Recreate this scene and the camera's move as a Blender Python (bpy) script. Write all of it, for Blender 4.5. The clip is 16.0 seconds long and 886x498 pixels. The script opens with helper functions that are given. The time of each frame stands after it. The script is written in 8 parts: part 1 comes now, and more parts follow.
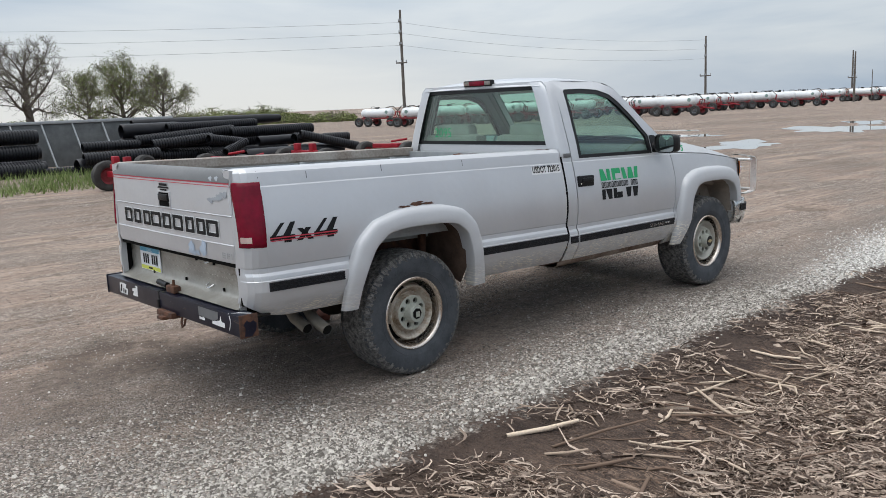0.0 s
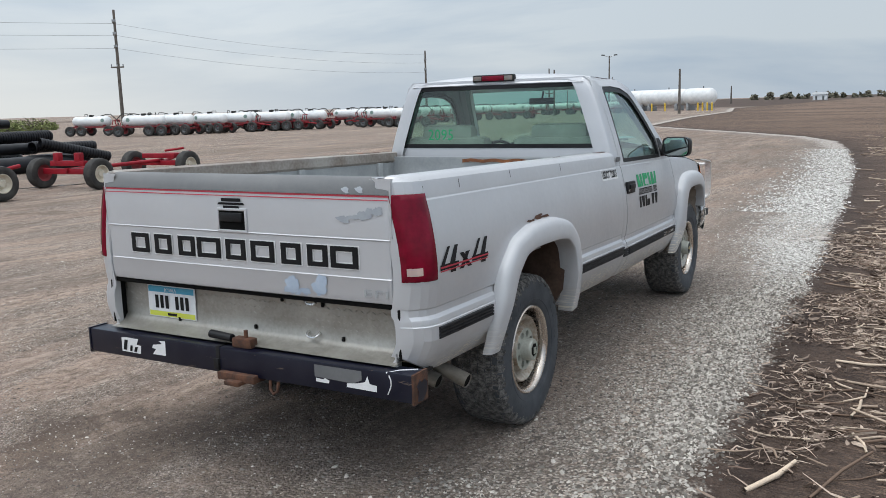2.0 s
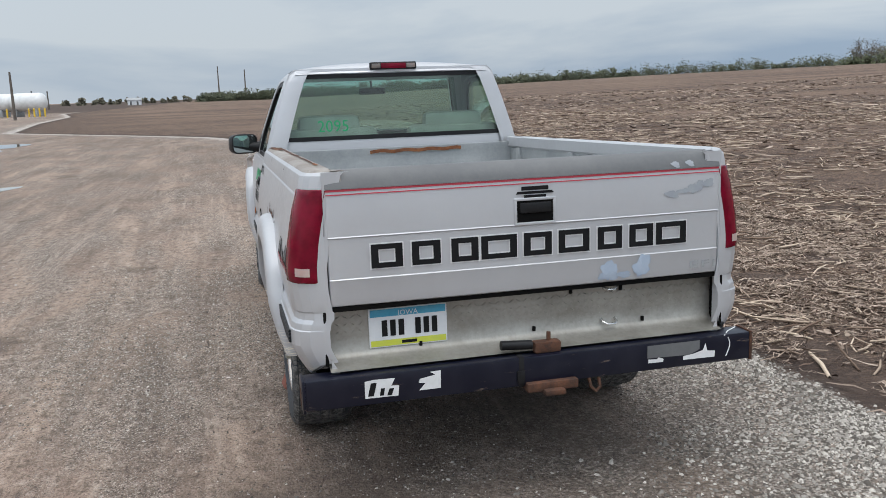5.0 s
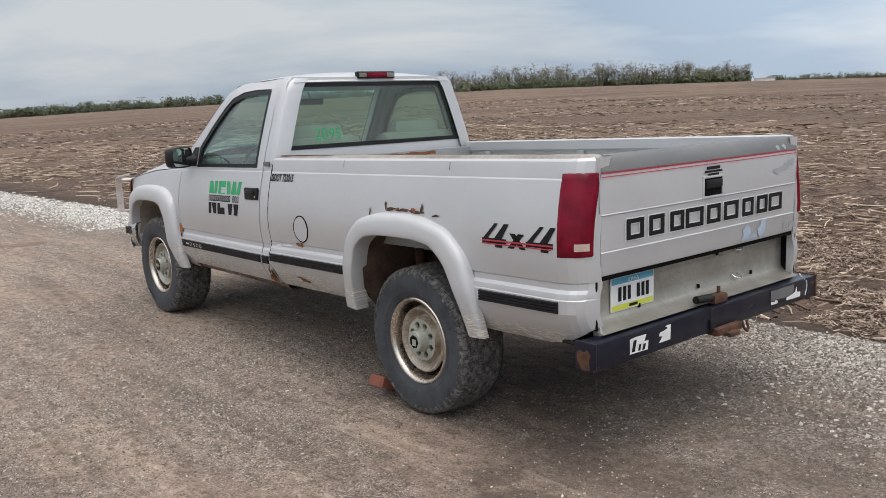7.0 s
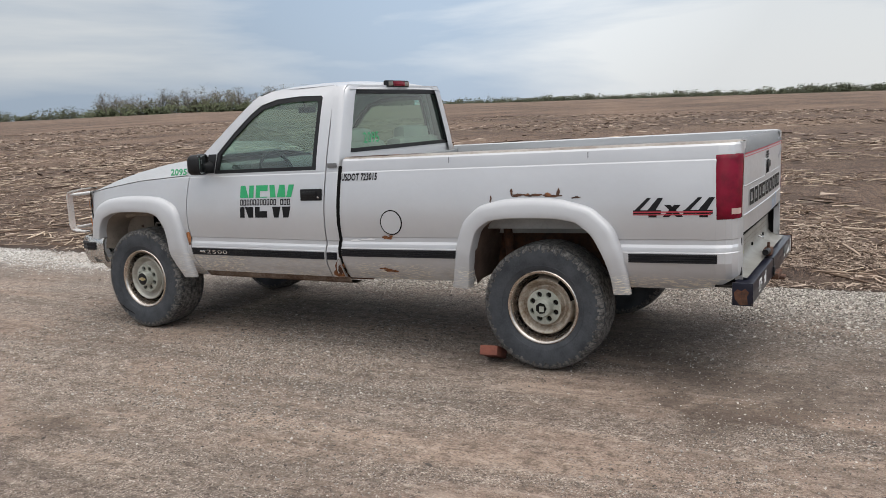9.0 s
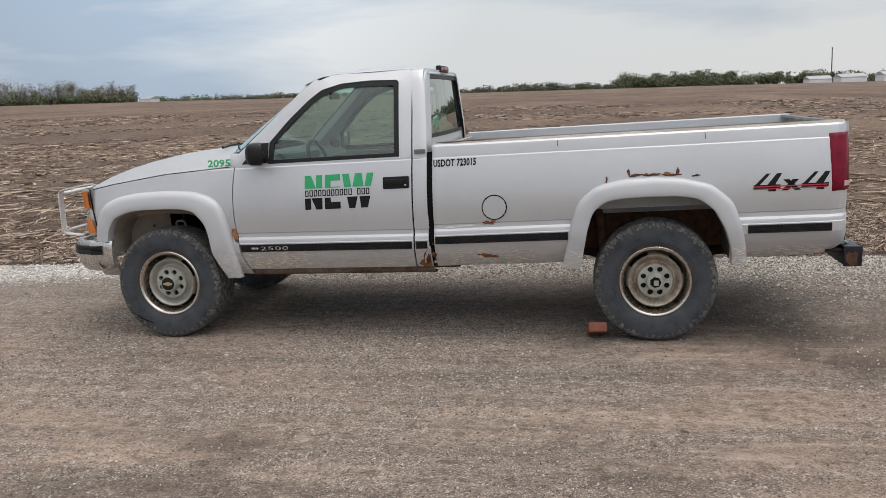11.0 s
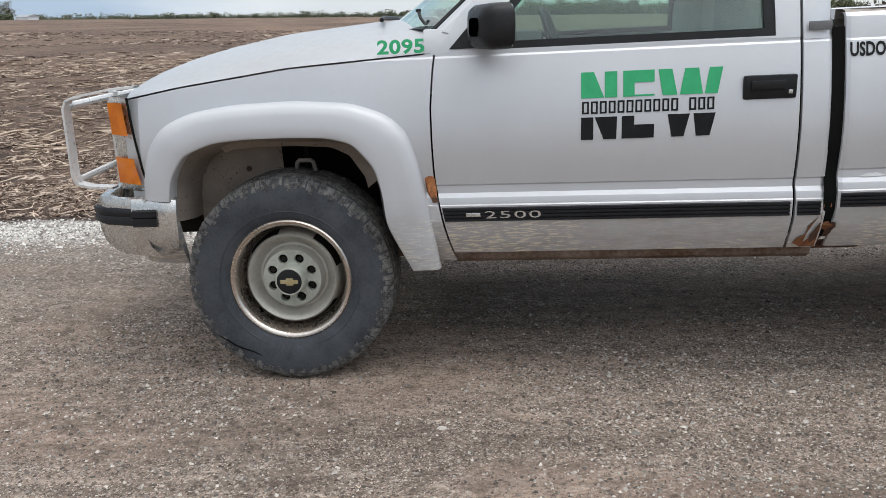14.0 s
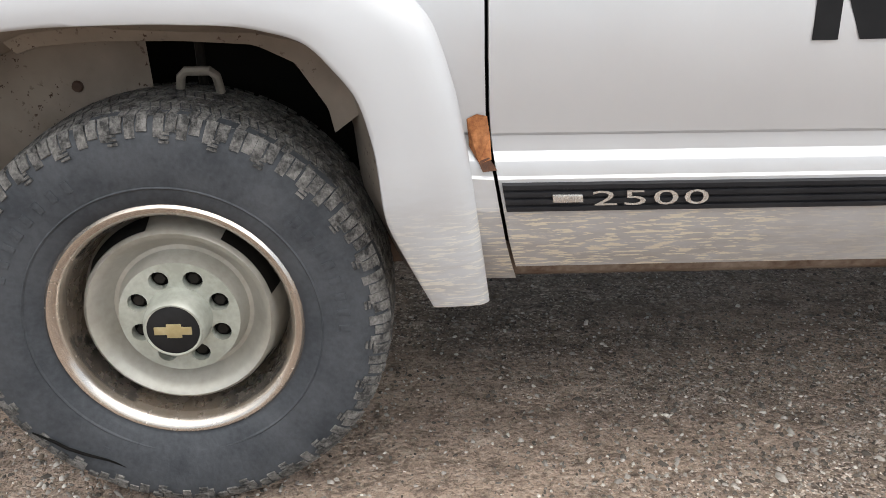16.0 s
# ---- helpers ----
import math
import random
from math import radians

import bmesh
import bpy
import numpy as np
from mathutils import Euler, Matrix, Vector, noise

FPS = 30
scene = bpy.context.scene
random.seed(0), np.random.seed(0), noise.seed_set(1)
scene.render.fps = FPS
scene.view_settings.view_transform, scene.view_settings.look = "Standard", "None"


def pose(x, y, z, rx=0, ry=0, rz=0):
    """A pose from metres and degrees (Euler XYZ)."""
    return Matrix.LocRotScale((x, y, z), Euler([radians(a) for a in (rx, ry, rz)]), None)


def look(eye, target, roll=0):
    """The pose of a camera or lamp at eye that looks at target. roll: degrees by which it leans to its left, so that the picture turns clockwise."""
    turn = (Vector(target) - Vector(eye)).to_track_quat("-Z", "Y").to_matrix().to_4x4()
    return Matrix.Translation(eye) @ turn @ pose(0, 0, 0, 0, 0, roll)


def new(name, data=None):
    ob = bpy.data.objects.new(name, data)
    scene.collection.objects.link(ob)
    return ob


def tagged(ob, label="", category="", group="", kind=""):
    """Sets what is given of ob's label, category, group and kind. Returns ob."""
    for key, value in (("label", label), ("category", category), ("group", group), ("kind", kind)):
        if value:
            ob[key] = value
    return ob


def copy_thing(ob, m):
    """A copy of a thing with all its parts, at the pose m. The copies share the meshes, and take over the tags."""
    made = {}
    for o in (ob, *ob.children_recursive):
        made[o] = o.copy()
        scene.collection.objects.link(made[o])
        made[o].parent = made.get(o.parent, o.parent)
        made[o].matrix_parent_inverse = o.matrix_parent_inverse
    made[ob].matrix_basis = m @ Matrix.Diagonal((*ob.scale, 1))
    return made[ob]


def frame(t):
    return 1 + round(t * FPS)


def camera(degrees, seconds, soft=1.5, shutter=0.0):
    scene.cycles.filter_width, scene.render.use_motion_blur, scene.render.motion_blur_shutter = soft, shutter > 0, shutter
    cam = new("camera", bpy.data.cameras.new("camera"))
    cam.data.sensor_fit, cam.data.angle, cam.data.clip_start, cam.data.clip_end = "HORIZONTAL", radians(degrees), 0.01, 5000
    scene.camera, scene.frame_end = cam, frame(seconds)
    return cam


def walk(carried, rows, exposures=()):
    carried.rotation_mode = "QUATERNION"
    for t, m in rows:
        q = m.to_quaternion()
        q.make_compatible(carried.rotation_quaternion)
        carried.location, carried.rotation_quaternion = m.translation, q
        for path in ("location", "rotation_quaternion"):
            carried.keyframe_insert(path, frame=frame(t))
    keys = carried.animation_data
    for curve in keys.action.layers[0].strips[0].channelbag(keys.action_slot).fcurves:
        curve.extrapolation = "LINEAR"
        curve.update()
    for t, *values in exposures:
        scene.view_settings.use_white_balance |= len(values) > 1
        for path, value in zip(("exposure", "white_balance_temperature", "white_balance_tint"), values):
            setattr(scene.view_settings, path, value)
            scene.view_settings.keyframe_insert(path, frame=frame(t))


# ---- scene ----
cam = camera(54.8, 16.0, soft=0.8)
PATH = [
    (0, (4.916, -3.27, 1.657), (3.435, -1.968, 1.325), -2.4),
    (0.5, (4.34, -3.527, 1.66), (2.964, -2.114, 1.326), -2.2),
    (1, (3.789, -3.749, 1.672), (2.531, -2.231, 1.337), -1.9),
    (1.5, (3.214, -3.823, 1.659), (2.09, -2.201, 1.33), -1.8),
    (2, (2.606, -3.908, 1.634), (1.64, -2.188, 1.304), -1.6),
    (2.5, (2.037, -4.017, 1.66), (1.262, -2.204, 1.326), -1.4),
    (3, (1.401, -4.068, 1.66), (0.848, -2.177, 1.317), -1.2),
    (3.5, (0.782, -4.233, 1.651), (0.483, -2.287, 1.295), -1.3),
    (4, (0.16, -4.278, 1.62), (0.122, -2.312, 1.256), -1.5),
    (4.2, (-0.102, -4.274, 1.65), (-0.033, -2.309, 1.285), -1.6),
    (6.3, (-2.678, -3.768, 1.611), (-1.636, -2.097, 1.261), -2.2),
    (6.5, (-2.906, -3.645, 1.612), (-1.796, -2.017, 1.266), -2.2),
    (7, (-3.522, -3.381, 1.599), (-2.252, -1.873, 1.264), -2.1),
    (7.5, (-4.082, -3.117, 1.615), (-2.673, -1.733, 1.295), -2.0),
    (8, (-4.62, -2.721, 1.619), (-3.088, -1.473, 1.31), -2.1),
    (8.2, (-4.852, -2.565, 1.609), (-3.276, -1.375, 1.297), -2.2),
    (10.3, (-6.259, -0.457, 1.554), (-4.355, 0.057, 1.224), -2.5),
    (10.5, (-6.314, -0.214, 1.556), (-4.398, 0.247, 1.213), -2.5),
    (11, (-6.344, 0.357, 1.583), (-4.406, 0.714, 1.241), -2.4),
    (11.5, (-6.149, 0.937, 1.598), (-4.202, 1.248, 1.267), -2.2),
    (12, (-5.845, 1.462, 1.568), (-3.895, 1.764, 1.243), -2.1),
    (12.5, (-5.39, 1.842, 1.498), (-3.442, 2.139, 1.156), -1.9),
    (13, (-4.883, 2.18, 1.427), (-2.938, 2.441, 1.039), -1.8),
    (13.5, (-4.393, 2.421, 1.384), (-2.456, 2.623, 0.929), -1.7),
    (14, (-3.863, 2.571, 1.3), (-1.934, 2.7, 0.788), -1.4),
    (14.5, (-3.401, 2.699, 1.248), (-1.492, 2.754, 0.655), -1.2),
    (15, (-2.986, 2.771, 1.229), (-1.106, 2.761, 0.545), -0.8),
    (15.5, (-2.573, 2.818, 1.184), (-0.717, 2.76, 0.44), -0.2),
    (16, (-2.247, 2.931, 1.118), (-0.409, 2.84, 0.336), 0.5),
]
walk(cam, [(t, look(eye, target, roll)) for t, eye, target, roll in PATH],
     exposures=[(0, -0.07, 6280, 9), (2, -0.09, 6200, 8), (4, -0.10, 6100, 8), (7, -0.05, 6640, 11), (11, -0.18, 6680, 11), (12, -0.25, 6550, 10), (12.5, -0.25, 6480, 9), (13.5, -0.11, 6400, 9), (14.5, 0.17, 6380, 10), (15.2, 0.45, 6480, 10), (16, 0.79, 6800, 10)])

# ---- light: an overcast afternoon ----
world = bpy.data.worlds.new("overcast_sky")
scene.world = world
world.use_nodes = True
wn, wl = world.node_tree.nodes, world.node_tree.links
wn.clear()
sky = wn.new("ShaderNodeTexSky")
sky.sky_type, sky.sun_disc = "NISHITA", False
sky.sun_elevation, sky.sun_rotation = radians(76), radians(194)
sky.dust_density = 3.0
bg_sky = wn.new("ShaderNodeBackground")
bg_sky.inputs["Strength"].default_value = 0.12
wl.new(sky.outputs[0], bg_sky.inputs["Color"])
tc = wn.new("ShaderNodeTexCoord")
stretch = wn.new("ShaderNodeMapping")
stretch.inputs["Scale"].default_value = (1.0, 1.0, 5.5)
wl.new(tc.outputs["Generated"], stretch.inputs["Vector"])
cl = wn.new("ShaderNodeTexNoise")
cl.inputs["Scale"].default_value, cl.inputs["Detail"].default_value = 1.7, 7.0
cl.inputs["Roughness"].default_value, cl.inputs["Distortion"].default_value = 0.52, 0.35
wl.new(stretch.outputs[0], cl.inputs["Vector"])
ramp = wn.new("ShaderNodeValToRGB")
ramp.color_ramp.elements[0].position, ramp.color_ramp.elements[0].color = 0.40, (0.43, 0.555, 0.715, 1)
ramp.color_ramp.elements[1].position, ramp.color_ramp.elements[1].color = 0.60, (0.82, 0.88, 0.93, 1)
wl.new(cl.outputs["Fac"], ramp.inputs["Fac"])
bg_cloud = wn.new("ShaderNodeBackground")
upz = wn.new("ShaderNodeSeparateXYZ")
wl.new(tc.outputs["Generated"], upz.inputs[0])
# pale warm haze low in the west, cooler overhead and to the east
haze = wn.new("ShaderNodeMapRange")
haze.inputs[1].default_value, haze.inputs[2].default_value = 0.17, 0.0
haze.inputs[3].default_value, haze.inputs[4].default_value = 0.0, 1.0
wl.new(upz.outputs[2], haze.inputs[0])
west = wn.new("ShaderNodeMapRange")
west.inputs[1].default_value, west.inputs[2].default_value = -0.30, -0.85
west.inputs[3].default_value, west.inputs[4].default_value = 0.05, 0.95
wl.new(upz.outputs[0], west.inputs[0])
southeast = wn.new("ShaderNodeMapRange")
southeast.inputs[1].default_value, southeast.inputs[2].default_value = 0.45, -0.45
southeast.inputs[3].default_value, southeast.inputs[4].default_value = 0.05, 0.50
wl.new(upz.outputs[1], southeast.inputs[0])
warm_side = wn.new("ShaderNodeMath")
warm_side.operation = "MAXIMUM"
wl.new(west.outputs[0], warm_side.inputs[0])
wl.new(southeast.outputs[0], warm_side.inputs[1])
veil = wn.new("ShaderNodeMath")
veil.operation = "MULTIPLY"
wl.new(haze.outputs[0], veil.inputs[0])
wl.new(warm_side.outputs[0], veil.inputs[1])
low_sky = wn.new("ShaderNodeMix")
low_sky.data_type = "RGBA"
wl.new(veil.outputs[0], low_sky.inputs[0])
over = wn.new("ShaderNodeMapRange")
over.inputs[1].default_value, over.inputs[2].default_value = 0.30, 0.60
over.inputs[3].default_value, over.inputs[4].default_value = 0.0, 0.9
wl.new(upz.outputs[2], over.inputs[0])
overcast = wn.new("ShaderNodeMix")
overcast.data_type = "RGBA"
wl.new(over.outputs[0], overcast.inputs[0])
wl.new(ramp.outputs["Color"], overcast.inputs[6])
overcast.inputs[7].default_value = (0.715, 0.725, 0.735, 1)
wl.new(overcast.outputs[2], low_sky.inputs[6])
low_sky.inputs[7].default_value = (1.0, 0.98, 0.925, 1)
wl.new(low_sky.outputs[2], bg_cloud.inputs["Color"])
lift = wn.new("ShaderNodeMapRange")
lift.inputs[1].default_value, lift.inputs[2].default_value = 0.30, 0.90
lift.inputs[3].default_value, lift.inputs[4].default_value = 0.93, 2.25
wl.new(upz.outputs[2], lift.inputs[0])
# extra brightness added to the unseen high sky, south and west


def world_node(kind, op, *ins):
    n = wn.new(kind)
    if op:
        n.operation = op
    for k, v in enumerate(ins):
        if isinstance(v, (int, float)):
            n.inputs[k].default_value = v
        else:
            wl.new(v, n.inputs[k])
    return n.outputs[0]


high = world_node("ShaderNodeMapRange", "", upz.outputs[2], 0.15, 0.50, 0.0, 1.0)
south = world_node("ShaderNodeMapRange", "", upz.outputs[1], -0.10, -0.75, 0.0, 0.85)
westward = world_node("ShaderNodeMapRange", "", upz.outputs[0], 0.0, -0.7, 0.0, 0.35)
eastward = world_node("ShaderNodeMapRange", "", upz.outputs[0], 0.80, 1.0, 1.0, 1.03)
thin = world_node("ShaderNodeMath", "ADD", south, westward)
thin = world_node("ShaderNodeMath", "MULTIPLY", thin, high)
thin = world_node("ShaderNodeMath", "ADD", thin, 1.0)
glow = world_node("ShaderNodeMath", "MULTIPLY", lift.outputs[0], thin)
glow2 = world_node("ShaderNodeMath", "MULTIPLY", glow, eastward)
# heavier cloud low in the north-north-east
heavy = wn.new("ShaderNodeVectorMath")
heavy.operation = "DOT_PRODUCT"
heavy.inputs[1].default_value = (0.17, 0.985, 0.0)
wl.new(tc.outputs["Generated"], heavy.inputs[0])
shade = wn.new("ShaderNodeMapRange")
shade.inputs[1].default_value, shade.inputs[2].default_value = 0.62, 0.95
shade.inputs[3].default_value, shade.inputs[4].default_value = 1.0, 0.86
wl.new(heavy.outputs["Value"], shade.inputs[0])
glow3 = wn.new("ShaderNodeMath")
glow3.operation = "MULTIPLY"
wl.new(glow2, glow3.inputs[0])
wl.new(shade.outputs[0], glow3.inputs[1])
clear = wn.new("ShaderNodeVectorMath")
clear.operation = "DOT_PRODUCT"
clear.inputs[1].default_value = (0.86, 0.42, 0.29)
wl.new(tc.outputs["Generated"], clear.inputs[0])
brighter = world_node("ShaderNodeMapRange", "", clear.outputs["Value"], 0.93, 1.0, 1.0, 1.30)
wl.new(world_node("ShaderNodeMath", "MULTIPLY", glow3.outputs[0], brighter), bg_cloud.inputs["Strength"])
blend = wn.new("ShaderNodeMixShader")
blend.inputs[0].default_value = 0.88
wout = wn.new("ShaderNodeOutputWorld")
wl.new(bg_sky.outputs[0], blend.inputs[1])
wl.new(bg_cloud.outputs[0], blend.inputs[2])
wl.new(blend.outputs[0], wout.inputs["Surface"])

sun = new("sun", bpy.data.lights.new("sun", "SUN"))
sun.data.energy, sun.data.angle, sun.data.color = 1.15, radians(40), (1.0, 0.97, 0.92)
sun.matrix_world = look((-2, -8, 35), (0, 0, 0))
scene.view_settings.exposure = 0.0


# ---- materials ----
def put(nt, kind, **vals):
    n = nt.nodes.new(kind)
    for key, v in vals.items():
        n.inputs[key.replace("_", " ")].default_value = v
    return n


def material(name):
    m = bpy.data.materials.new(name)
    m.use_nodes = True
    nt = m.node_tree
    b = nt.nodes["Principled BSDF"]
    return m, nt, b


def coords(nt, kind="Object"):
    return nt.nodes.new("ShaderNodeTexCoord").outputs[kind]


def world_pos(nt):
    return nt.nodes.new("ShaderNodeNewGeometry").outputs["Position"]


def noise_fac(nt, vec, scale, detail=4.0, rough=0.55, distortion=0.0):
    n = put(nt, "ShaderNodeTexNoise", Scale=scale, Detail=detail, Roughness=rough, Distortion=distortion)
    nt.links.new(vec, n.inputs["Vector"])
    return n.outputs["Fac"]


def span(nt, fac, a, b, lo=0.0, hi=1.0):
    n = put(nt, "ShaderNodeMapRange")
    n.inputs[1].default_value, n.inputs[2].default_value = a, b
    n.inputs[3].default_value, n.inputs[4].default_value = lo, hi
    nt.links.new(fac, n.inputs[0])
    return n.outputs[0]


def mathn(nt, op, a, b=0.0):
    n = nt.nodes.new("ShaderNodeMath")
    n.operation = op
    for k, v in ((0, a), (1, b)):
        if isinstance(v, (int, float)):
            n.inputs[k].default_value = v
        else:
            nt.links.new(v, n.inputs[k])
    return n.outputs[0]


def mixc(nt, fac, a, b):
    n = nt.nodes.new("ShaderNodeMix")
    n.data_type = "RGBA"
    for k, v in ((0, fac), (6, a), (7, b)):
        if isinstance(v, (int, float)):
            n.inputs[k].default_value = v
        elif isinstance(v, tuple):
            n.inputs[k].default_value = (*v, 1.0)
        else:
            nt.links.new(v, n.inputs[k])
    return n.outputs[2]


def bump(nt, b, height, strength, distance=0.01):
    n = put(nt, "ShaderNodeBump", Strength=strength, Distance=distance)
    nt.links.new(height, n.inputs["Height"])
    nt.links.new(n.outputs[0], b.inputs["Normal"])


def simple(name, c1, c2, rough=0.6, metal=0.0, scale=6.0, fine=60.0, relief=0.15, rvar=0.1, lo=0.4, hi=0.65, spec=0.5):
    """Two colours mixed by coarse and fine noise, with uneven gloss and fine relief."""
    m, nt, b = material(name)
    v = coords(nt)
    n1, n2 = noise_fac(nt, v, scale, 5.0), noise_fac(nt, v, fine, 3.0)
    f = mathn(nt, "ADD", mathn(nt, "MULTIPLY", n1, 0.65), mathn(nt, "MULTIPLY", n2, 0.35))
    nt.links.new(mixc(nt, span(nt, f, lo, hi), c1, c2), b.inputs["Base Color"])
    nt.links.new(span(nt, n2, 0.3, 0.7, max(0.02, rough - rvar), min(1.0, rough + rvar)), b.inputs["Roughness"])
    b.inputs["Metallic"].default_value = metal
    b.inputs["Specular IOR Level"].default_value = spec
    if relief:
        bump(nt, b, n2, relief, 0.004)
    return m


def paint_mat(name, colour, stain, metal=0.35, rough=0.36, dirt=(0.30, 0.25, 0.20)):
    """Worn metallic car paint with fine scratches, chips and splashed road mud low down."""
    m, nt, b = material(name)
    v = world_pos(nt)
    n1, n2 = noise_fac(nt, v, 2.2, 6.0), noise_fac(nt, v, 38.0, 4.0)
    chips = span(nt, noise_fac(nt, v, 20.0, 7.0, 0.75), 0.715, 0.73)
    col = mixc(nt, span(nt, n1, 0.35, 0.7, 0.0, 0.5), colour, stain)
    sep = nt.nodes.new("ShaderNodeSeparateXYZ")
    nt.links.new(v, sep.inputs[0])
    low = span(nt, sep.outputs[2], 0.72, 0.42)
    streak = nt.nodes.new("ShaderNodeMapping")
    streak.inputs["Scale"].default_value = (1.0, 1.0, 4.0)
    nt.links.new(v, streak.inputs[0])
    splash = span(nt, noise_fac(nt, streak.outputs[0], 9.0, 7.0, 0.65), 0.38, 0.72)
    mud = mathn(nt, "MULTIPLY", low, splash)
    col = mixc(nt, mathn(nt, "MULTIPLY", mud, 0.75), col, dirt)
    spray = nt.nodes.new("ShaderNodeMapping")
    spray.inputs["Rotation"].default_value = (radians(-20), 0, 0)
    spray.inputs["Scale"].default_value = (1.0, 7.0, 60.0)
    nt.links.new(v, spray.inputs[0])
    flecks = mathn(nt, "MULTIPLY", span(nt, noise_fac(nt, spray.outputs[0], 3.2, 4.0, 0.6), 0.535, 0.565), mathn(nt, "MULTIPLY", span(nt, sep.outputs[2], 0.64, 0.60), span(nt, n1, 0.44, 0.56, 0.25, 1.0)))
    col = mixc(nt, mathn(nt, "MULTIPLY", flecks, 0.9), col, (0.80, 0.74, 0.61))
    col = mixc(nt, mathn(nt, "MULTIPLY", chips, 0.55), col, (0.22, 0.21, 0.21))
    nt.links.new(col, b.inputs["Base Color"])
    nt.links.new(span(nt, n2, 0.3, 0.7, rough - 0.05, rough + 0.10), b.inputs["Roughness"])
    b.inputs["Metallic"].default_value = metal
    b.inputs["Coat Weight"].default_value = 0.25
    b.inputs["Coat Roughness"].default_value = 0.22
    dings = mathn(nt, "ADD", noise_fac(nt, v, 5.0, 2.0), mathn(nt, "MULTIPLY", noise_fac(nt, v, 16.0, 2.0), 0.5))
    bump(nt, b, dings, 0.13, 0.012)
    return m


PAINT = paint_mat("silver_paint", (0.53, 0.535, 0.55), (0.46, 0.46, 0.475))
FLARE = paint_mat("flare_paint", (0.50, 0.505, 0.52), (0.43, 0.435, 0.45), metal=0.1, rough=0.46)
BED_PAINT = simple("bed_paint", (0.30, 0.315, 0.32), (0.40, 0.41, 0.41), 0.55, 0.1, 4.0, 50.0, 0.1)
CAP_GREY = simple("grey_tailgate_cap", (0.115, 0.117, 0.12), (0.15, 0.15, 0.15), 0.6, 0.0, 5.0, 70.0, 0.1)
RAIL_WORN = simple("worn_rusty_rail_paint", (0.15, 0.11, 0.085), (0.36, 0.335, 0.305), 0.55, 0.1, 3.0, 50.0, 0.2, lo=0.34, hi=0.62)
GUARD_STEEL = simple("bright_brushed_steel", (0.58, 0.575, 0.56), (0.74, 0.735, 0.72), 0.34, 0.25, 6, 60, 0.05)
HOOD_PAINT = paint_mat("dull_chalky_hood_paint", (0.40, 0.41, 0.425), (0.33, 0.325, 0.32), 0.25, 0.50)
# near-black; in gaps and openings this colour stands for their shade
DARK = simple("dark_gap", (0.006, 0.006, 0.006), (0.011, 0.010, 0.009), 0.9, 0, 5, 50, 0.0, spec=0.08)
BLACK = simple("black_plastic", (0.008, 0.008, 0.009), (0.016, 0.016, 0.017), 0.45, 0, 8, 90, 0.08, spec=0.25)
STRIP = simple("ribbed_black_rubber", (0.009, 0.009, 0.011), (0.018, 0.018, 0.020), 0.5, 0, 8, 90, 0.05, spec=0.25)
DECAL_BLACK = simple("black_vinyl", (0.006, 0.006, 0.007), (0.011, 0.011, 0.012), 0.55, 0, 20, 90, 0.02, spec=0.2)
DECAL_GREEN = simple("green_vinyl", (0.012, 0.30, 0.11), (0.02, 0.34, 0.13), 0.5, 0, 20, 90, 0.02)
DECAL_RED = simple("red_vinyl", (0.42, 0.030, 0.050), (0.48, 0.042, 0.065), 0.5, 0, 20, 90, 0.02)
DECAL_WHITE = simple("white_vinyl", (0.72, 0.72, 0.72), (0.64, 0.64, 0.63), 0.5, 0, 20, 90, 0.02)
DECAL_GREY = simple("grey_vinyl", (0.30, 0.31, 0.32), (0.35, 0.36, 0.36), 0.5, 0, 20, 90, 0.02)
PRIMER_BLUE = simple("faded_blue_primer", (0.36, 0.43, 0.53), (0.42, 0.48, 0.56), 0.65, 0, 20, 90, 0.02)
PRIMER_GREY = simple("bare_grey_primer", (0.30, 0.32, 0.35), (0.36, 0.38, 0.40), 0.65, 0, 20, 90, 0.02)
RUST = simple("flaking_rust", (0.12, 0.045, 0.02), (0.30, 0.12, 0.045), 0.9, 0, 22, 120, 0.5)
RUST_ORANGE = simple("bright_rust", (0.22, 0.075, 0.022), (0.46, 0.19, 0.075), 0.9, 0, 30, 120, 0.5)
RUST_DARK = simple("dark_rust", (0.045, 0.022, 0.014), (0.12, 0.05, 0.026), 0.9, 0, 22, 120, 0.5)
def chipped_steel():
    """Navy paint on heavy steel, scraped to rust and bare metal in streaks."""
    m, nt, b = material("navy_painted_steel")
    v = coords(nt)
    col = mixc(nt, span(nt, noise_fac(nt, v, 9.0, 4.0), 0.35, 0.65), (0.004, 0.005, 0.014), (0.011, 0.012, 0.022))
    long = nt.nodes.new("ShaderNodeMapping")
    long.inputs["Scale"].default_value = (1.0, 4.0, 5.0)
    nt.links.new(v, long.inputs[0])
    worn = span(nt, noise_fac(nt, long.outputs[0], 7.0, 8.0, 0.72), 0.615, 0.66)
    col = mixc(nt, worn, col, mixc(nt, noise_fac(nt, v, 40.0, 3.0), (0.05, 0.028, 0.020), (0.16, 0.125, 0.105)))
    nt.links.new(col, b.inputs["Base Color"])
    nt.links.new(mixc(nt, worn, (0.30, 0.30, 0.30), (0.85, 0.85, 0.85)), b.inputs["Roughness"])
    b.inputs["Specular IOR Level"].default_value = 0.35
    bump(nt, b, mathn(nt, "ADD", noise_fac(nt, v, 4.0, 2.0), mathn(nt, "MULTIPLY", worn, 0.15)), 0.25, 0.012)
    return m


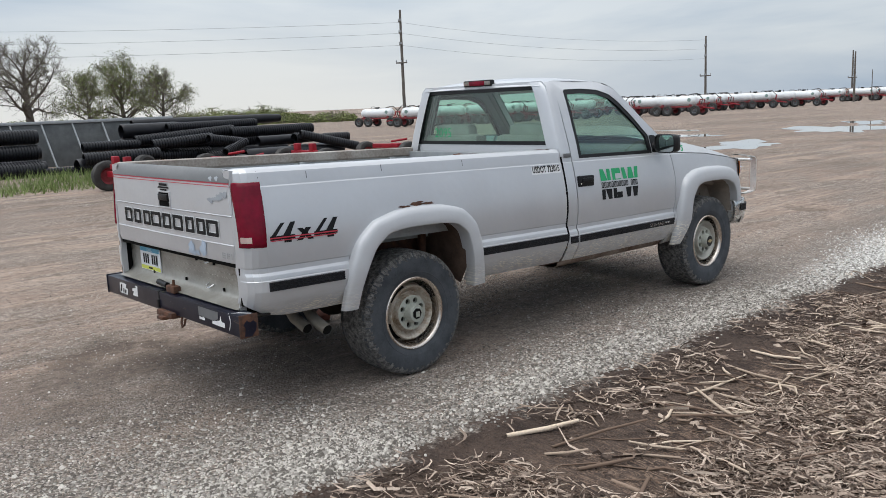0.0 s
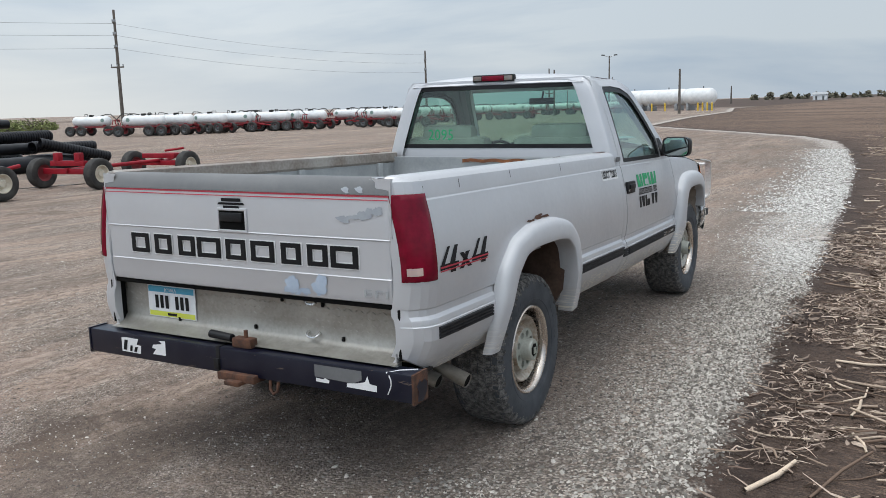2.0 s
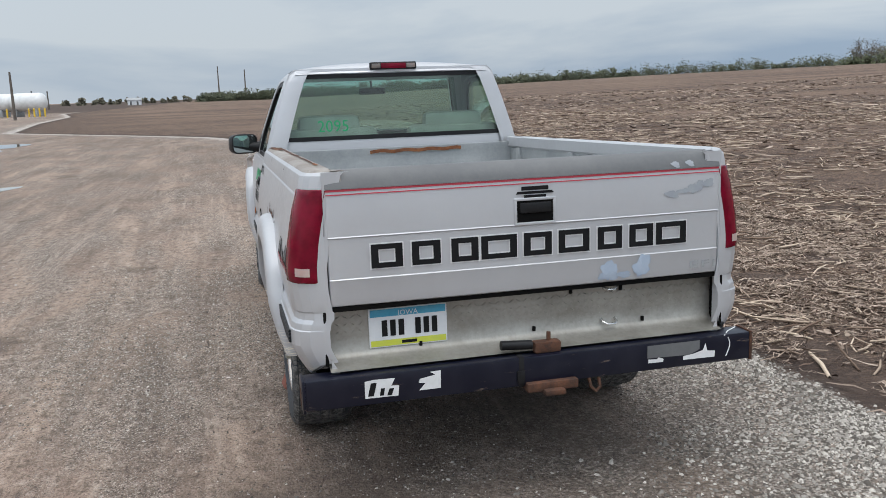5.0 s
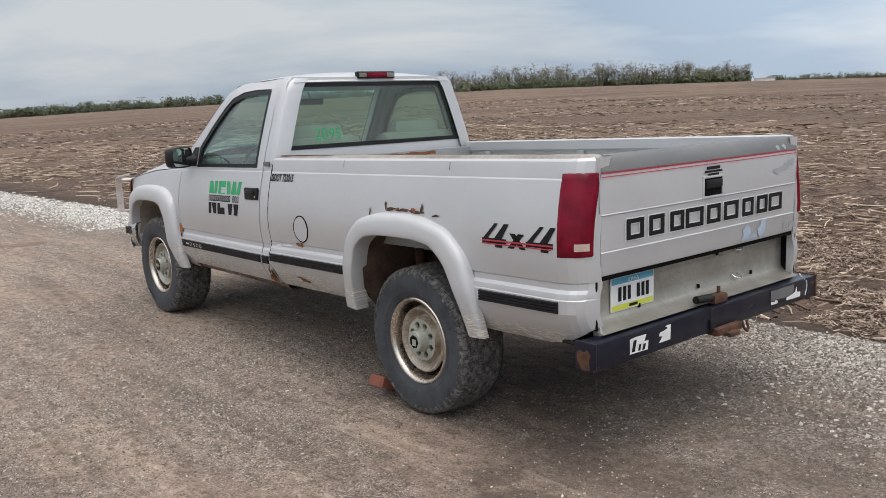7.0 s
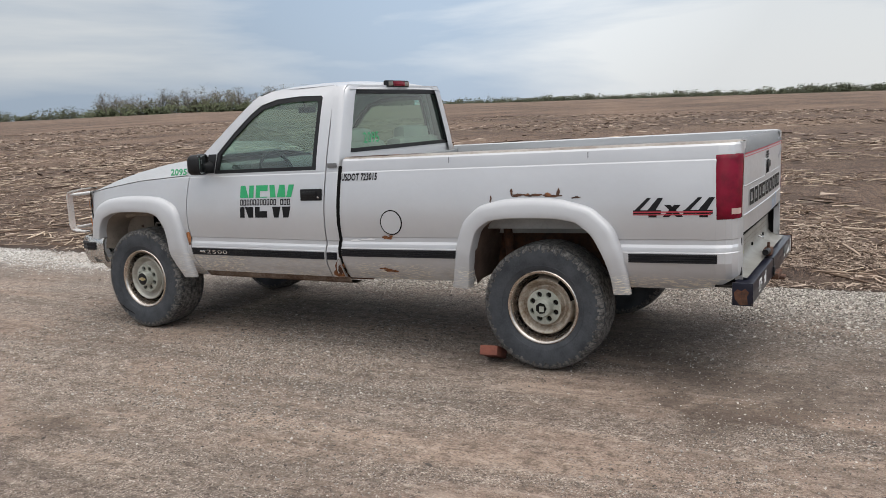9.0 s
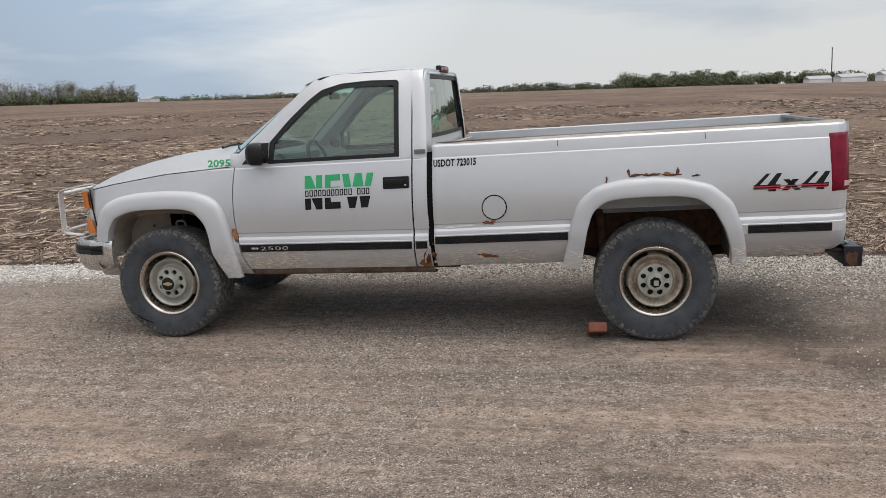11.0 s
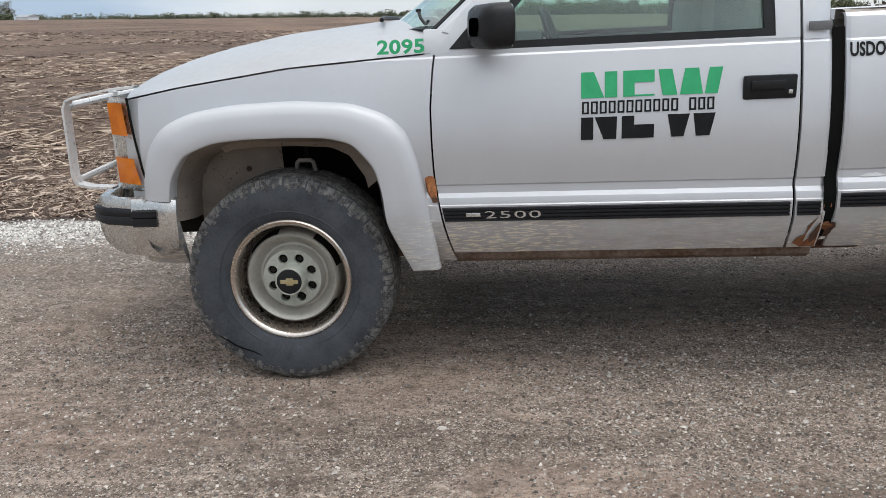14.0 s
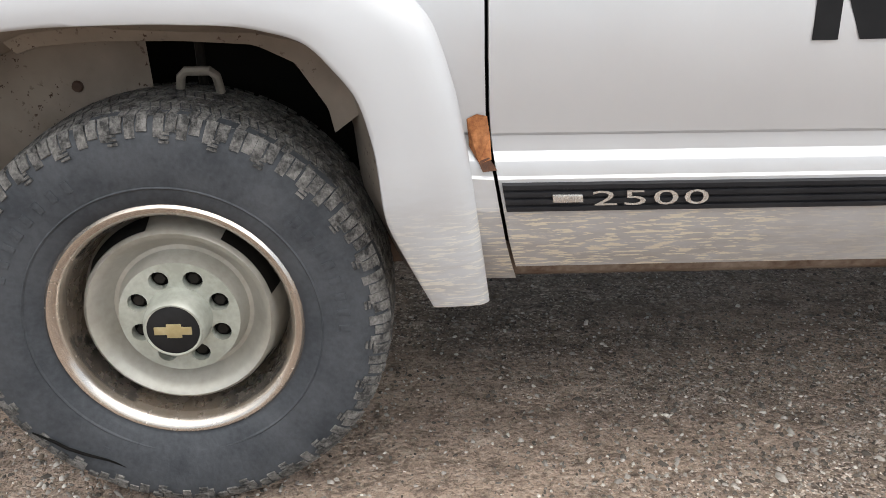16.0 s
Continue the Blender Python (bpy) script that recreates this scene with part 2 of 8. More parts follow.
NAVY_STEEL = chipped_steel()
CHROME = simple("dull_chrome", (0.50, 0.49, 0.47), (0.66, 0.65, 0.63), 0.26, 0.8, 6, 60, 0.0, 0.05, 0.3, 0.8)
RIM_WELL = simple("brown_stained_rim_well", (0.32, 0.26, 0.21), (0.54, 0.48, 0.42), 0.26, 0.85, 7, 60, 0.0, 0.05, 0.3, 0.8)
RIM_STEEL = simple("weathered_wheel_steel", (0.30, 0.285, 0.245), (0.50, 0.485, 0.44), 0.40, 0.4, 10, 70, 0.04, 0.06, 0.3, 0.8)
RIM_LIP = simple("worn_bright_rim", (0.50, 0.435, 0.38), (0.64, 0.585, 0.53), 0.24, 0.92, 8, 60, 0.0, 0.04, 0.3, 0.8)
RIM_RUSTY = simple("rust_stained_wheel_steel", (0.20, 0.135, 0.08), (0.46, 0.42, 0.36), 0.5, 0.4, 12, 70, 0.1, lo=0.36, hi=0.58)
DISC = simple("grey_green_wheel_paint", (0.31, 0.32, 0.275), (0.45, 0.46, 0.41), 0.45, 0.25, 16, 90, 0.12)
GOLD = simple("tarnished_gold", (0.42, 0.34, 0.17), (0.55, 0.47, 0.28), 0.4, 0.6, 20, 90, 0.05)
ALU = simple("diamond_plate_aluminium", (0.27, 0.255, 0.225), (0.40, 0.385, 0.35), 0.48, 0.7, 6, 60, 0.15)
SEAT = simple("tan_grey_seat_cloth", (0.30, 0.28, 0.26), (0.38, 0.36, 0.33), 0.9, 0, 10, 160, 0.2)
TRIM_IN = simple("grey_cab_trim", (0.085, 0.085, 0.083), (0.12, 0.12, 0.117), 0.75, 0, 8, 120, 0.15)
EXHAUST = simple("dusty_exhaust_steel", (0.22, 0.20, 0.17), (0.34, 0.31, 0.27), 0.6, 0.5, 12, 80, 0.15)
UNDER = simple("oily_chassis", (0.010, 0.009, 0.008), (0.026, 0.021, 0.017), 0.85, 0.0, 8, 60, 0.2, spec=0.2)
SILL = simple("rusty_dusty_sill", (0.10, 0.058, 0.038), (0.29, 0.235, 0.19), 0.85, 0, 5, 60, 0.3, spec=0.3)
LINER = simple("muddy_wheelhouse", (0.060, 0.034, 0.024), (0.135, 0.090, 0.066), 0.9, 0, 7, 60, 0.3)
BRICK_RED = simple("red_brick_face", (0.17, 0.055, 0.038), (0.25, 0.09, 0.06), 0.9, 0, 15, 120, 0.4)
def flecked_liner():
    """Mud-coated sheet steel with small dark rust spots."""
    m, nt, b = material("rust_flecked_liner")
    v = coords(nt)
    col = mixc(nt, span(nt, noise_fac(nt, v, 6.0, 5.0), 0.35, 0.65), (0.18, 0.148, 0.120), (0.27, 0.228, 0.188))
    rust = mathn(nt, "MULTIPLY", span(nt, noise_fac(nt, v, 90.0, 3.0, 0.6), 0.62, 0.66), span(nt, noise_fac(nt, v, 9.0, 3.0), 0.46, 0.58))
    col = mixc(nt, rust, col, (0.055, 0.030, 0.018))
    nt.links.new(col, b.inputs["Base Color"])
    b.inputs["Roughness"].default_value = 0.9
    bump(nt, b, noise_fac(nt, v, 40.0, 4.0), 0.3, 0.004)
    return m


LINER_FLECK = flecked_liner()
RUBBER = simple("worn_tyre_rubber", (0.021, 0.025, 0.031), (0.062, 0.067, 0.075), 0.74, 0, 7, 110, 0.25, lo=0.38, hi=0.62)
TREAD = simple("dusty_tread_rubber", (0.042, 0.041, 0.040), (0.225, 0.215, 0.203), 0.9, 0, 40, 190, 1.0, spec=0.3)
PLATE_WHITE = simple("plate_white", (0.70, 0.71, 0.72), (0.64, 0.66, 0.68), 0.4, 0, 20, 90, 0.02)
PLATE_BLUE = simple("plate_blue", (0.05, 0.30, 0.46), (0.09, 0.36, 0.52), 0.4, 0, 20, 90, 0.02)
PLATE_YELLOW = simple("plate_yellow_green", (0.55, 0.58, 0.06), (0.48, 0.54, 0.10), 0.4, 0, 20, 90, 0.02)


def lens(name, colour, dark):
    m, nt, b = material(name)
    v = coords(nt)
    n = noise_fac(nt, v, 14.0, 3.0)
    w = nt.nodes.new("ShaderNodeTexWave")
    w.bands_direction = "Z"
    w.inputs["Scale"].default_value = 22.0
    nt.links.new(v, w.inputs["Vector"])
    nt.links.new(mixc(nt, span(nt, n, 0.35, 0.65), colour, dark), b.inputs["Base Color"])
    b.inputs["Roughness"].default_value = 0.20
    b.inputs["Specular IOR Level"].default_value = 0.22
    b.inputs["Coat Weight"].default_value = 0.04
    b.inputs["Subsurface Weight"].default_value = 0.1
    bump(nt, b, w.outputs["Fac"], 0.025, 0.002)
    return m


RED_LENS = lens("red_lens", (0.185, 0.003, 0.019), (0.115, 0.002, 0.012))
AMBER_LENS = lens("amber_lens", (0.78, 0.22, 0.012), (0.62, 0.15, 0.008))
DULL_LENS = lens("dusty_clear_lens", (0.24, 0.21, 0.19), (0.17, 0.15, 0.135))
CLEAR_LENS = lens("clear_lens", (0.55, 0.42, 0.38), (0.45, 0.33, 0.30))


def glass_mat(name, tint, rough=0.02):
    m, nt, b = material(name)
    nt.nodes.remove(b)
    out = nt.nodes["Material Output"]
    tr = put(nt, "ShaderNodeBsdfTransparent", Color=(*tint, 1))
    gl = put(nt, "ShaderNodeBsdfGlossy", Color=(0.95, 1.0, 0.98, 1), Roughness=rough)
    df = put(nt, "ShaderNodeBsdfDiffuse", Color=(0.42, 0.47, 0.44, 1))
    fr = put(nt, "ShaderNodeLayerWeight", Blend=0.5)
    mx = nt.nodes.new("ShaderNodeMixShader")
    dust = nt.nodes.new("ShaderNodeMixShader")
    nt.links.new(span(nt, noise_fac(nt, world_pos(nt), 3.0, 5.0), 0.3, 0.75, 0.012, 0.06), dust.inputs[0])
    nt.links.new(tr.outputs[0], dust.inputs[1])
    nt.links.new(df.outputs[0], dust.inputs[2])
    facing = mathn(nt, "POWER", fr.outputs["Facing"], 3.5)
    nt.links.new(span(nt, facing, 0.0, 1.0, 0.075, 0.95), mx.inputs[0])
    nt.links.new(dust.outputs[0], mx.inputs[1])
    nt.links.new(gl.outputs[0], mx.inputs[2])
    nt.links.new(mx.outputs[0], out.inputs["Surface"])
    return m


GLASS = glass_mat("green_tinted_glass", (0.61, 0.81, 0.72))
MIRROR, _mnt, _mb = material("mirror_glass")
_mb.inputs["Metallic"].default_value, _mb.inputs["Roughness"].default_value = 1.0, 0.03
_mb.inputs["Base Color"].default_value = (0.45, 0.50, 0.49, 1)

# ---- building helpers ----


def mesh_of(name, verts, faces, smooth=True, sharp=None):
    me = bpy.data.meshes.new(name)
    me.from_pydata([tuple(v) for v in verts], [], faces)
    bm = bmesh.new()
    bm.from_mesh(me)
    bmesh.ops.remove_doubles(bm, verts=bm.verts, dist=1e-5)
    bm.to_mesh(me)
    bm.free()
    if smooth:
        me.polygons.foreach_set("use_smooth", [True] * len(me.polygons))
        me.set_sharp_from_angle(angle=radians(sharp or 40))
    return me


def link(name, me, mat, parent=None, label=""):
    me.materials.clear()
    me.materials.append(mat)
    ob = new(name, me)
    if parent is not None:
        ob.parent = parent
    return tagged(ob, label)


def part(name, bm, mat, parent, label="", smooth=True, sharp=40):
    """Links a bmesh, or a (verts, faces) pair, as one mesh object under a thing or part."""
    if isinstance(bm, tuple):
        me = mesh_of(name, bm[0], bm[1], smooth, sharp)
    else:
        me = bpy.data.meshes.new(name)
        bm.to_mesh(me)
        bm.free()
        if smooth:
            me.polygons.foreach_set("use_smooth", [True] * len(me.polygons))
            me.set_sharp_from_angle(angle=radians(sharp))
    return link(name, me, mat, parent, label)


def thing(name, m, label, category, group="", kind=""):
    ob = new(name)
    ob.empty_display_size = 0.2
    ob.matrix_world = m
    return tagged(ob, label, category, group, kind)


def join(*pairs):
    verts, faces = [], []
    for vs, fs in pairs:
        k = len(verts)
        verts += list(vs)
        faces += [tuple(i + k for i in f) for f in fs]
    return verts, faces


def moved(pair, m):
    return [tuple(m @ Vector(v)) for v in pair[0]], pair[1]


def sheet(rows, closed=False):
    """Quads between rows of points; all rows have the same count."""
    n = len(rows[0])
    verts = [p for r in rows for p in r]
    faces = []
    for i in range(len(rows) - 1):
        for j in range(n if closed else n - 1):
            k = (j + 1) % n
            faces.append((i * n + j, i * n + k, (i + 1) * n + k, (i + 1) * n + j))
    return verts, faces


def box(cx, cy, cz, sx, sy, sz, bevel=0.0):
    """A box by centre and sizes, with chamfered edges."""
    if bevel <= 0:
        v = [(cx + a * sx / 2, cy + b * sy / 2, cz + c * sz / 2) for a in (-1, 1) for b in (-1, 1) for c in (-1, 1)]
        return v, [(0, 1, 3, 2), (4, 6, 7, 5), (0, 4, 5, 1), (2, 3, 7, 6), (0, 2, 6, 4), (1, 5, 7, 3)]
    bm = bmesh.new()
    bmesh.ops.create_cube(bm, size=1.0, matrix=Matrix.LocRotScale((cx, cy, cz), None, (sx, sy, sz)))
    bmesh.ops.bevel(bm, geom=bm.edges[:], offset=min(bevel, 0.45 * min(sx, sy, sz)), segments=2, affect="EDGES", profile=0.6)
    out = [tuple(v.co) for v in bm.verts], [tuple(v.index for v in f.verts) for f in bm.faces]
    bm.free()
    return out


def tube(path, r, n=10, cap=True):
    """A round bar along a path of points; r is one radius or one for each point."""
    pts = [Vector(p) for p in path]
    rr = [float(v) for v in r] if isinstance(r, (list, tuple)) else [float(r)] * len(pts)
    rows, up = [], None
    for i, p in enumerate(pts):
        d = (pts[min(i + 1, len(pts) - 1)] - pts[max(i - 1, 0)]).normalized()
        if up is None:
            up = d.orthogonal().normalized()
        up = (up - up.dot(d) * d).normalized()
        side = d.cross(up)
        rows.append([tuple(p + rr[i] * (math.cos(a) * up + math.sin(a) * side)) for a in (2 * math.pi * k / n for k in range(n))])
    verts, faces = sheet(rows, True)
    if cap:
        faces += [tuple(range(n))[::-1], tuple(range(len(verts) - n, len(verts)))]
    return verts, faces


def lathe(profile, n=48, axis="X"):
    """Turns (along, radius) pairs about an axis."""
    rows = []
    for a, r in profile:
        row = []
        for k in range(n):
            c, s = r * math.cos(2 * math.pi * k / n), r * math.sin(2 * math.pi * k / n)
            row.append({"X": (a, c, s), "Y": (c, a, s), "Z": (c, s, a)}[axis])
        rows.append(row)
    return sheet(rows, True)


def along(v, xs, ys):
    return float(np.interp(v, xs, ys))


def text_shape(body, height, spacing=1.0, bold=0.0):
    """Flat letters in the built-in font as (points, faces), starting at 0, 0."""
    cu = bpy.data.curves.new("letters", "FONT")
    cu.body, cu.size, cu.resolution_u, cu.space_character, cu.offset = body, 1.0, 3, spacing, bold
    ob = bpy.data.objects.new("letters", cu)
    scene.collection.objects.link(ob)
    bpy.context.view_layer.update()
    me = bpy.data.meshes.new_from_object(ob.evaluated_get(bpy.context.evaluated_depsgraph_get()))
    pts, fs = [tuple(v.co) for v in me.vertices], [tuple(p.vertices) for p in me.polygons]
    bpy.data.objects.remove(ob)
    bpy.data.curves.remove(cu)
    bpy.data.meshes.remove(me)
    x0, x1 = min(p[0] for p in pts), max(p[0] for p in pts)
    y0, y1 = min(p[1] for p in pts), max(p[1] for p in pts)
    k = height / (y1 - y0)
    return [((p[0] - x0) * k, (p[1] - y0) * k) for p in pts], fs, (x1 - x0) * k

# ---- the ground: gravel lot, white gravel verge, stubble field, one sheet to the horizon ----


def field_rise(x, y):
    """The field climbs gently to a crest some 400 m off; the lot is level."""
    r = math.hypot(x, y)
    b = math.degrees(math.atan2(x, y))
    g = along(b, (-12, 3, 12, 20, 30, 45, 60, 80, 98, 112, 130, 160), (0, 0.0, 0.0045, 0.0098, 0.0140, 0.0180, 0.0165, 0.0120, 0.0078, 0.0035, 0.002, 0))
    return g * max(0.0, min(r, 420.0) - 9.0) - 0.0012 * max(0.0, r - 460.0) * (g > 0)


def rut(x, y):
    """Small unevenness of the earth, soft tyre tracks on the lot, clods in the field."""
    near = max(0.0, 1.0 - math.hypot(x, y) / 60.0)
    f = min(1.0, max(0.0, (x - 1.75) / 0.8))
    lot = 0.012 * noise.noise((x * 0.55, y * 0.25, 3.1)) + 0.004 * noise.noise((x * 3.1, y * 1.3, 7.0))
    fld = 0.05 * noise.noise((x * 0.9, y * 0.9, 1.0)) + 0.03 * noise.noise((x * 3.3, y * 3.3, 5.0)) - 0.02
    pad = min(1.0, max(0.25, (math.hypot(max(abs(x) - 0.9, 0), max(abs(y - 1.67) - 1.7, 0))) / 0.8))
    berm = 0.035 * math.exp(-((x - 1.72) / 0.32) ** 2) * (1.0 if y < 12 else max(0.0, 1 - (y - 12) / 10))
    return near * (lot * pad * (1 - f) + fld * f + berm)


def ground_height(x, y):
    return field_rise(x, y) + rut(x, y)


def steps(fine, lim, mid, far):
    """Coordinates that are close together near the truck and far apart towards the horizon."""
    out, v, d = [0.0], 0.0, fine
    while v < far:
        if v > lim:
            d *= mid
        v += d
        out.append(v)
    return out


pos = steps(0.12, 7.5, 1.085, 3800.0)
axis_vals = sorted({-p for p in pos} | set(pos))
gx = [v + 0.5 for v in axis_vals]
gy = [v + 0.5 for v in axis_vals]
gme = bpy.data.meshes.new("ground")
ny = len(gy)
gme.from_pydata([(x, y, ground_height(x, y)) for x in gx for y in gy], [],
                [(i * ny + j, (i + 1) * ny + j, (i + 1) * ny + j + 1, i * ny + j + 1) for i in range(len(gx) - 1) for j in range(ny - 1)])
gme.polygons.foreach_set("use_smooth", [True] * len(gme.polygons))


def ground_material():
    m, nt, b = material("gravel_lot_and_stubble_field")
    p = world_pos(nt)
    sep = nt.nodes.new("ShaderNodeSeparateXYZ")
    nt.links.new(p, sep.inputs[0])
    X, Y = sep.outputs[0], sep.outputs[1]
    big = noise_fac(nt, p, 0.35, 5.0)
    mid = noise_fac(nt, p, 2.3, 5.0, 0.6)
    fine = noise_fac(nt, p, 26.0, 4.0, 0.7)
    # field edge as a curve x(y)
    cv = nt.nodes.new("ShaderNodeFloatCurve")
    c = cv.mapping.curves[0]
    edge = ((-60, 1.9), (-1, 1.85), (2, 1.78), (6, 1.72), (12, 1.5), (17, 1.3), (25, 0.6), (30, -0.1), (34, -1.6), (38, -4.0), (42, -6.8), (51, -12.8), (75, -15.8), (106, -18.0), (140, -24))
    c.points[0].location = (0.0, (edge[0][1] + 30) / 40)
    c.points[1].location = (1.0, (edge[-1][1] + 30) / 40)
    for yy, xx in edge[1:-1]:
        c.points.new((yy + 60) / 200, (xx + 30) / 40)
    for q in c.points:
        q.handle_type = "VECTOR"
    cv.mapping.update()
    nt.links.new(span(nt, Y, -60, 140), cv.inputs["Value"])
    ex = span(nt, cv.outputs[0], 0, 1, -30, 10)
    d = mathn(nt, "SUBTRACT", X, ex)
    wob = mathn(nt, "ADD", span(nt, mid, 0.3, 0.7, -0.13, 0.13), span(nt, fine, 0.3, 0.7, -0.08, 0.08))
    dd = mathn(nt, "ADD", d, wob)
    far_lot = mathn(nt, "MULTIPLY", span(nt, Y, 140, 170), span(nt, X, -260, -230))
    field = mathn(nt, "MAXIMUM", span(nt, dd, -0.04, 0.06), far_lot)
    # lot: tan dust, grey gravel, darker damp tracks along the drive
    along_y = nt.nodes.new("ShaderNodeMapping")
    along_y.inputs["Scale"].default_value = (1.3, 0.14, 1.0)
    nt.links.new(p, along_y.inputs[0])
    tracks = noise_fac(nt, along_y.outputs[0], 1.6, 6.0, 0.62, 0.3)
    warp = put(nt, "ShaderNodeTexNoise", Scale=35.0, Detail=2.0)
    nt.links.new(p, warp.inputs["Vector"])
    shift = nt.nodes.new("ShaderNodeVectorMath")
    shift.operation = "MULTIPLY_ADD"
    nt.links.new(warp.outputs["Color"], shift.inputs[0])
    shift.inputs[1].default_value = (0.03, 0.03, 0.03)
    nt.links.new(p, shift.inputs[2])

    def specks(scale, reach, share):
        """Single stones: one cell in so many holds one; gives its mask and its own tone."""
        v = put(nt, "ShaderNodeTexVoronoi", Scale=scale)
        nt.links.new(shift.outputs[0], v.inputs["Vector"])
        tone = nt.nodes.new("ShaderNodeSeparateColor")
        nt.links.new(v.outputs["Color"], tone.inputs[0])
        has = span(nt, tone.outputs[0], 1 - share, 1 - share + 0.02)
        return mathn(nt, "MULTIPLY", has, span(nt, v.outputs["Distance"], reach + 0.12, reach)), tone.outputs[1], v.outputs["Distance"]

    grain = noise_fac(nt, p, 75.0, 4.0, 0.75)
    dust = mixc(nt, span(nt, big, 0.42, 0.58), (0.322, 0.246, 0.198), (0.232, 0.188, 0.156))
    dust = mixc(nt, span(nt, tracks, 0.47, 0.60), dust, (0.42, 0.33, 0.265))
    dust = mixc(nt, span(nt, grain, 0.36, 0.56, 0.35, 0.0), dust, (0.085, 0.064, 0.050))
    along_y2 = nt.nodes.new("ShaderNodeMapping")
    along_y2.inputs["Scale"].default_value = (1.0, 0.35, 1.0)
    nt.links.new(p, along_y2.inputs[0])
    zone = noise_fac(nt, along_y2.outputs[0], 1.5, 5.0, 0.6, 0.5)
    gravelly = span(nt, zone, 0.44, 0.56)
    crumb_map = nt.nodes.new("ShaderNodeMapping")
    crumb_map.inputs["Scale"].default_value = (1.0, 0.8, 1.0)
    nt.links.new(p, crumb_map.inputs[0])
    crumb = noise_fac(nt, crumb_map.outputs[0], 74.0, 2.5, 0.6, 0.5)
    crumbs = span(nt, crumb, 0.40, 0.47)
    pebbly = mathn(nt, "ADD", 0.28, mathn(nt, "MULTIPLY", gravelly, 0.72))
    dust = mixc(nt, mathn(nt, "MULTIPLY", gravelly, span(nt, grain, 0.36, 0.60, 0.75, 0.25)), dust, (0.150, 0.132, 0.115))
    lot = mixc(nt, mathn(nt, "MULTIPLY", mathn(nt, "SUBTRACT", 1.0, crumbs), mathn(nt, "ADD", 0.50, mathn(nt, "MULTIPLY", gravelly, 0.35))), dust, (0.055, 0.042, 0.034))
    for scale, reach, share, lo_c, hi_c, amount in ((170.0, 0.36, 0.66, (0.04, 0.033, 0.028), (0.70, 0.635, 0.565), 1.0), (95.0, 0.34, 0.52, (0.05, 0.042, 0.036), (0.60, 0.54, 0.475), 1.0), (58.0, 0.30, 0.26, (0.045, 0.037, 0.031), (0.60, 0.54, 0.475), 0.9), (45.0, 0.22, 0.06, (0.16, 0.145, 0.13), (0.58, 0.535, 0.485), 0.9)):
        mask, tone, _ = specks(scale, reach, share)
        lot = mixc(nt, mathn(nt, "MULTIPLY", mathn(nt, "MULTIPLY", mask, pebbly), amount), lot, mixc(nt, tone, lo_c, hi_c))
    drawn = nt.nodes.new("ShaderNodeMapping")
    drawn.inputs["Scale"].default_value = (1.0, 0.70, 1.0)
    nt.links.new(p, drawn.inputs[0])
    clump = noise_fac(nt, drawn.outputs[0], 15.0, 9.0, 0.74, 0.4)
    lot = mixc(nt, span(nt, clump, 0.49, 0.38, 0.0, 0.62), lot, (0.075, 0.058, 0.047))
    lot = mixc(nt, span(nt, clump, 0.56, 0.68, 0.0, 0.62), lot, (0.56, 0.485, 0.415))
    lines = nt.nodes.new("ShaderNodeMapping")
    lines.inputs["Scale"].default_value = (5.0, 0.30, 1.0)
    lines.inputs["Rotation"].default_value = (0, 0, radians(3))
    nt.links.new(p, lines.inputs[0])
    ruts = noise_fac(nt, lines.outputs[0], 1.8, 6.0, 0.68, 0.6)
    lot = mixc(nt, mathn(nt, "MULTIPLY", span(nt, ruts, 0.47, 0.38, 0.0, 0.36), span(nt, clump, 0.60, 0.44, 0.4, 1.0)), lot, (0.10, 0.078, 0.063))
    lot = mixc(nt, span(nt, ruts, 0.58, 0.68, 0.0, 0.40), lot, (0.46, 0.385, 0.325))
    damp = mathn(nt, "MAXIMUM", mathn(nt, "MULTIPLY", span(nt, tracks, 0.47, 0.34), span(nt, big, 0.38, 0.56)), span(nt, noise_fac(nt, p, 0.8, 6.0, 0.6), 0.585, 0.66))
    # churned mud behind the truck
    gap = nt.nodes.new("ShaderNodeVectorMath")
    gap.operation = "DISTANCE"
    nt.links.new(p, gap.inputs[0])
    gap.inputs[1].default_value = (-1.0, -1.15, 0.0)
    mud = mathn(nt, "MULTIPLY", span(nt, gap.outputs["Value"], 1.0, 0.35), span(nt, noise_fac(nt, p, 2.2, 6.0, 0.65), 0.47, 0.56))
    # damp gravel below the rear bumper, with the truck's shade painted in
    gap2 = nt.nodes.new("ShaderNodeVectorMath")
    gap2.operation = "DISTANCE"
    nt.links.new(p, gap2.inputs[0])
    gap2.inputs[1].default_value = (0.0, -1.15, 0.0)
    damp_shade = mathn(nt, "MULTIPLY", span(nt, gap2.outputs["Value"], 1.45, 0.7, 0.0, 0.8), span(nt, noise_fac(nt, p, 1.7, 6.0, 0.65), 0.34, 0.50))
    away = nt.nodes.new("ShaderNodeVectorMath")
    away.operation = "LENGTH"
    nt.links.new(p, away.inputs[0])
    soak = mathn(nt, "MULTIPLY", span(nt, away.outputs["Value"], 8.0, 16.0, 0.0, 0.55), span(nt, noise_fac(nt, along_y2.outputs[0], 0.22, 6.0, 0.65, 0.4), 0.36, 0.60))
    damp = mathn(nt, "MAXIMUM", mathn(nt, "MAXIMUM", mathn(nt, "MULTIPLY", damp, 0.7), mud), mathn(nt, "MAXIMUM", damp_shade, soak))
    lot = mixc(nt, mathn(nt, "MULTIPLY", damp, 0.72), lot, (0.080, 0.060, 0.047))
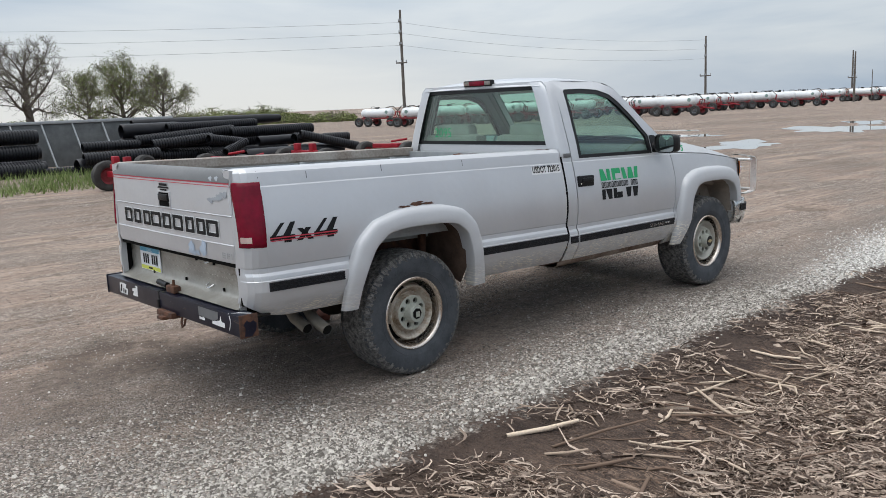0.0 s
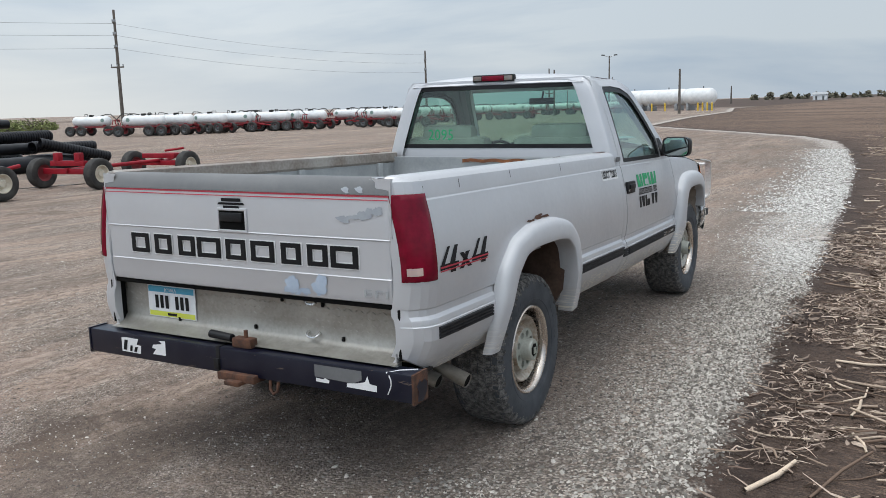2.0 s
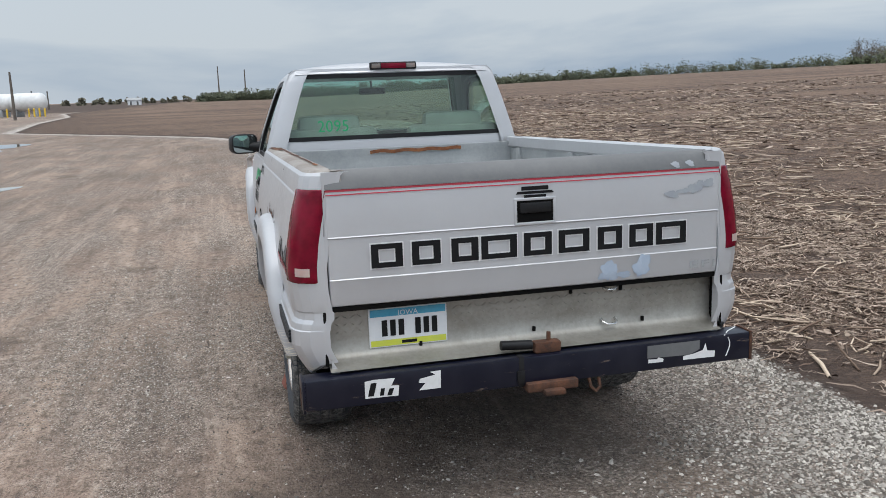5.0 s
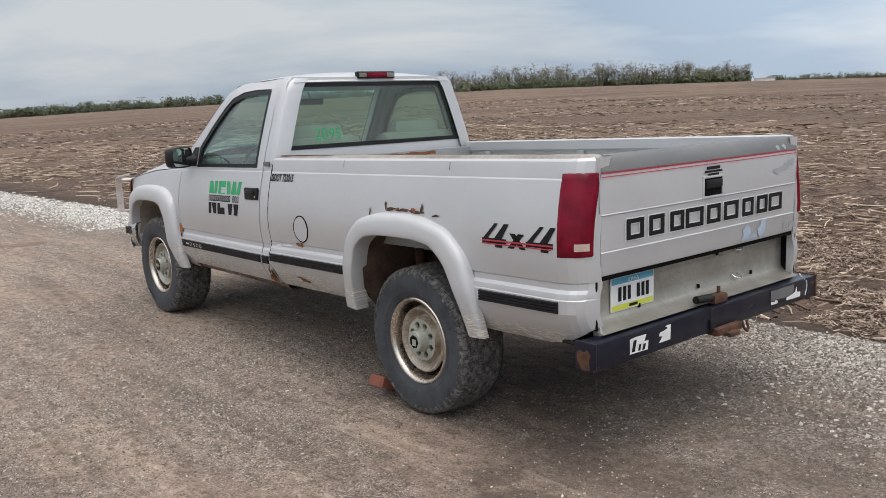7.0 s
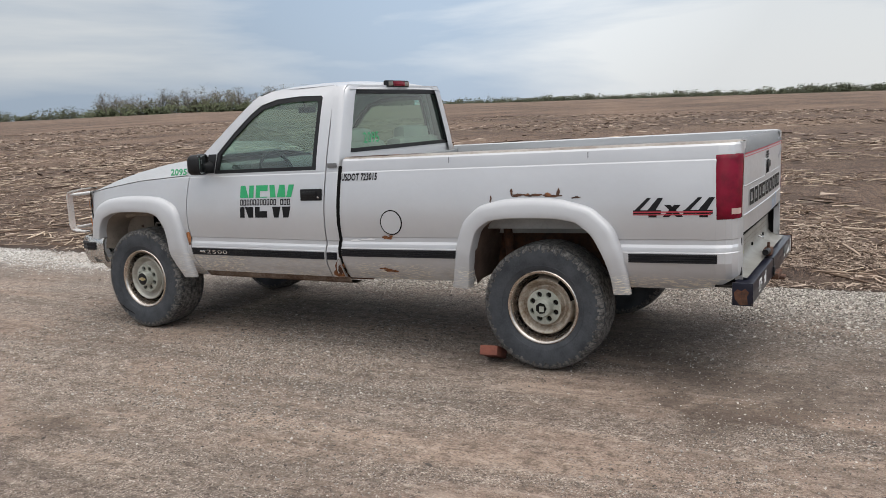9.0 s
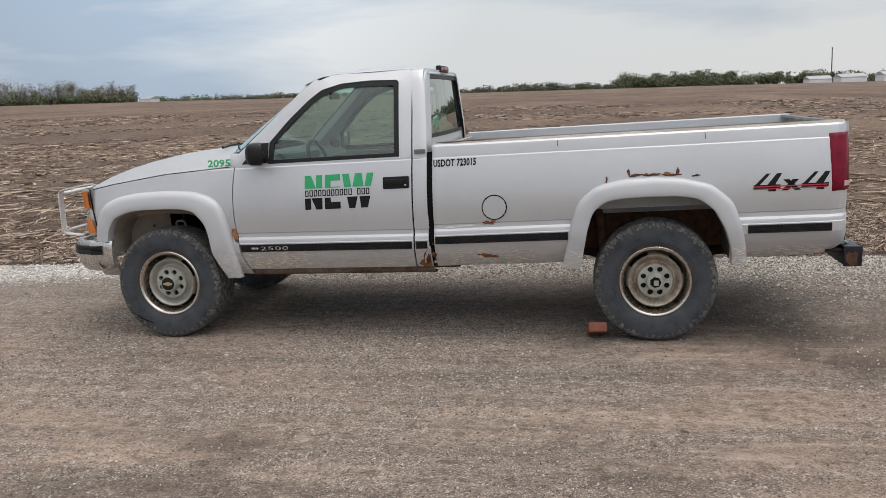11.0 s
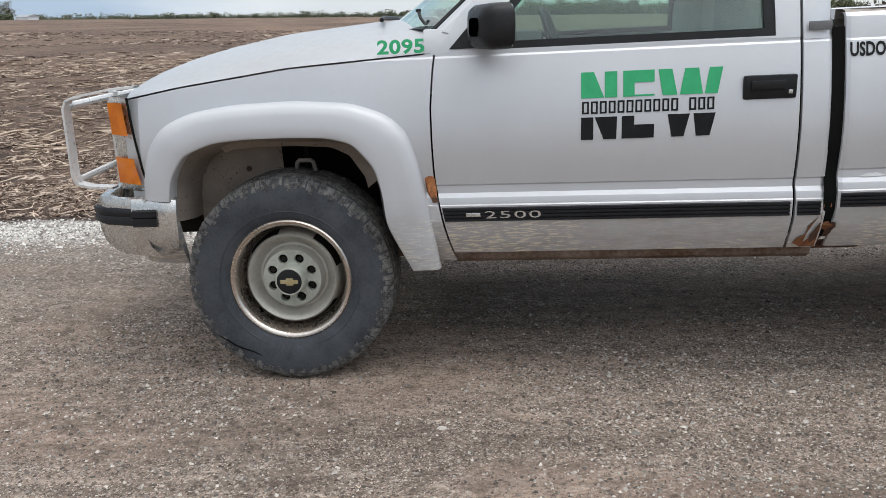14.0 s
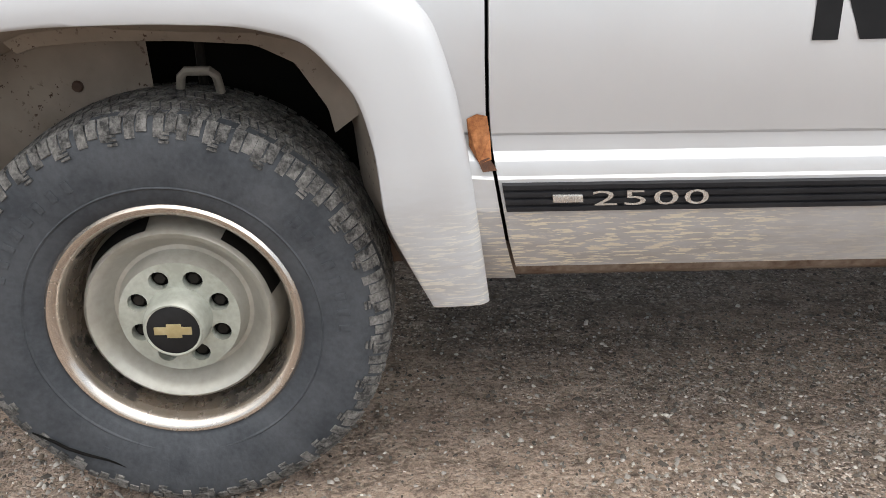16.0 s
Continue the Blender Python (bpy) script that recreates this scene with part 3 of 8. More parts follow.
    vor = put(nt, "ShaderNodeTexVoronoi", Scale=58.0)
    nt.links.new(shift.outputs[0], vor.inputs["Vector"])
    chip = nt.nodes.new("ShaderNodeSeparateColor")
    nt.links.new(vor.outputs["Color"], chip.inputs[0])
    # white limestone gravel: bright along the verge, thin under the truck
    wide = mathn(nt, "ADD", dd, span(nt, Y, -0.45, -1.45, 0.0, 0.88))
    verge = mathn(nt, "MULTIPLY", span(nt, mathn(nt, "ADD", wide, mathn(nt, "MULTIPLY", span(nt, big, 0.3, 0.7, -1, 1), 0.5)), -1.9, -0.5), 1.0)
    stone = mixc(nt, chip.outputs[0], (0.13, 0.114, 0.100), (0.58, 0.530, 0.475))
    stone = mixc(nt, span(nt, vor.outputs["Distance"], 0.35, 0.70), stone, (0.10, 0.093, 0.085))
    stone = mixc(nt, span(nt, mid, 0.40, 0.66, 0.0, 0.50), stone, (0.145, 0.128, 0.110))
    belt_w = mathn(nt, "ADD", wide, span(nt, noise_fac(nt, p, 1.4, 5.0, 0.65), 0.3, 0.7, -0.32, 0.32))
    belt_w = mathn(nt, "MULTIPLY", span(nt, belt_w, -0.82, -0.40), span(nt, noise_fac(nt, p, 5.0, 4.0, 0.6), 0.30, 0.52, 0.35, 1.0))
    pale = mixc(nt, chip.outputs[0], (0.19, 0.172, 0.152), (0.62, 0.578, 0.520))
    pale = mixc(nt, span(nt, vor.outputs["Distance"], 0.36, 0.68), pale, (0.10, 0.09, 0.08))
    pale = mixc(nt, span(nt, Y, 3.4, 5.5, 0.0, 0.50), pale, mixc(nt, chip.outputs[0], (0.52, 0.50, 0.47), (0.86, 0.84, 0.80)))
    stone = mixc(nt, belt_w, stone, pale)
    lot = mixc(nt, mathn(nt, "MULTIPLY", mathn(nt, "MULTIPLY", verge, mathn(nt, "SUBTRACT", 1.0, mathn(nt, "MULTIPLY", damp_shade, 0.7))), span(nt, fine, 0.32, 0.58, 0.30, 1.0)), lot, stone)
    iron = nt.nodes.new("ShaderNodeVectorMath")
    iron.operation = "MULTIPLY"
    nt.links.new(lot, iron.inputs[0])
    iron.inputs[1].default_value = (1.10, 1.045, 1.015)
    lot = iron.outputs[0]
    # field: dark damp soil and pale residue
    rows = nt.nodes.new("ShaderNodeMapping")
    rows.inputs["Scale"].default_value = (0.5, 1.6, 1.0)
    rows.inputs["Rotation"].default_value = (0, 0, radians(24))
    nt.links.new(p, rows.inputs[0])
    soil = mixc(nt, span(nt, mid, 0.35, 0.65), (0.040, 0.027, 0.022), (0.080, 0.056, 0.044))
    trash = noise_fac(nt, rows.outputs[0], 9.0, 7.0, 0.72)
    band = noise_fac(nt, rows.outputs[0], 0.06, 4.0, 0.6)
    straw = mixc(nt, span(nt, fine, 0.3, 0.7), (0.190, 0.118, 0.082), (0.355, 0.252, 0.182))
    cover = mathn(nt, "ADD", span(nt, trash, 0.42, 0.62), span(nt, band, 0.38, 0.62, -0.65, 0.32))
    dist = nt.nodes.new("ShaderNodeVectorMath")
    dist.operation = "LENGTH"
    nt.links.new(p, dist.inputs[0])
    cover = mathn(nt, "MINIMUM", mathn(nt, "MAXIMUM", cover, 0.0), 0.75)
    shred = nt.nodes.new("ShaderNodeMapping")
    shred.inputs["Scale"].default_value = (0.35, 1.5, 1.0)
    shred.inputs["Rotation"].default_value = (0, 0, radians(-28))
    nt.links.new(p, shred.inputs[0])
    bits = span(nt, noise_fac(nt, shred.outputs[0], 42.0, 5.0, 0.75, 1.2), 0.49, 0.56)
    near_cover = mathn(nt, "MULTIPLY", bits, span(nt, noise_fac(nt, p, 1.3, 4.0, 0.6), 0.34, 0.50))
    cover = mathn(nt, "MAXIMUM", mathn(nt, "MULTIPLY", cover, span(nt, d, 0.6, 9.0, 0.12, 0.9)), mathn(nt, "MULTIPLY", near_cover, span(nt, d, 0.1, 1.0, 0.0, 0.8)))
    fld = mixc(nt, cover, soil, straw)
    nt.links.new(mixc(nt, field, lot, fld), b.inputs["Base Color"])
    b.inputs["Roughness"].default_value = 0.92
    b.inputs["Specular IOR Level"].default_value = 0.25
    rough_lot = mathn(nt, "MULTIPLY", mathn(nt, "MULTIPLY", clump, mathn(nt, "SUBTRACT", 1.0, field)), 1.2)
    hgt = mathn(nt, "ADD", mathn(nt, "ADD", rough_lot, mathn(nt, "MULTIPLY", vor.outputs["Distance"], mathn(nt, "MULTIPLY", verge, -0.8))), mathn(nt, "ADD", mathn(nt, "MULTIPLY", trash, mathn(nt, "MULTIPLY", field, 1.2)), mathn(nt, "ADD", mathn(nt, "MULTIPLY", fine, 0.6), mathn(nt, "MULTIPLY", mathn(nt, "MULTIPLY", crumb, mathn(nt, "SUBTRACT", 1.0, field)), 0.9))))
    bump(nt, b, hgt, 1.0, 0.02)
    return m


GROUND = ground_material()
ground = link("ground", gme, GROUND)
tagged(ground, "level tan gravel lot meeting a brown corn stubble field", "ground", kind="structure")

# ---- the pickup truck ----
RAKE = 0.0235  # the body sits nose-down on its springs
truck = thing("pickup_truck", pose(0.018, 0, 0), "worn silver regular-cab pickup truck with a long bed, parked on gravel", "pickup truck")

# half-width of the body side against height
SIDE = ((0.44, 0.785), (0.50, 0.828), (0.56, 0.880), (0.62, 0.917), (0.66, 0.936), (0.69, 0.946), (0.742, 0.946), (0.747, 0.946), (0.751, 0.941), (0.768, 0.939), (0.775, 0.937), (0.790, 0.9265), (0.816, 0.9245), (0.822, 0.9305),
        (0.90, 0.941), (0.98, 0.942), (1.08, 0.930), (1.17, 0.912), (1.245, 0.893), (1.252, 0.888), (1.30, 0.880), (1.322, 0.874), (1.335, 0.860))
SZ, SX = [a for a, _ in SIDE], [b for _, b in SIDE]


def inset(y):
    """How far the side stands in from the bed's widest line, along the truck."""
    return along(y, (-1.140, -1.136, -1.125, -1.10, -1.07, -1.02, 1.385, 1.400, 1.415, 1.43, 1.446, 1.462, 1.49, 2.78, 3.45, 3.72, 3.86, 3.93), (0.125, 0.10, 0.065, 0.032, 0.012, 0.0, 0.0, 0.002, 0.010, 0.032, 0.030, 0.024, 0.022, 0.020, 0.030, 0.048, 0.070, 0.105))


def side_x(z, y):
    return along(z, SZ, SX) - inset(y)


def S(x, y, z):
    """Body to truck: the rake of the body on its wheels."""
    return (x, y, z - RAKE * y)


def body(pair):
    return [S(*v) for v in pair[0]], pair[1]


def mirror_x(pair):
    return [(-v[0], v[1], v[2]) for v in pair[0]], [tuple(reversed(f)) for f in pair[1]]


def arch_low(y, pts):
    """Height of the wheel opening's edge at y, or None beside it."""
    ys = [p[0] for p in pts]
    if y <= ys[0] or y >= ys[-1]:
        return None
    return along(y, ys, [p[1] for p in pts])


REAR_IN = ((-0.455, 0.50), (-0.45, 0.60), (-0.415, 0.72), (-0.345, 0.850), (-0.25, 0.925), (-0.12, 0.945), (0.02, 0.947), (0.18, 0.946), (0.30, 0.932), (0.385, 0.870), (0.420, 0.76), (0.446, 0.62), (0.470, 0.50))
FRONT_IN = ((2.880, 0.50), (2.962, 0.68), (2.975, 0.80), (3.000, 0.89), (3.075, 0.975), (3.17, 0.998), (3.30, 1.003), (3.46, 1.002), (3.57, 0.992), (3.68, 0.952), (3.735, 0.87), (3.748, 0.79), (3.750, 0.70))
REAR_OUT = ((-0.55, 0.50), (-0.54, 0.61), (-0.515, 0.745), (-0.46, 0.895), (-0.335, 1.005), (-0.14, 1.055), (0.02, 1.065), (0.20, 1.060), (0.37, 1.025), (0.480, 0.930), (0.528, 0.79), (0.556, 0.64), (0.588, 0.508))
FRONT_OUT = ((2.778, 0.50), (2.820, 0.76), (2.845, 0.885), (2.885, 1.005), (2.955, 1.068), (3.08, 1.110), (3.28, 1.125), (3.50, 1.120), (3.66, 1.098), (3.77, 1.052), (3.828, 0.97), (3.850, 0.87), (3.856, 0.795))
# the flare ends at the bumper in front
FRONT_FLARE_IN = FRONT_IN[:-1] + ((3.750, 0.788),)


def side_panel(y0, y1, ztop, zbot, arch=None, zfun=None, step=0.05, extra=(), back=0.018, rise=None):
    """An outer skin between y0 and y1 that follows the body's section, cut by a wheel opening, with its edges turned in."""
    ys = {round(y0 + (y1 - y0) * i / max(1, round((y1 - y0) / step)), 4) for i in range(max(1, round((y1 - y0) / step)) + 1)}
    if arch:
        ys |= {p[0] + e for p in arch for e in (-0.001, 0.001) if y0 < p[0] < y1}
        a0, a1 = arch[0][0], arch[-1][0]
        ys |= {a0 + (a1 - a0) * i / 40 for i in range(41)}
    ys |= set(extra)
    ys = sorted(y for y in ys if y0 - 1e-6 <= y <= y1 + 1e-6)
    levels = [z for z in SZ if z > zbot + 0.004] + [zbot]
    levels += [0.86, 0.94, 1.03, 1.13, 1.21, 0.56, 0.63]
    levels = sorted({z for z in levels if z >= zbot})
    rows = []
    for y in ys:
        zt = ztop(y) if callable(ztop) else ztop
        low = arch_low(y, arch) if arch else None
        edge = max(zbot, rise(y)) if rise else zbot
        zb = max(edge, low) if low else edge
        zs = [min(max(z, zb), zt) for z in levels] + [zt]
        row = [(side_x(zb, y) - back, y, zb)] + [(side_x(z, y), y, z) for z in zs] + [(side_x(zt, y) - back, y, zt - 0.001)]
        rows.append(row)
    first = [(p[0] - back, p[1], p[2]) for p in rows[0]]
    last = [(p[0] - back, p[1], p[2]) for p in rows[-1]]
    return body(sheet([first] + rows + [last]))


def front_edge(z):
    """Where the door's front edge runs: bowed forward at its middle, cut back towards the sill."""
    return along(z, (0.52, 0.60, 0.70, 0.78, 0.84, 0.95, 1.08, 1.20, 1.27), (2.716, 2.742, 2.765, 2.781, 2.790, 2.796, 2.799, 2.791, 2.782))


def cab(pair):
    """The cab hangs a little low at its back against the bed; its door edge is curved."""
    out = []
    for x, y, z in pair[0]:
        zb = z + RAKE * y
        k = min(1.0, max(0.0, (1.02 - zb) / 0.18))
        dz = along(y, (1.36, 1.42, 2.78, 2.95), (-0.030, -0.030, -0.010, 0.0)) * k
        share = min(1.0, max(0.0, (y - 2.3) / 0.477)) if y < 2.782 else min(1.0, max(0.0, (2.95 - y) / 0.163))
        out.append((x, y + (front_edge(zb) - 2.777) * share, z + dz))
    return out, pair[1]


def both(name, pair, mat, parent=truck, label="", sharp=35):
    a = part(name, pair, mat, parent, label, sharp=sharp)
    b = part(name, mirror_x(pair), mat, parent, label, sharp=sharp)
    return b, a  # driver's side (-x) first


def strap(path, w, t):
    """A flat steel strap along a path in the truck's length."""
    rows = []
    for i, q in enumerate(path):
        a, b = Vector(path[max(i - 1, 0)]), Vector(path[min(i + 1, len(path) - 1)])
        nrm = (b - a).cross(Vector((1, 0, 0))).normalized() * t / 2
        c = Vector(q)
        rows.append([tuple(c + Vector((sx * w / 2, 0, 0)) + sn * nrm) for sx, sn in ((-1, -1), (1, -1), (1, 1), (-1, 1))])
    return sheet(rows, True)


# cargo bed
corner_ys = (-1.138, -1.134, -1.125, -1.112, -1.10, -1.085, -1.07, -1.05, -1.02)
bed_l, bed_r = both("bed_side", side_panel(-1.139, 1.412, 1.335, 0.53, REAR_IN, extra=corner_ys + (1.385, 1.393, 1.400, 1.406), rise=lambda y: along(y, (-1.14, -1.10, -1.04, -0.96, -0.88), (0.625, 0.595, 0.562, 0.540, 0.53))), PAINT, label="dented silver bed side with rust above the wheel", sharp=12)


def crease2(y):
    return along(y, (2.77, 3.30, 3.70, 3.90, 3.94), (1.262, 1.232, 1.182, 1.148, 1.140))


fender_l, fender_r = both("front_fender", cab(side_panel(2.7835, 3.925, crease2, 0.52, FRONT_IN, extra=(3.80, 3.83, 3.86, 3.88, 3.90, 3.915))), PAINT, sharp=12)
door_l, door_r = both("door", cab(side_panel(1.556, 2.777, 1.262, 0.560)), PAINT, label="silver door with an applied two-colour emblem", sharp=12)
corner_l, corner_r = both("cab_corner", cab(side_panel(1.442, 1.546, 1.262, 0.560, step=0.03, extra=(1.446, 1.453, 1.462, 1.475, 1.49))), PAINT, sharp=12)
# near-black strip added in the cab gap, to paint in its shade
both("cab_gap_shade", body(sheet([[(side_x(z, 1.40) - 0.020, 1.405, z), (side_x(z, 1.40) - 0.018, 1.428, z), (side_x(z, 1.40) - 0.024, 1.452, z)] for z in np.linspace(0.57, 1.29, 14)])), DARK, label="near-black strip standing for the shade between cab and bed")
rocker_l, rocker_r = both("rocker_panel", cab(body(sheet([[(0.812, y, 0.590), (0.808, y, 0.545), (0.798, y, 0.520), (0.770, y, 0.502), (0.72, y, 0.496), (0.66, y, 0.502)] for y in np.linspace(1.44, 2.80, 12)]))), SILL, label="rusty dust-coated sill below the door")
both("cab_mount", body(sheet([[(0.812, y, 0.545), (0.815, y, 0.525), (0.79, y, 0.507), (0.70, y, 0.515)] for y in np.linspace(1.27, 1.50, 6)])), RUST_DARK, label="rusty cab mount and sill end")


def flare_x(z, y):
    """The flare's own smooth section, without the door's ledges."""
    return along(z, (0.50, 0.60, 0.72, 0.88, 1.00, 1.10, 1.25), (0.905, 0.926, 0.940, 0.943, 0.940, 0.926, 0.893)) - inset(y)


def flare(inner, outer, lift=0.055):
    """A wheel-arch flare swept between its outer and inner edges."""
    n = 90
    ys0, zs0 = [p[0] for p in inner], [p[1] for p in inner]

    def walk_line(pts):
        seg = [0.0]
        for a, b in zip(pts, pts[1:]):
            seg.append(seg[-1] + math.dist(a, b))
        t = np.linspace(0, seg[-1], n)
        yy, zz = np.interp(t, seg, [p[0] for p in pts]), np.interp(t, seg, [p[1] for p in pts])
        for _ in range(4):
            yy[1:-1], zz[1:-1] = (yy[:-2] + 2 * yy[1:-1] + yy[2:]) / 4, (zz[:-2] + 2 * zz[1:-1] + zz[2:]) / 4
        return list(zip(yy, zz))
    rows = []
    for (yi, zi), (yo, zo) in zip(walk_line(inner), walk_line(outer)):
        row = []
        tip = 0.6 + 0.4 * min(1.0, max(0.0, ((zi + zo) / 2 - 0.50) / 0.25))
        base = flare_x((zi + zo) / 2, (yi + yo) / 2)
        for f, h in ((0.0, -0.012), (0.008, 0.012), (0.03, 0.026), (0.08, lift * 0.66), (0.17, lift * 0.84), (0.36, lift * 0.94), (0.7, lift), (0.94, lift), (0.985, lift * 0.96), (1.0, lift * 0.86), (1.0, lift * 0.4), (0.985, -0.05)):
            y, z = yo + (yi - yo) * f, zo + (zi - zo) * f
            sx = flare_x(z, y)
            row.append((sx * (1 - 0.6 * f) + base * 0.6 * f + (h if h < 0.013 else h * tip), y, z))
        rows.append(row)
    return body(sheet(rows))


both("wheel_flare", flare(REAR_IN, REAR_OUT), FLARE, label="white-grey bolted-on wheel flare", sharp=50)
both("wheel_flare", flare(FRONT_FLARE_IN, FRONT_OUT, 0.055), FLARE, label="white-grey bolted-on wheel flare", sharp=50)


def moulding(y0, y1, za=0.690, zb=0.742):
    """Rubbing strip: four ribs in black, ends cut square."""
    prof = [(-0.012, za)]
    for i in range(4):
        a = za + (zb - za) * (i + 0.08) / 4
        c = za + (zb - za) * (i + 0.92) / 4
        prof += [(0.004, a), (0.009, a + 0.002), (0.009, c - 0.002), (0.004, c)]
    prof.append((-0.012, zb))
    n = max(2, round((y1 - y0) / 0.12))
    rows = [[(side_x(z, y) + o, y, z) for o, z in prof] for y in np.linspace(y0, y1, n + 1)]
    end = lambda y: [(side_x(z, y) - 0.012, y, z) for _, z in prof]
    return body(sheet([end(y0)] + rows + [end(y1)]))


for ya, yb in ((0.545, 1.404), (-1.03, -0.548)):
    both("rub_strip", moulding(ya, yb), STRIP, label="ribbed black rub strip")
for dd_, cc_ in ((door_l, corner_l), (door_r, corner_r)):
    pr, pc = cab(moulding(1.566, 2.772)), cab(moulding(1.462, 1.540))
    if dd_ is door_l:
        pr, pc = mirror_x(pr), mirror_x(pc)
    part("rub_strip", pr, STRIP, dd_, "ribbed black rub strip")
    part("rub_strip", pc, STRIP, cc_, "ribbed black rub strip")

# bed rails, inner walls, floor, headboard
rail_ys = list(corner_ys) + list(np.linspace(-0.98, 1.412, 20))
rail = []
for y in rail_ys:
    xo, xi = side_x(1.333, y), min(0.762, side_x(1.333, y) - 0.012)
    drop = 0.006 * max(0.0, (-1.11 - y) / 0.03)
    rail.append([(xo + 0.001, y, 1.332), (xo - 0.009, y, 1.342 - drop), (xo - 0.03, y, 1.346 - drop), (max(0.775, xi + 0.004), y, 1.346 - drop), (xi, y, 1.340 - drop), (xi - 0.002, y, 1.285), (xi + 0.013, y, 1.270)])
part("bed_rail", body(sheet(rail)), PAINT, truck, sharp=35)
part("bed_rail", mirror_x(body(sheet(rail))), RAIL_WORN, truck, "worn bed rail with rust along its inner edge", sharp=35)
wall_in = []
for y in np.linspace(-1.06, 1.385, 60):
    p = y % 0.61
    d = 0.012 if 0.04 < p < 0.10 else 0.0
    wall_in.append([(0.775 - d, y, 1.272), (0.777 - d, y, 1.20), (0.777 - d, y, 0.90), (0.79, y, 0.86)])
both("bed_inner_wall", body(sheet(wall_in)), BED_PAINT)
for y in (-0.62, 0.30, 1.18):
    both("stake_post", body(box(0.770, y, 1.16, 0.03, 0.055, 0.23, 0.006)), BED_PAINT)
floor_rows = []
for i in range(97):
    x = -0.78 + 1.56 * i / 96
    z = 0.868 + (0.018 if i % 8 < 4 else 0.0)
    floor_rows.append([(x, y, z) for y in np.linspace(-1.07, 1.385, 4)])
part("bed_floor", body(sheet(floor_rows)), BED_PAINT, truck, "ribbed grey steel bed floor")
hb = []
for z in (0.86, 1.02, 1.03, 1.055, 1.065, 1.14, 1.150, 1.175, 1.185, 1.27, 1.30, 1.312):
    row = []
    for i in range(121):
        x = -0.78 + 1.56 * i / 120
        pan = 0.014 if (abs(((x + 0.78) % 0.2229) - 0.111) < 0.075 and 1.06 < z < 1.18) else 0.0
        row.append((x, 1.380 + pan + (-0.012 if z > 1.28 else 0), z))
    hb.append(row)
hb.append([(p[0], 1.412, 1.312) for p in hb[-1]])
part("headboard", body(sheet(hb)), BED_PAINT, truck, "grey stamped bed headboard with rust streaks")
well = []
for a in np.linspace(0, math.pi, 15):
    well.append([(x, -0.01 + 0.46 * math.cos(a), max(0.80, 0.74 + 0.33 * math.sin(a))) for x in (0.79, 0.60, 0.57, 0.56)])
well = [r + [(0.56, r[-1][1], 0.80)] for r in well]
both("bed_wheel_well", body(sheet(well)), BED_PAINT)

# tailgate: dark top band, pressed lower field, pull handle
tgv = []
TGP = ((-1.062, 1.324), (-1.066, 1.334), (-1.085, 1.338), (-1.112, 1.334), (-1.124, 1.322), (-1.130, 1.305), (-1.138, 1.285), (-1.142, 1.25), (-1.143, 1.098), (-1.1455, 1.094), (-1.141, 1.089),
       (-1.140, 0.940), (-1.1445, 0.936), (-1.1425, 0.930), (-1.141, 0.87), (-1.134, 0.838), (-1.120, 0.832), (-1.075, 0.832))
txs = [-0.800, -0.797, -0.790] + list(np.linspace(-0.77, 0.77, 24)) + [0.790, 0.797, 0.800]
for x in txs:
    e = 0.012 if abs(x) > 0.799 else (0.003 if abs(x) > 0.796 else 0)
    tgv.append([(x, y + e - 0.010 * (1 - (x / 0.8) ** 2) * (z < 1.31), z) for y, z in TGP])
tailgate = part("tailgate", body(sheet(tgv)), PAINT, truck, "silver tailgate with peeling patches and a dark grey top band", sharp=25)


def tg_y(x, z):
    return along(z, [p[1] for p in TGP[::-1][2:-3]], [p[0] for p in TGP[::-1][2:-3]]) - 0.010 * (1 - (x / 0.8) ** 2)


def on_gate(polys, lift=0.003):
    """Flat shapes given by (x, body height) outlines, laid on the tailgate's face."""
    vs, fs = [], []
    for poly in polys:
        k = len(vs)
        vs += [S(x, tg_y(x, z) - lift, z) for x, z in poly]
        fs.append(tuple(range(k, k + len(poly))))
    return vs, fs


def patch_rows(x0, x1, z0, z1, lift=0.003, nx=16, nz=4):
    return body(sheet([[(x, tg_y(x, z) - lift, z) for x in np.linspace(x0, x1, nx)] for z in np.linspace(z0, z1, nz)]))


band = [[(x, y - 0.010 * (1 - (x / 0.8) ** 2) * (z < 1.31), z) for y, z in ((-1.060, 1.327), (-1.066, 1.338), (-1.085, 1.3415), (-1.113, 1.3375), (-1.127, 1.325), (-1.133, 1.308), (-1.1415, 1.288), (-1.1455, 1.272))] for x in np.linspace(-0.799, 0.799, 26)]
part("top_band", body(sheet(band)), CAP_GREY, tailgate, "scuffed dark grey top band")
part("pinstripe", join(patch_rows(-0.797, 0.797, 1.2635, 1.2715), patch_rows(-0.797, 0.797, 1.250, 1.254)), DECAL_RED, tailgate, "double red pinstripe")


def blob(cx, cz, rx, rz, seed, n=26, rough=0.35):
    """An uneven outline round a centre, as peeled paint or rust leaves."""
    rnd = random.Random(seed)
    ph = [rnd.uniform(0, 6.28) for _ in range(4)]
    out = []
    for i in range(n):
        a = 2 * math.pi * i / n
        k = 1 + rough * (0.5 * math.sin(2 * a + ph[0]) + 0.35 * math.sin(3 * a + ph[1]) + 0.3 * math.sin(5 * a + ph[2]) + 0.25 * math.sin(9 * a + ph[3]))
        out.append((cx + rx * k * math.cos(a), cz + rz * k * math.sin(a)))
    return out


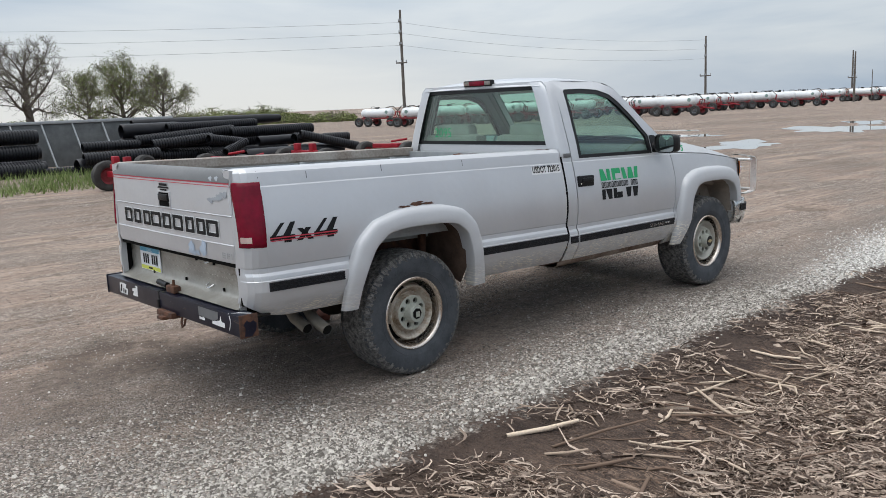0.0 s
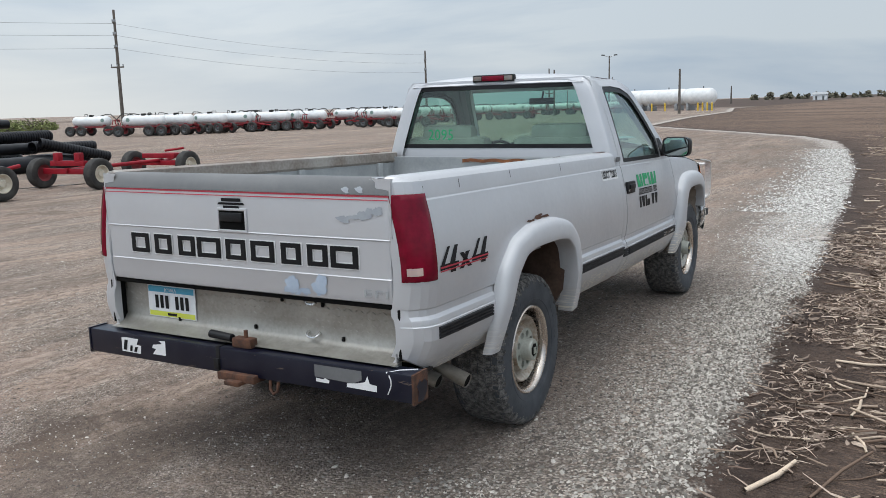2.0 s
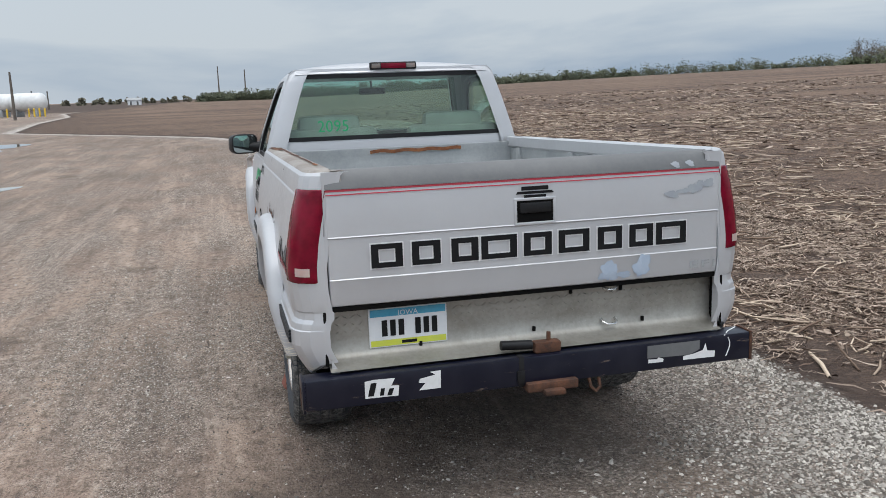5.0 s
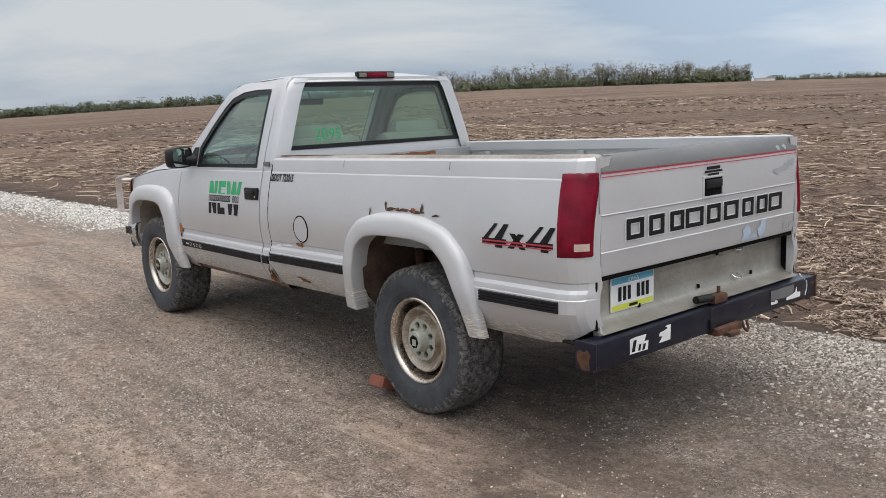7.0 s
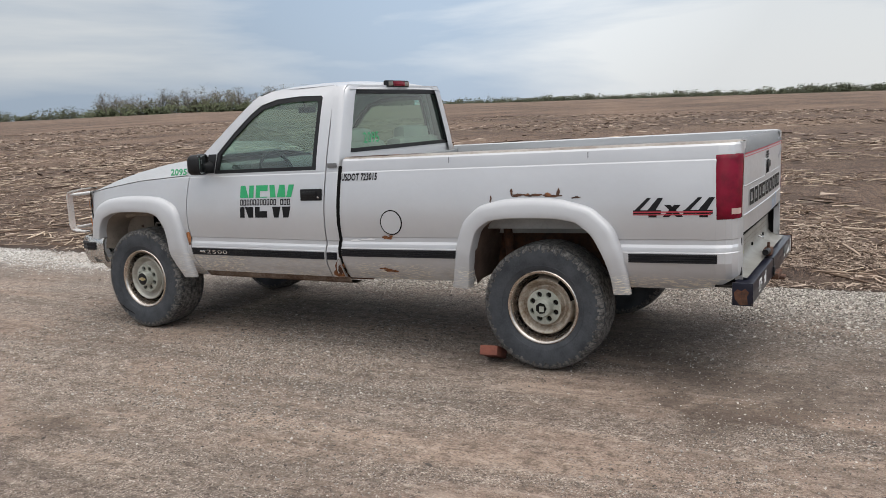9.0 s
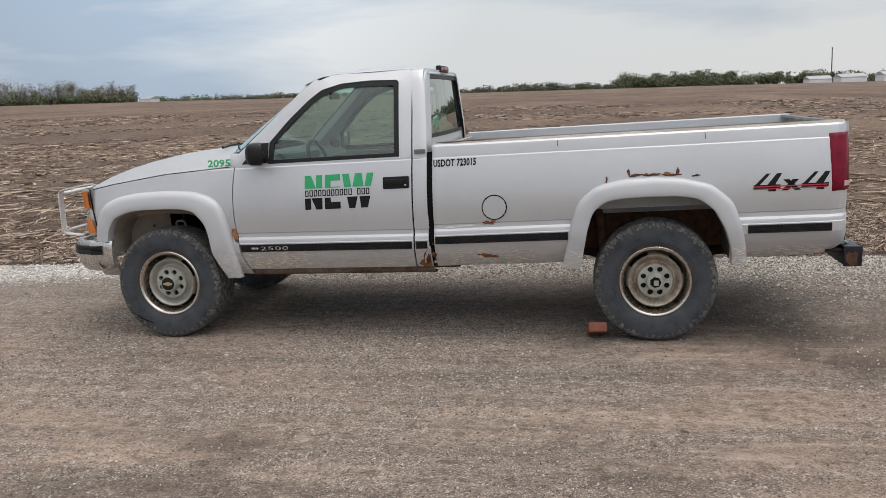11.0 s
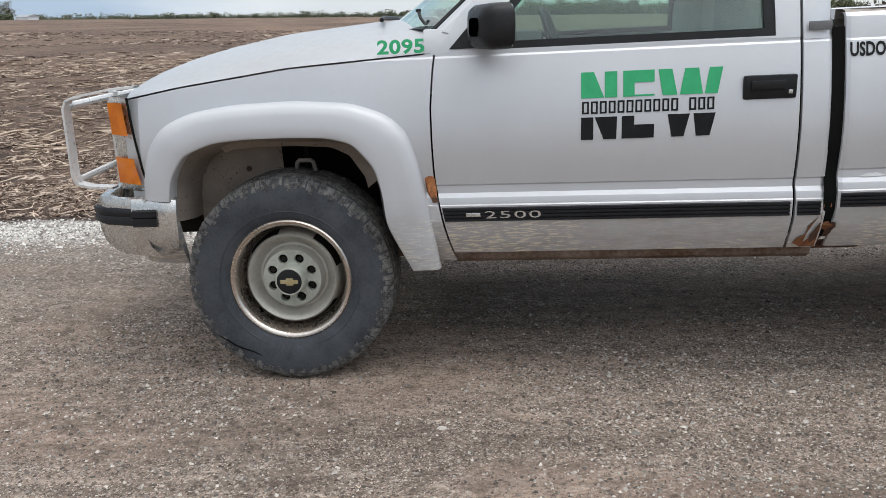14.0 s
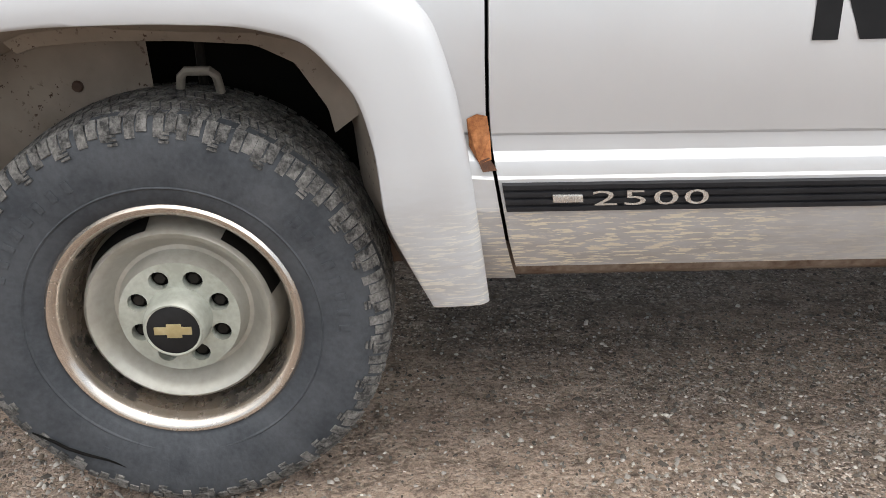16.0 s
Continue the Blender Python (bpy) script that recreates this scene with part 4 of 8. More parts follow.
def fan(outline, cx, cz):
    n = len(outline)
    return [(cx, cz)] + list(outline), [(0, 1 + i, 1 + (i + 1) % n) for i in range(n)]


def gate_blobs(specs, lift=0.0035):
    vs, fs = [], []
    for i, (cx, cz, rx, rz) in enumerate(specs):
        p, f = fan(blob(cx, cz, rx, rz, 17 + i), cx, cz)
        k = len(vs)
        vs += [S(x, tg_y(x, z) - lift, z) for x, z in p]
        fs += [tuple(j + k for j in t) for t in f]
    return vs, fs


part("peeled_paint", gate_blobs(((0.585, 1.172, 0.030, 0.014), (0.635, 1.182, 0.030, 0.010), (0.675, 1.190, 0.024, 0.016), (0.705, 1.198, 0.022, 0.020), (0.748, 1.208, 0.022, 0.020))), PRIMER_GREY, tailgate, "bare grey primer patch")
part("peeled_paint", gate_blobs(((0.315, 0.885, 0.035, 0.038), (0.30, 0.865, 0.03, 0.022), (0.375, 0.862, 0.035, 0.012), (0.455, 0.892, 0.040, 0.040))), PRIMER_BLUE, tailgate, "faded blue primer patch")
for gx_, gz_ in ((0.60, 1.290), (0.665, 1.292)):
    part("peeled_paint", gate_blobs(((gx_, gz_, 0.018, 0.012),), 0.0065), PRIMER_GREY, tailgate, "chipped band")

# pull handle in its recess
HX, HZ = 0.0, 1.145
part("handle_bezel", body(join(box(HX, -1.153, HZ + 0.047, 0.17, 0.012, 0.012, 0.004), box(HX, -1.153, HZ - 0.047, 0.17, 0.012, 0.012, 0.004),
                               box(HX - 0.079, -1.153, HZ, 0.012, 0.012, 0.094, 0.004), box(HX + 0.079, -1.153, HZ, 0.012, 0.012, 0.094, 0.004))), PAINT, tailgate)
part("handle_recess", body(box(HX, -1.149, HZ, 0.150, 0.012, 0.084, 0.003)), DARK, tailgate)
part("pull_handle", body(box(HX, -1.160, HZ + 0.014, 0.128, 0.016, 0.040, 0.007)), BLACK, tailgate, "black plastic pull handle")
part("dealer_badge", join(on_gate([[(-0.055, 1.226), (0.055, 1.226), (0.055, 1.241), (-0.055, 1.241)], [(-0.078, 1.212), (0.078, 1.212), (0.070, 1.222), (-0.070, 1.222)], [(-0.045, 1.197), (0.045, 1.197), (0.045, 1.208), (-0.045, 1.208)]], 0.004)), DECAL_BLACK, tailgate, "small dark emblem")

# raised maker's emblem on the gate as nine plain blocks, black with a pale rim
z0, z1 = 0.972, 1.062
for x0, x1 in ((-0.642, -0.523), (-0.488, -0.378), (-0.336, -0.230), (-0.219, -0.076), (-0.048, 0.067), (0.095, 0.225), (0.260, 0.366), (0.397, 0.502), (0.514, 0.650)):
    def band_of(e, g, h):
        """A rectangular ring on the gate: e grows it, g and h are the widths of its uprights and bars."""
        xa, xb, za, zb = x0 - e, x1 + e, z0 - e, z1 + e
        return [[(xa, za), (xa + g, za), (xa + g, zb), (xa, zb)], [(xb - g, za), (xb, za), (xb, zb), (xb - g, zb)],
                [(xa + g, za), (xb - g, za), (xb - g, za + h), (xa + g, za + h)], [(xa + g, zb - h), (xb - g, zb - h), (xb - g, zb), (xa + g, zb)]]
    part("emblem_rim", on_gate(band_of(0.005, 0.037, 0.030), 0.0025), DECAL_WHITE, tailgate, "pale outline of a block emblem")
    part("emblem_block", on_gate(band_of(0.0, 0.028, 0.020), 0.0055), DECAL_BLACK, tailgate, "black block shape")
pts, fs, wdt = text_shape("EFI", 0.030, 1.1)
part("engine_badge", ([S(0.672 + p[0] * 0.112 / wdt, tg_y(0.7, 0.88) - 0.005, 0.862 + p[1]) for p in pts], fs), DECAL_GREY, tailgate, "grey raised engine badge", smooth=False)
part("gate_seam", body(box(0, -1.118, 0.824, 1.60, 0.02, 0.022, 0.004)), DARK, truck)

# diamond plate below the gate, with raised lozenges
roll_pan = [[(x, -1.062, 0.822), (x, -1.064, 0.70), (x, -1.066, 0.640), (x, -1.085, 0.618), (x, -1.125, 0.604), (x, -1.165, 0.594)] for x in np.linspace(-0.815, 0.815, 12)]
pan = part("diamond_plate_pan", body(sheet(roll_pan)), ALU, truck, "diamond plate aluminium roll pan")
lz = []
for r in range(6):
    for c in range(56):
        a = 0.6 if (r + c) % 2 else -0.6
        cx_, cz_ = -0.80 + c * 0.0291, 0.662 + r * 0.0285
        if -0.655 < cx_ < -0.31:
            continue
        u = Vector((math.cos(a), 0, math.sin(a))) * 0.0155
        w = Vector((-math.sin(a), 0, math.cos(a))) * 0.0040
        o = Vector((cx_, -1.0625, cz_))
        k = [o + u, o + w, o - u, o - w, o + Vector((0, -0.0035, 0))]
        lz.append(([tuple(v) for v in k], [(0, 1, 4), (1, 2, 4), (2, 3, 4), (3, 0, 4)]))
tagged(part("tread_plate_relief", body(join(*lz)), ALU, pan, smooth=False), "raised diamond tread of the plate", kind="stuff")
for hx_, hz_ in ((0.345, 0.800), (0.345, 0.655)):
    part("tie_loop", body(tube([(hx_ - 0.03, -1.066, hz_ + 0.01), (hx_ - 0.028, -1.085, hz_), (hx_ - 0.01, -1.093, hz_ - 0.008), (hx_ + 0.02, -1.093, hz_ - 0.008), (hx_ + 0.03, -1.085, hz_), (hx_ + 0.032, -1.066, hz_ + 0.01)], 0.006, 8)), CHROME, pan)
for x, z in ((-0.45, 0.645), (0.02, 0.655), (0.50, 0.650), (0.18, 0.795), (0.40, 0.790)):
    part("plate_bolt", body(box(x, -1.070, z, 0.012, 0.012, 0.02, 0.003)), DARK, pan)

# number plate: colours kept, characters as bars
plate = part("number_plate", body(box(-0.497, -1.069, 0.722, 0.310, 0.006, 0.155, 0.003)), PLATE_WHITE, truck, "white, blue and yellow number plate")


def plate_rect(x0, x1, z0, z1, y=-1.0728):
    return [(x0, y, z0), (x1, y, z0), (x1, y, z1), (x0, y, z1)], [(0, 1, 2, 3)]


part("plate_sky", body(plate_rect(-0.646, -0.348, 0.766, 0.795)), PLATE_BLUE, plate, smooth=False)
part("plate_foot", body(plate_rect(-0.646, -0.348, 0.649, 0.673)), PLATE_YELLOW, plate, smooth=False)
for k in (0, 1, 2, 4, 5, 6):
    part("plate_bar", body(plate_rect(-0.602 + k * 0.033, -0.580 + k * 0.033, 0.688, 0.752, -1.0745)), DECAL_BLACK, plate, "plain dark bar", smooth=False)
pts, fs, wdt = text_shape("IOWA", 0.020)
part("plate_word", ([S(-0.535 + p[0], -1.0750, 0.768 + p[1]) for p in pts], fs), PLATE_WHITE, plate, smooth=False)
part("plate_bar", body(plate_rect(-0.525, -0.465, 0.655, 0.667, -1.0745)), DECAL_BLACK, plate, "plain dark bar", smooth=False)

# rear bumper: box beam with worn ends, stickers, hitch pin and receiver
bumper = part("rear_bumper", box(0, -1.160, 0.553, 1.84, 0.10, 0.116, 0.008), NAVY_STEEL, truck, "scraped navy steel box-beam bumper")
for s_ in (-1, 1):
    part("worn_end", box(s_ * 0.924, -1.160, 0.553, 0.012, 0.108, 0.124, 0.004), RUST_DARK if s_ > 0 else NAVY_STEEL, bumper, "rust-worn end plate" if s_ > 0 else "chipped navy end plate")
    part("end_rust", ([(s_ * 0.9312, -1.160 + y, 0.553 + z) for y, z in ((-0.030, -0.052), (0.012, -0.058), (0.038, -0.030), (0.044, 0.010), (0.026, 0.028), (0.004, 0.018), (-0.012, 0.034), (-0.034, 0.012), (-0.022, -0.012))], [tuple(range(9)) if s_ > 0 else tuple(range(8, -1, -1))]), NAVY_STEEL if s_ > 0 else RUST_DARK, bumper, "dark paint left on the rusty beam end" if s_ > 0 else "rust patch on the beam end", smooth=False)
    part("bracket", box(s_ * 0.42, -1.02, 0.555, 0.05, 0.20, 0.10, 0.006), UNDER, bumper)
    part("end_plate", box(s_ * 0.80, -1.06, 0.585, 0.20, 0.10, 0.012, 0.003), UNDER, bumper)


def sticker(pieces, mat, name="sticker", lift=0.0):
    for poly in pieces:
        part(name, ([(x, -1.2115 - lift, z) for x, z in poly], [tuple(range(len(poly)))]), mat, bumper, "torn white sticker" if mat is DECAL_WHITE else "", smooth=False)


sticker([[(-0.700, 0.522), (-0.575, 0.520), (-0.570, 0.560), (-0.600, 0.562), (-0.585, 0.590), (-0.665, 0.592), (-0.700, 0.588)]], DECAL_WHITE)
sticker([[(-0.690, 0.530), (-0.668, 0.530), (-0.655, 0.580), (-0.677, 0.580)], [(-0.645, 0.528), (-0.630, 0.528), (-0.625, 0.556), (-0.640, 0.556)], [(-0.618, 0.526), (-0.600, 0.526), (-0.590, 0.552), (-0.608, 0.552)]], DECAL_BLACK, lift=0.002)
sticker([[(-0.495, 0.530), (-0.410, 0.530), (-0.408, 0.600), (-0.450, 0.598), (-0.430, 0.585), (-0.490, 0.575), (-0.495, 0.560), (-0.470, 0.556)]], DECAL_WHITE)
sticker([[(0.455, 0.527), (0.520, 0.526), (0.524, 0.538), (0.500, 0.548), (0.494, 0.540), (0.455, 0.543)], [(0.610, 0.524), (0.755, 0.522), (0.757, 0.548), (0.722, 0.552), (0.712, 0.584), (0.700, 0.556), (0.660, 0.546), (0.612, 0.540)]], DECAL_WHITE)
sticker([[(0.45, 0.548), (0.64, 0.543), (0.685, 0.562), (0.685, 0.600), (0.45, 0.600)]], CAP_GREY, "sticker_ghost", 0.001)
part("scratch", join(*[tube([(0.815 + 0.01 * math.sin(k), -1.212, 0.60 - 0.02 * k) for k in range(5)], 0.0025, 5), tube([(0.80, -1.21, 0.607), (0.84, -1.17, 0.6115), (0.90, -1.13, 0.6115)], 0.003, 5)]), DECAL_WHITE, bumper, "white scratch")
rcv = part("receiver", box(0.035, -1.185, 0.492, 0.21, 0.11, 0.035, 0.006), RUST_DARK, truck, "rusty hitch receiver")
part("hitch_tongue", box(0.035, -1.225, 0.474, 0.085, 0.09, 0.022, 0.008), RUST_DARK, rcv)
part("hitch_head", box(0.035, -1.165, 0.634, 0.11, 0.05, 0.045, 0.010), RUST_DARK, bumper, "rusty hitch head")
part("hitch_pin", tube([(0.045, -1.165, 0.63), (0.045, -1.165, 0.69)], 0.009, 8), RUST_DARK, bumper)
part("grip", tube([(-0.155, -1.172, 0.656), (-0.03, -1.172, 0.648)], 0.0185, 12), BLACK, bumper)
part("strap", join(box(-0.085, -1.16, 0.553, 0.022, 0.106, 0.122, 0.004), box(-0.09, -1.216, 0.535, 0.03, 0.012, 0.05, 0.005)), BLACK, bumper)
part("chain_hook", tube([(0.20, -1.20, 0.495), (0.205, -1.21, 0.46), (0.225, -1.215, 0.44), (0.245, -1.21, 0.455), (0.243, -1.20, 0.49)], 0.007, 8), RUST_DARK, bumper)

# tail lamps wrap the rear corners
lamp_rows = []
lys = [-1.137, -1.134, -1.128, -1.118, -1.105, -1.09, -1.072, -1.05, -1.03, -1.018]
for z in (0.925, 0.935, 0.955, 1.00, 1.07, 1.14, 1.20, 1.25, 1.270, 1.278):
    f = (z - 0.925) / 0.353
    row = []
    for y in lys:
        yy = y if y < -1.06 else y + 0.018 * f * (y + 1.06) / 0.042
        e = 0.006 if 0.93 < z < 1.275 and -1.137 < y < -1.02 else -0.006
        row.append((side_x(z, yy) + e, yy - e * (y < -1.10) * 1.2, z))
    lamp_rows.append(row)
tl_l, tl_r = both("tail_lamp", body(sheet(lamp_rows)), RED_LENS, label="tall red tail lamp with a small clear reversing window", sharp=60)
for tl in (tl_l, tl_r):
    pr = body(sheet([[(side_x(z, y) + 0.0085, y - 0.009 * (y < -1.10), z) for y in (-1.130, -1.122, -1.110, -1.098)] for z in (0.957, 0.972, 0.988)]))
    part("reversing_window", mirror_x(pr) if tl is tl_l else pr, CLEAR_LENS, tl, "clear reversing window")
rear_in = [[(side_x(z, -1.138) - 0.002, -1.139, z), (0.808, -1.141, z), (0.806, -1.10, z)] for z in np.linspace(0.58, 1.335, 14)]
both("bed_rear_post", body(sheet(rear_in)), PAINT)
# solid near-black blocks painted as the shaded openings below the tail lamps
both("corner_opening_shade", body(box(0.823, -1.100, 0.715, 0.014, 0.075, 0.21, 0.004)), DARK)

# cab greenhouse: half-width of the glass house against height
GZ, GX = (1.255, 1.30, 1.40, 1.50, 1.60, 1.70, 1.765, 1.805, 1.835, 1.850), (0.868, 0.860, 0.832, 0.800, 0.768, 0.734, 0.708, 0.684, 0.650, 0.620)


def house_x(z):
    return along(z, GZ, GX)


def ring(outer, inner, sub=6, lift=0.0, fx=house_x, depth=0.035):
    """A frame between two outlines with the same number of corners, in (y, z), on the cab's side; the inner edge turns in."""
    def fine(loop):
        out = []
        for a, b in zip(loop, loop[1:] + loop[:1]):
            out += [(a[0] + (b[0] - a[0]) * i / sub, a[1] + (b[1] - a[1]) * i / sub) for i in range(sub)]
        return out
    o, i_ = fine(list(outer)), fine(list(inner))
    r0 = [(fx(z) - depth * 0.6, y, z) for y, z in o]
    r1 = [(fx(z) + lift, y, z) for y, z in o]
    r2 = [(fx(z) + lift, y, z) for y, z in i_]
    r3 = [(fx(z) + lift - depth, y, z) for y, z in i_]
    return body(sheet([r0, r1, r2, r3], True))


WIN = [(2.550, 1.268), (2.540, 1.412), (2.410, 1.552), (2.275, 1.675), (2.185, 1.738), (2.050, 1.772), (1.860, 1.780), (1.665, 1.772), (1.650, 1.757), (1.636, 1.270)]
FRAME = [(2.777, 1.262), (2.694, 1.396), (2.506, 1.560), (2.356, 1.698), (2.262, 1.780), (2.130, 1.832), (1.860, 1.844), (1.590, 1.838), (1.560, 1.820), (1.556, 1.262)]
SEAL = [(2.518, 1.294), (2.508, 1.402), (2.386, 1.528), (2.254, 1.647), (2.168, 1.704), (2.042, 1.736), (1.860, 1.744), (1.694, 1.736), (1.684, 1.727), (1.672, 1.296)]
fr_pair, seal_pair = ring(FRAME, WIN), ring(WIN, SEAL, lift=-0.004, depth=0.02)


def pane(loop, lift, fx=house_x):
    ys = [p[0] for p in loop]
    cy, cz = sum(ys) / len(ys), sum(p[1] for p in loop) / len(loop)
    n, rows = len(loop), []
    for k in range(6):
        f = k / 5
        rows.append([(fx(cz + (z - cz) * f) + lift, cy + (y - cy) * f, cz + (z - cz) * f) for y, z in loop])
    return body(sheet(rows, True))


for dr, flip in ((door_l, True), (door_r, False)):
    f = mirror_x if flip else (lambda q: q)
    part("window_frame", f(fr_pair), PAINT, dr)
    part("window_seal", f(seal_pair), BLACK, dr, "black rubber window seal")
    g = part("window_glass", f(pane(SEAL, -0.018)), GLASS, dr, "green tinted side glass")
    g.visible_shadow = False
    # handle, mirror
    hp = join(box(side_x(1.105, 1.66) + 0.004, 1.657, 1.105, 0.02, 0.176, 0.080, 0.008))
    part("door_handle", body(f(hp)), BLACK, dr, "black recessed door handle")
    part("handle_pull", body(f(box(side_x(1.105, 1.66) + 0.017, 1.665, 1.112, 0.012, 0.115, 0.030, 0.005))), BLACK, dr)
    part("handle_lock", body(f(box(side_x(1.09, 1.60) + 0.015, 1.592, 1.088, 0.006, 0.014, 0.014, 0.005))), CHROME, dr)

# pillar behind the doors
PIL_O = [(1.546, 1.262), (1.550, 1.55), (1.566, 1.80), (1.560, 1.826), (1.500, 1.826), (1.452, 1.80), (1.430, 1.55), (1.405, 1.262)]
prow = []
for z in (1.255, 1.262, 1.35, 1.45, 1.55, 1.65, 1.75, 1.80, 1.828):
    y1 = along(z, (1.262, 1.55, 1.80, 1.83), (1.546, 1.550, 1.566, 1.57))
    y0 = along(z, (1.262, 1.45, 1.80, 1.83), (1.442, 1.448, 1.470, 1.478))
    prow.append([(house_x(z) - 0.02, y1, z), (house_x(z), y1, z), (house_x(z), y1 - 0.04, z), (house_x(z) - 0.002, y0 + 0.035, z), (house_x(z) - 0.012, y0 + 0.012, z), (house_x(z) - 0.035, y0, z), (house_x(z) - 0.12, y0 - 0.004, z)])
both("cab_pillar", body(sheet(prow)), PAINT)
both("pillar_badge", body(box(0.872, 1.495, 1.297, 0.008, 0.075, 0.030, 0.003)), CAP_GREY)

# roof with rounded edges
rrows = []
for t in np.linspace(0, 1, 26):
    y = 1.462 + 0.905 * t
    crown = along(y, (1.462, 1.475, 1.50, 1.56, 1.70, 1.90, 2.05, 2.16, 2.245, 2.318, 2.367), (1.806, 1.828, 1.847, 1.864, 1.880, 1.886, 1.880, 1.866, 1.844, 1.814, 1.788))
    edge = along(y, (1.462, 1.50, 1.60, 2.12, 2.23, 2.367), (1.800, 1.817, 1.838, 1.836, 1.822, 1.778))
    hx = along(y, (1.462, 1.56, 2.15, 2.367), (0.645, 0.645, 0.648, 0.668))
    rrows.append([(x * hx, y + t ** 4 * (0.060 - 0.105 * abs(x) ** 2.6), edge + (crown - edge) * (1 - abs(x) ** 2.8)) for x in np.linspace(-1, 1, 33)])
roof_verts = body(sheet(rrows))
part("roof", roof_verts, PAINT, truck, "silver cab roof")

# cab back: frame round the rear window, lower panel
RW_I = [(-0.760, 1.385), (-0.744, 1.372), (0.744, 1.372), (0.760, 1.385), (0.640, 1.782), (0.615, 1.800), (-0.615, 1.800), (-0.640, 1.782)]
RW_O = [(-0.845, 1.310), (-0.80, 1.300), (0.80, 1.300), (0.845, 1.310), (0.690, 1.800), (0.650, 1.835), (-0.650, 1.835), (-0.690, 1.800)]


def back_y(x, z):
    return along(z, (0.5, 1.30, 1.84), (1.437, 1.440, 1.472)) + 0.02 * (x / 0.8) ** 2


def back_ring(o, i_, lift, depth, sub=5):
    def fine(loop):
        out = []
        for a, b in zip(loop, loop[1:] + loop[:1]):
            out += [(a[0] + (b[0] - a[0]) * k / sub, a[1] + (b[1] - a[1]) * k / sub) for k in range(sub)]
        return out
    oo, ii = fine(o), fine(i_)
    return body(sheet([[(x, back_y(x, z) - lift, z) for x, z in oo], [(x, back_y(x, z) - lift, z) for x, z in ii], [(x, back_y(x, z) - lift + depth, z) for x, z in ii]], True))


cab_back = part("cab_back", back_ring(RW_O, RW_I, 0.0, 0.03), PAINT, truck, "silver cab rear panel")
part("cab_back_lower", body(sheet([[(x, back_y(x, z), z) for x in np.linspace(-0.84, 0.84, 18)] for z in (0.55, 1.0, 1.25, 1.31)])), PAINT, truck)
RW_S = [(-0.718, 1.408), (-0.708, 1.400), (0.708, 1.400), (0.718, 1.408), (0.610, 1.762), (0.596, 1.773), (-0.596, 1.773), (-0.610, 1.762)]
part("rear_window_seal", back_ring(RW_I, RW_S, 0.004, 0.02), BLACK, cab_back, "black rubber window seal")
rwg = part("rear_window", body(sheet([[(x * along(z, (1.39, 1.78), (0.727, 0.609)), back_y(x * 0.68, z) + 0.008, z) for x in np.linspace(-1, 1, 15)] for z in np.linspace(1.392, 1.780, 8)])), GLASS, cab_back, "green tinted rear window")
rwg.visible_shadow = False
chm = part("high_stop_lamp", body(box(0, 1.480, 1.845, 0.315, 0.040, 0.050, 0.012)), BLACK, truck, "third brake lamp on the roof edge")
part("stop_lens", body(box(0, 1.459, 1.845, 0.165, 0.010, 0.034, 0.004)), RED_LENS, chm, "red stop lens")
for s_ in (-1, 1):
    part("cargo_lens", body(box(s_ * 0.117, 1.459, 1.845, 0.060, 0.010, 0.030, 0.004)), DULL_LENS, chm, "clear cargo lamp")

# windshield, cowl, hood
ws = []
for z in np.linspace(1.355, 1.790, 9):
    f = (z - 1.355) / 0.42
    hx = 0.800 - 0.165 * f
    ws.append([(x * hx, 2.736 - 0.468 * f + (0.290 - 0.115 * f) * (1 - abs(x) ** 2.6), z) for x in np.linspace(-1, 1, 17)])
wsg = part("windshield", body(sheet(ws)), GLASS, truck, "green tinted windshield")
wsg.visible_shadow = False
apil = []
for z in np.linspace(1.338, 1.812, 9):
    f = (z - 1.355) / 0.42
    y = 2.746 - 0.468 * f
    apil.append([(house_x(z) + 0.002, y - 0.045, z - 0.012), (house_x(z) - 0.004, y - 0.005, z - 0.004), (house_x(z) - 0.028, y + 0.018, z), (0.800 - 0.165 * f - 0.045, y + 0.028, z), (0.800 - 0.165 * f - 0.05, y - 0.03, z - 0.02)])
both("windshield_pillar", body(sheet(apil)), PAINT)
both("cowl_corner", body(sheet([[(side_x(1.262, y) - 0.004, y, 1.258), (house_x(1.30) - 0.004, y, 1.300), (house_x(1.345) - 0.008, y, 1.342), (0.735, y, 1.346)] for y in (2.690, 2.73, 2.772, 2.79, 2.808, 2.824)])), PAINT)
for s_ in (-1, 1):
    edge_line = [(s_ * (0.800 - 0.165 * f - 0.035), 2.746 - 0.468 * f + 0.030, 1.355 + 0.42 * f) for f in np.linspace(-0.05, 1.0, 9)]
    part("windshield_seal", body(tube(edge_line, 0.011, 6)), BLACK, truck)
cowl = [[(x * 0.73, 2.742 + 0.283 * (1 - abs(x) ** 2.6) + d, 1.345 + 0.012 * (1 - abs(x)) + e) for x in np.linspace(-1, 1, 15)] for d, e in ((-0.06, 0.0), (0.0, 0.01), (0.07, 0.0))]
part("cowl_vent", body(sheet(cowl)), BLACK, truck, "black cowl vent")
part("wiper_arm", body(join(tube([(-0.66, 2.82, 1.345), (-0.63, 2.85, 1.385), (-0.60, 2.86, 1.412)], 0.006, 6), box(-0.602, 2.86, 1.412, 0.012, 0.020, 0.012, 0.003))), BLACK, truck)
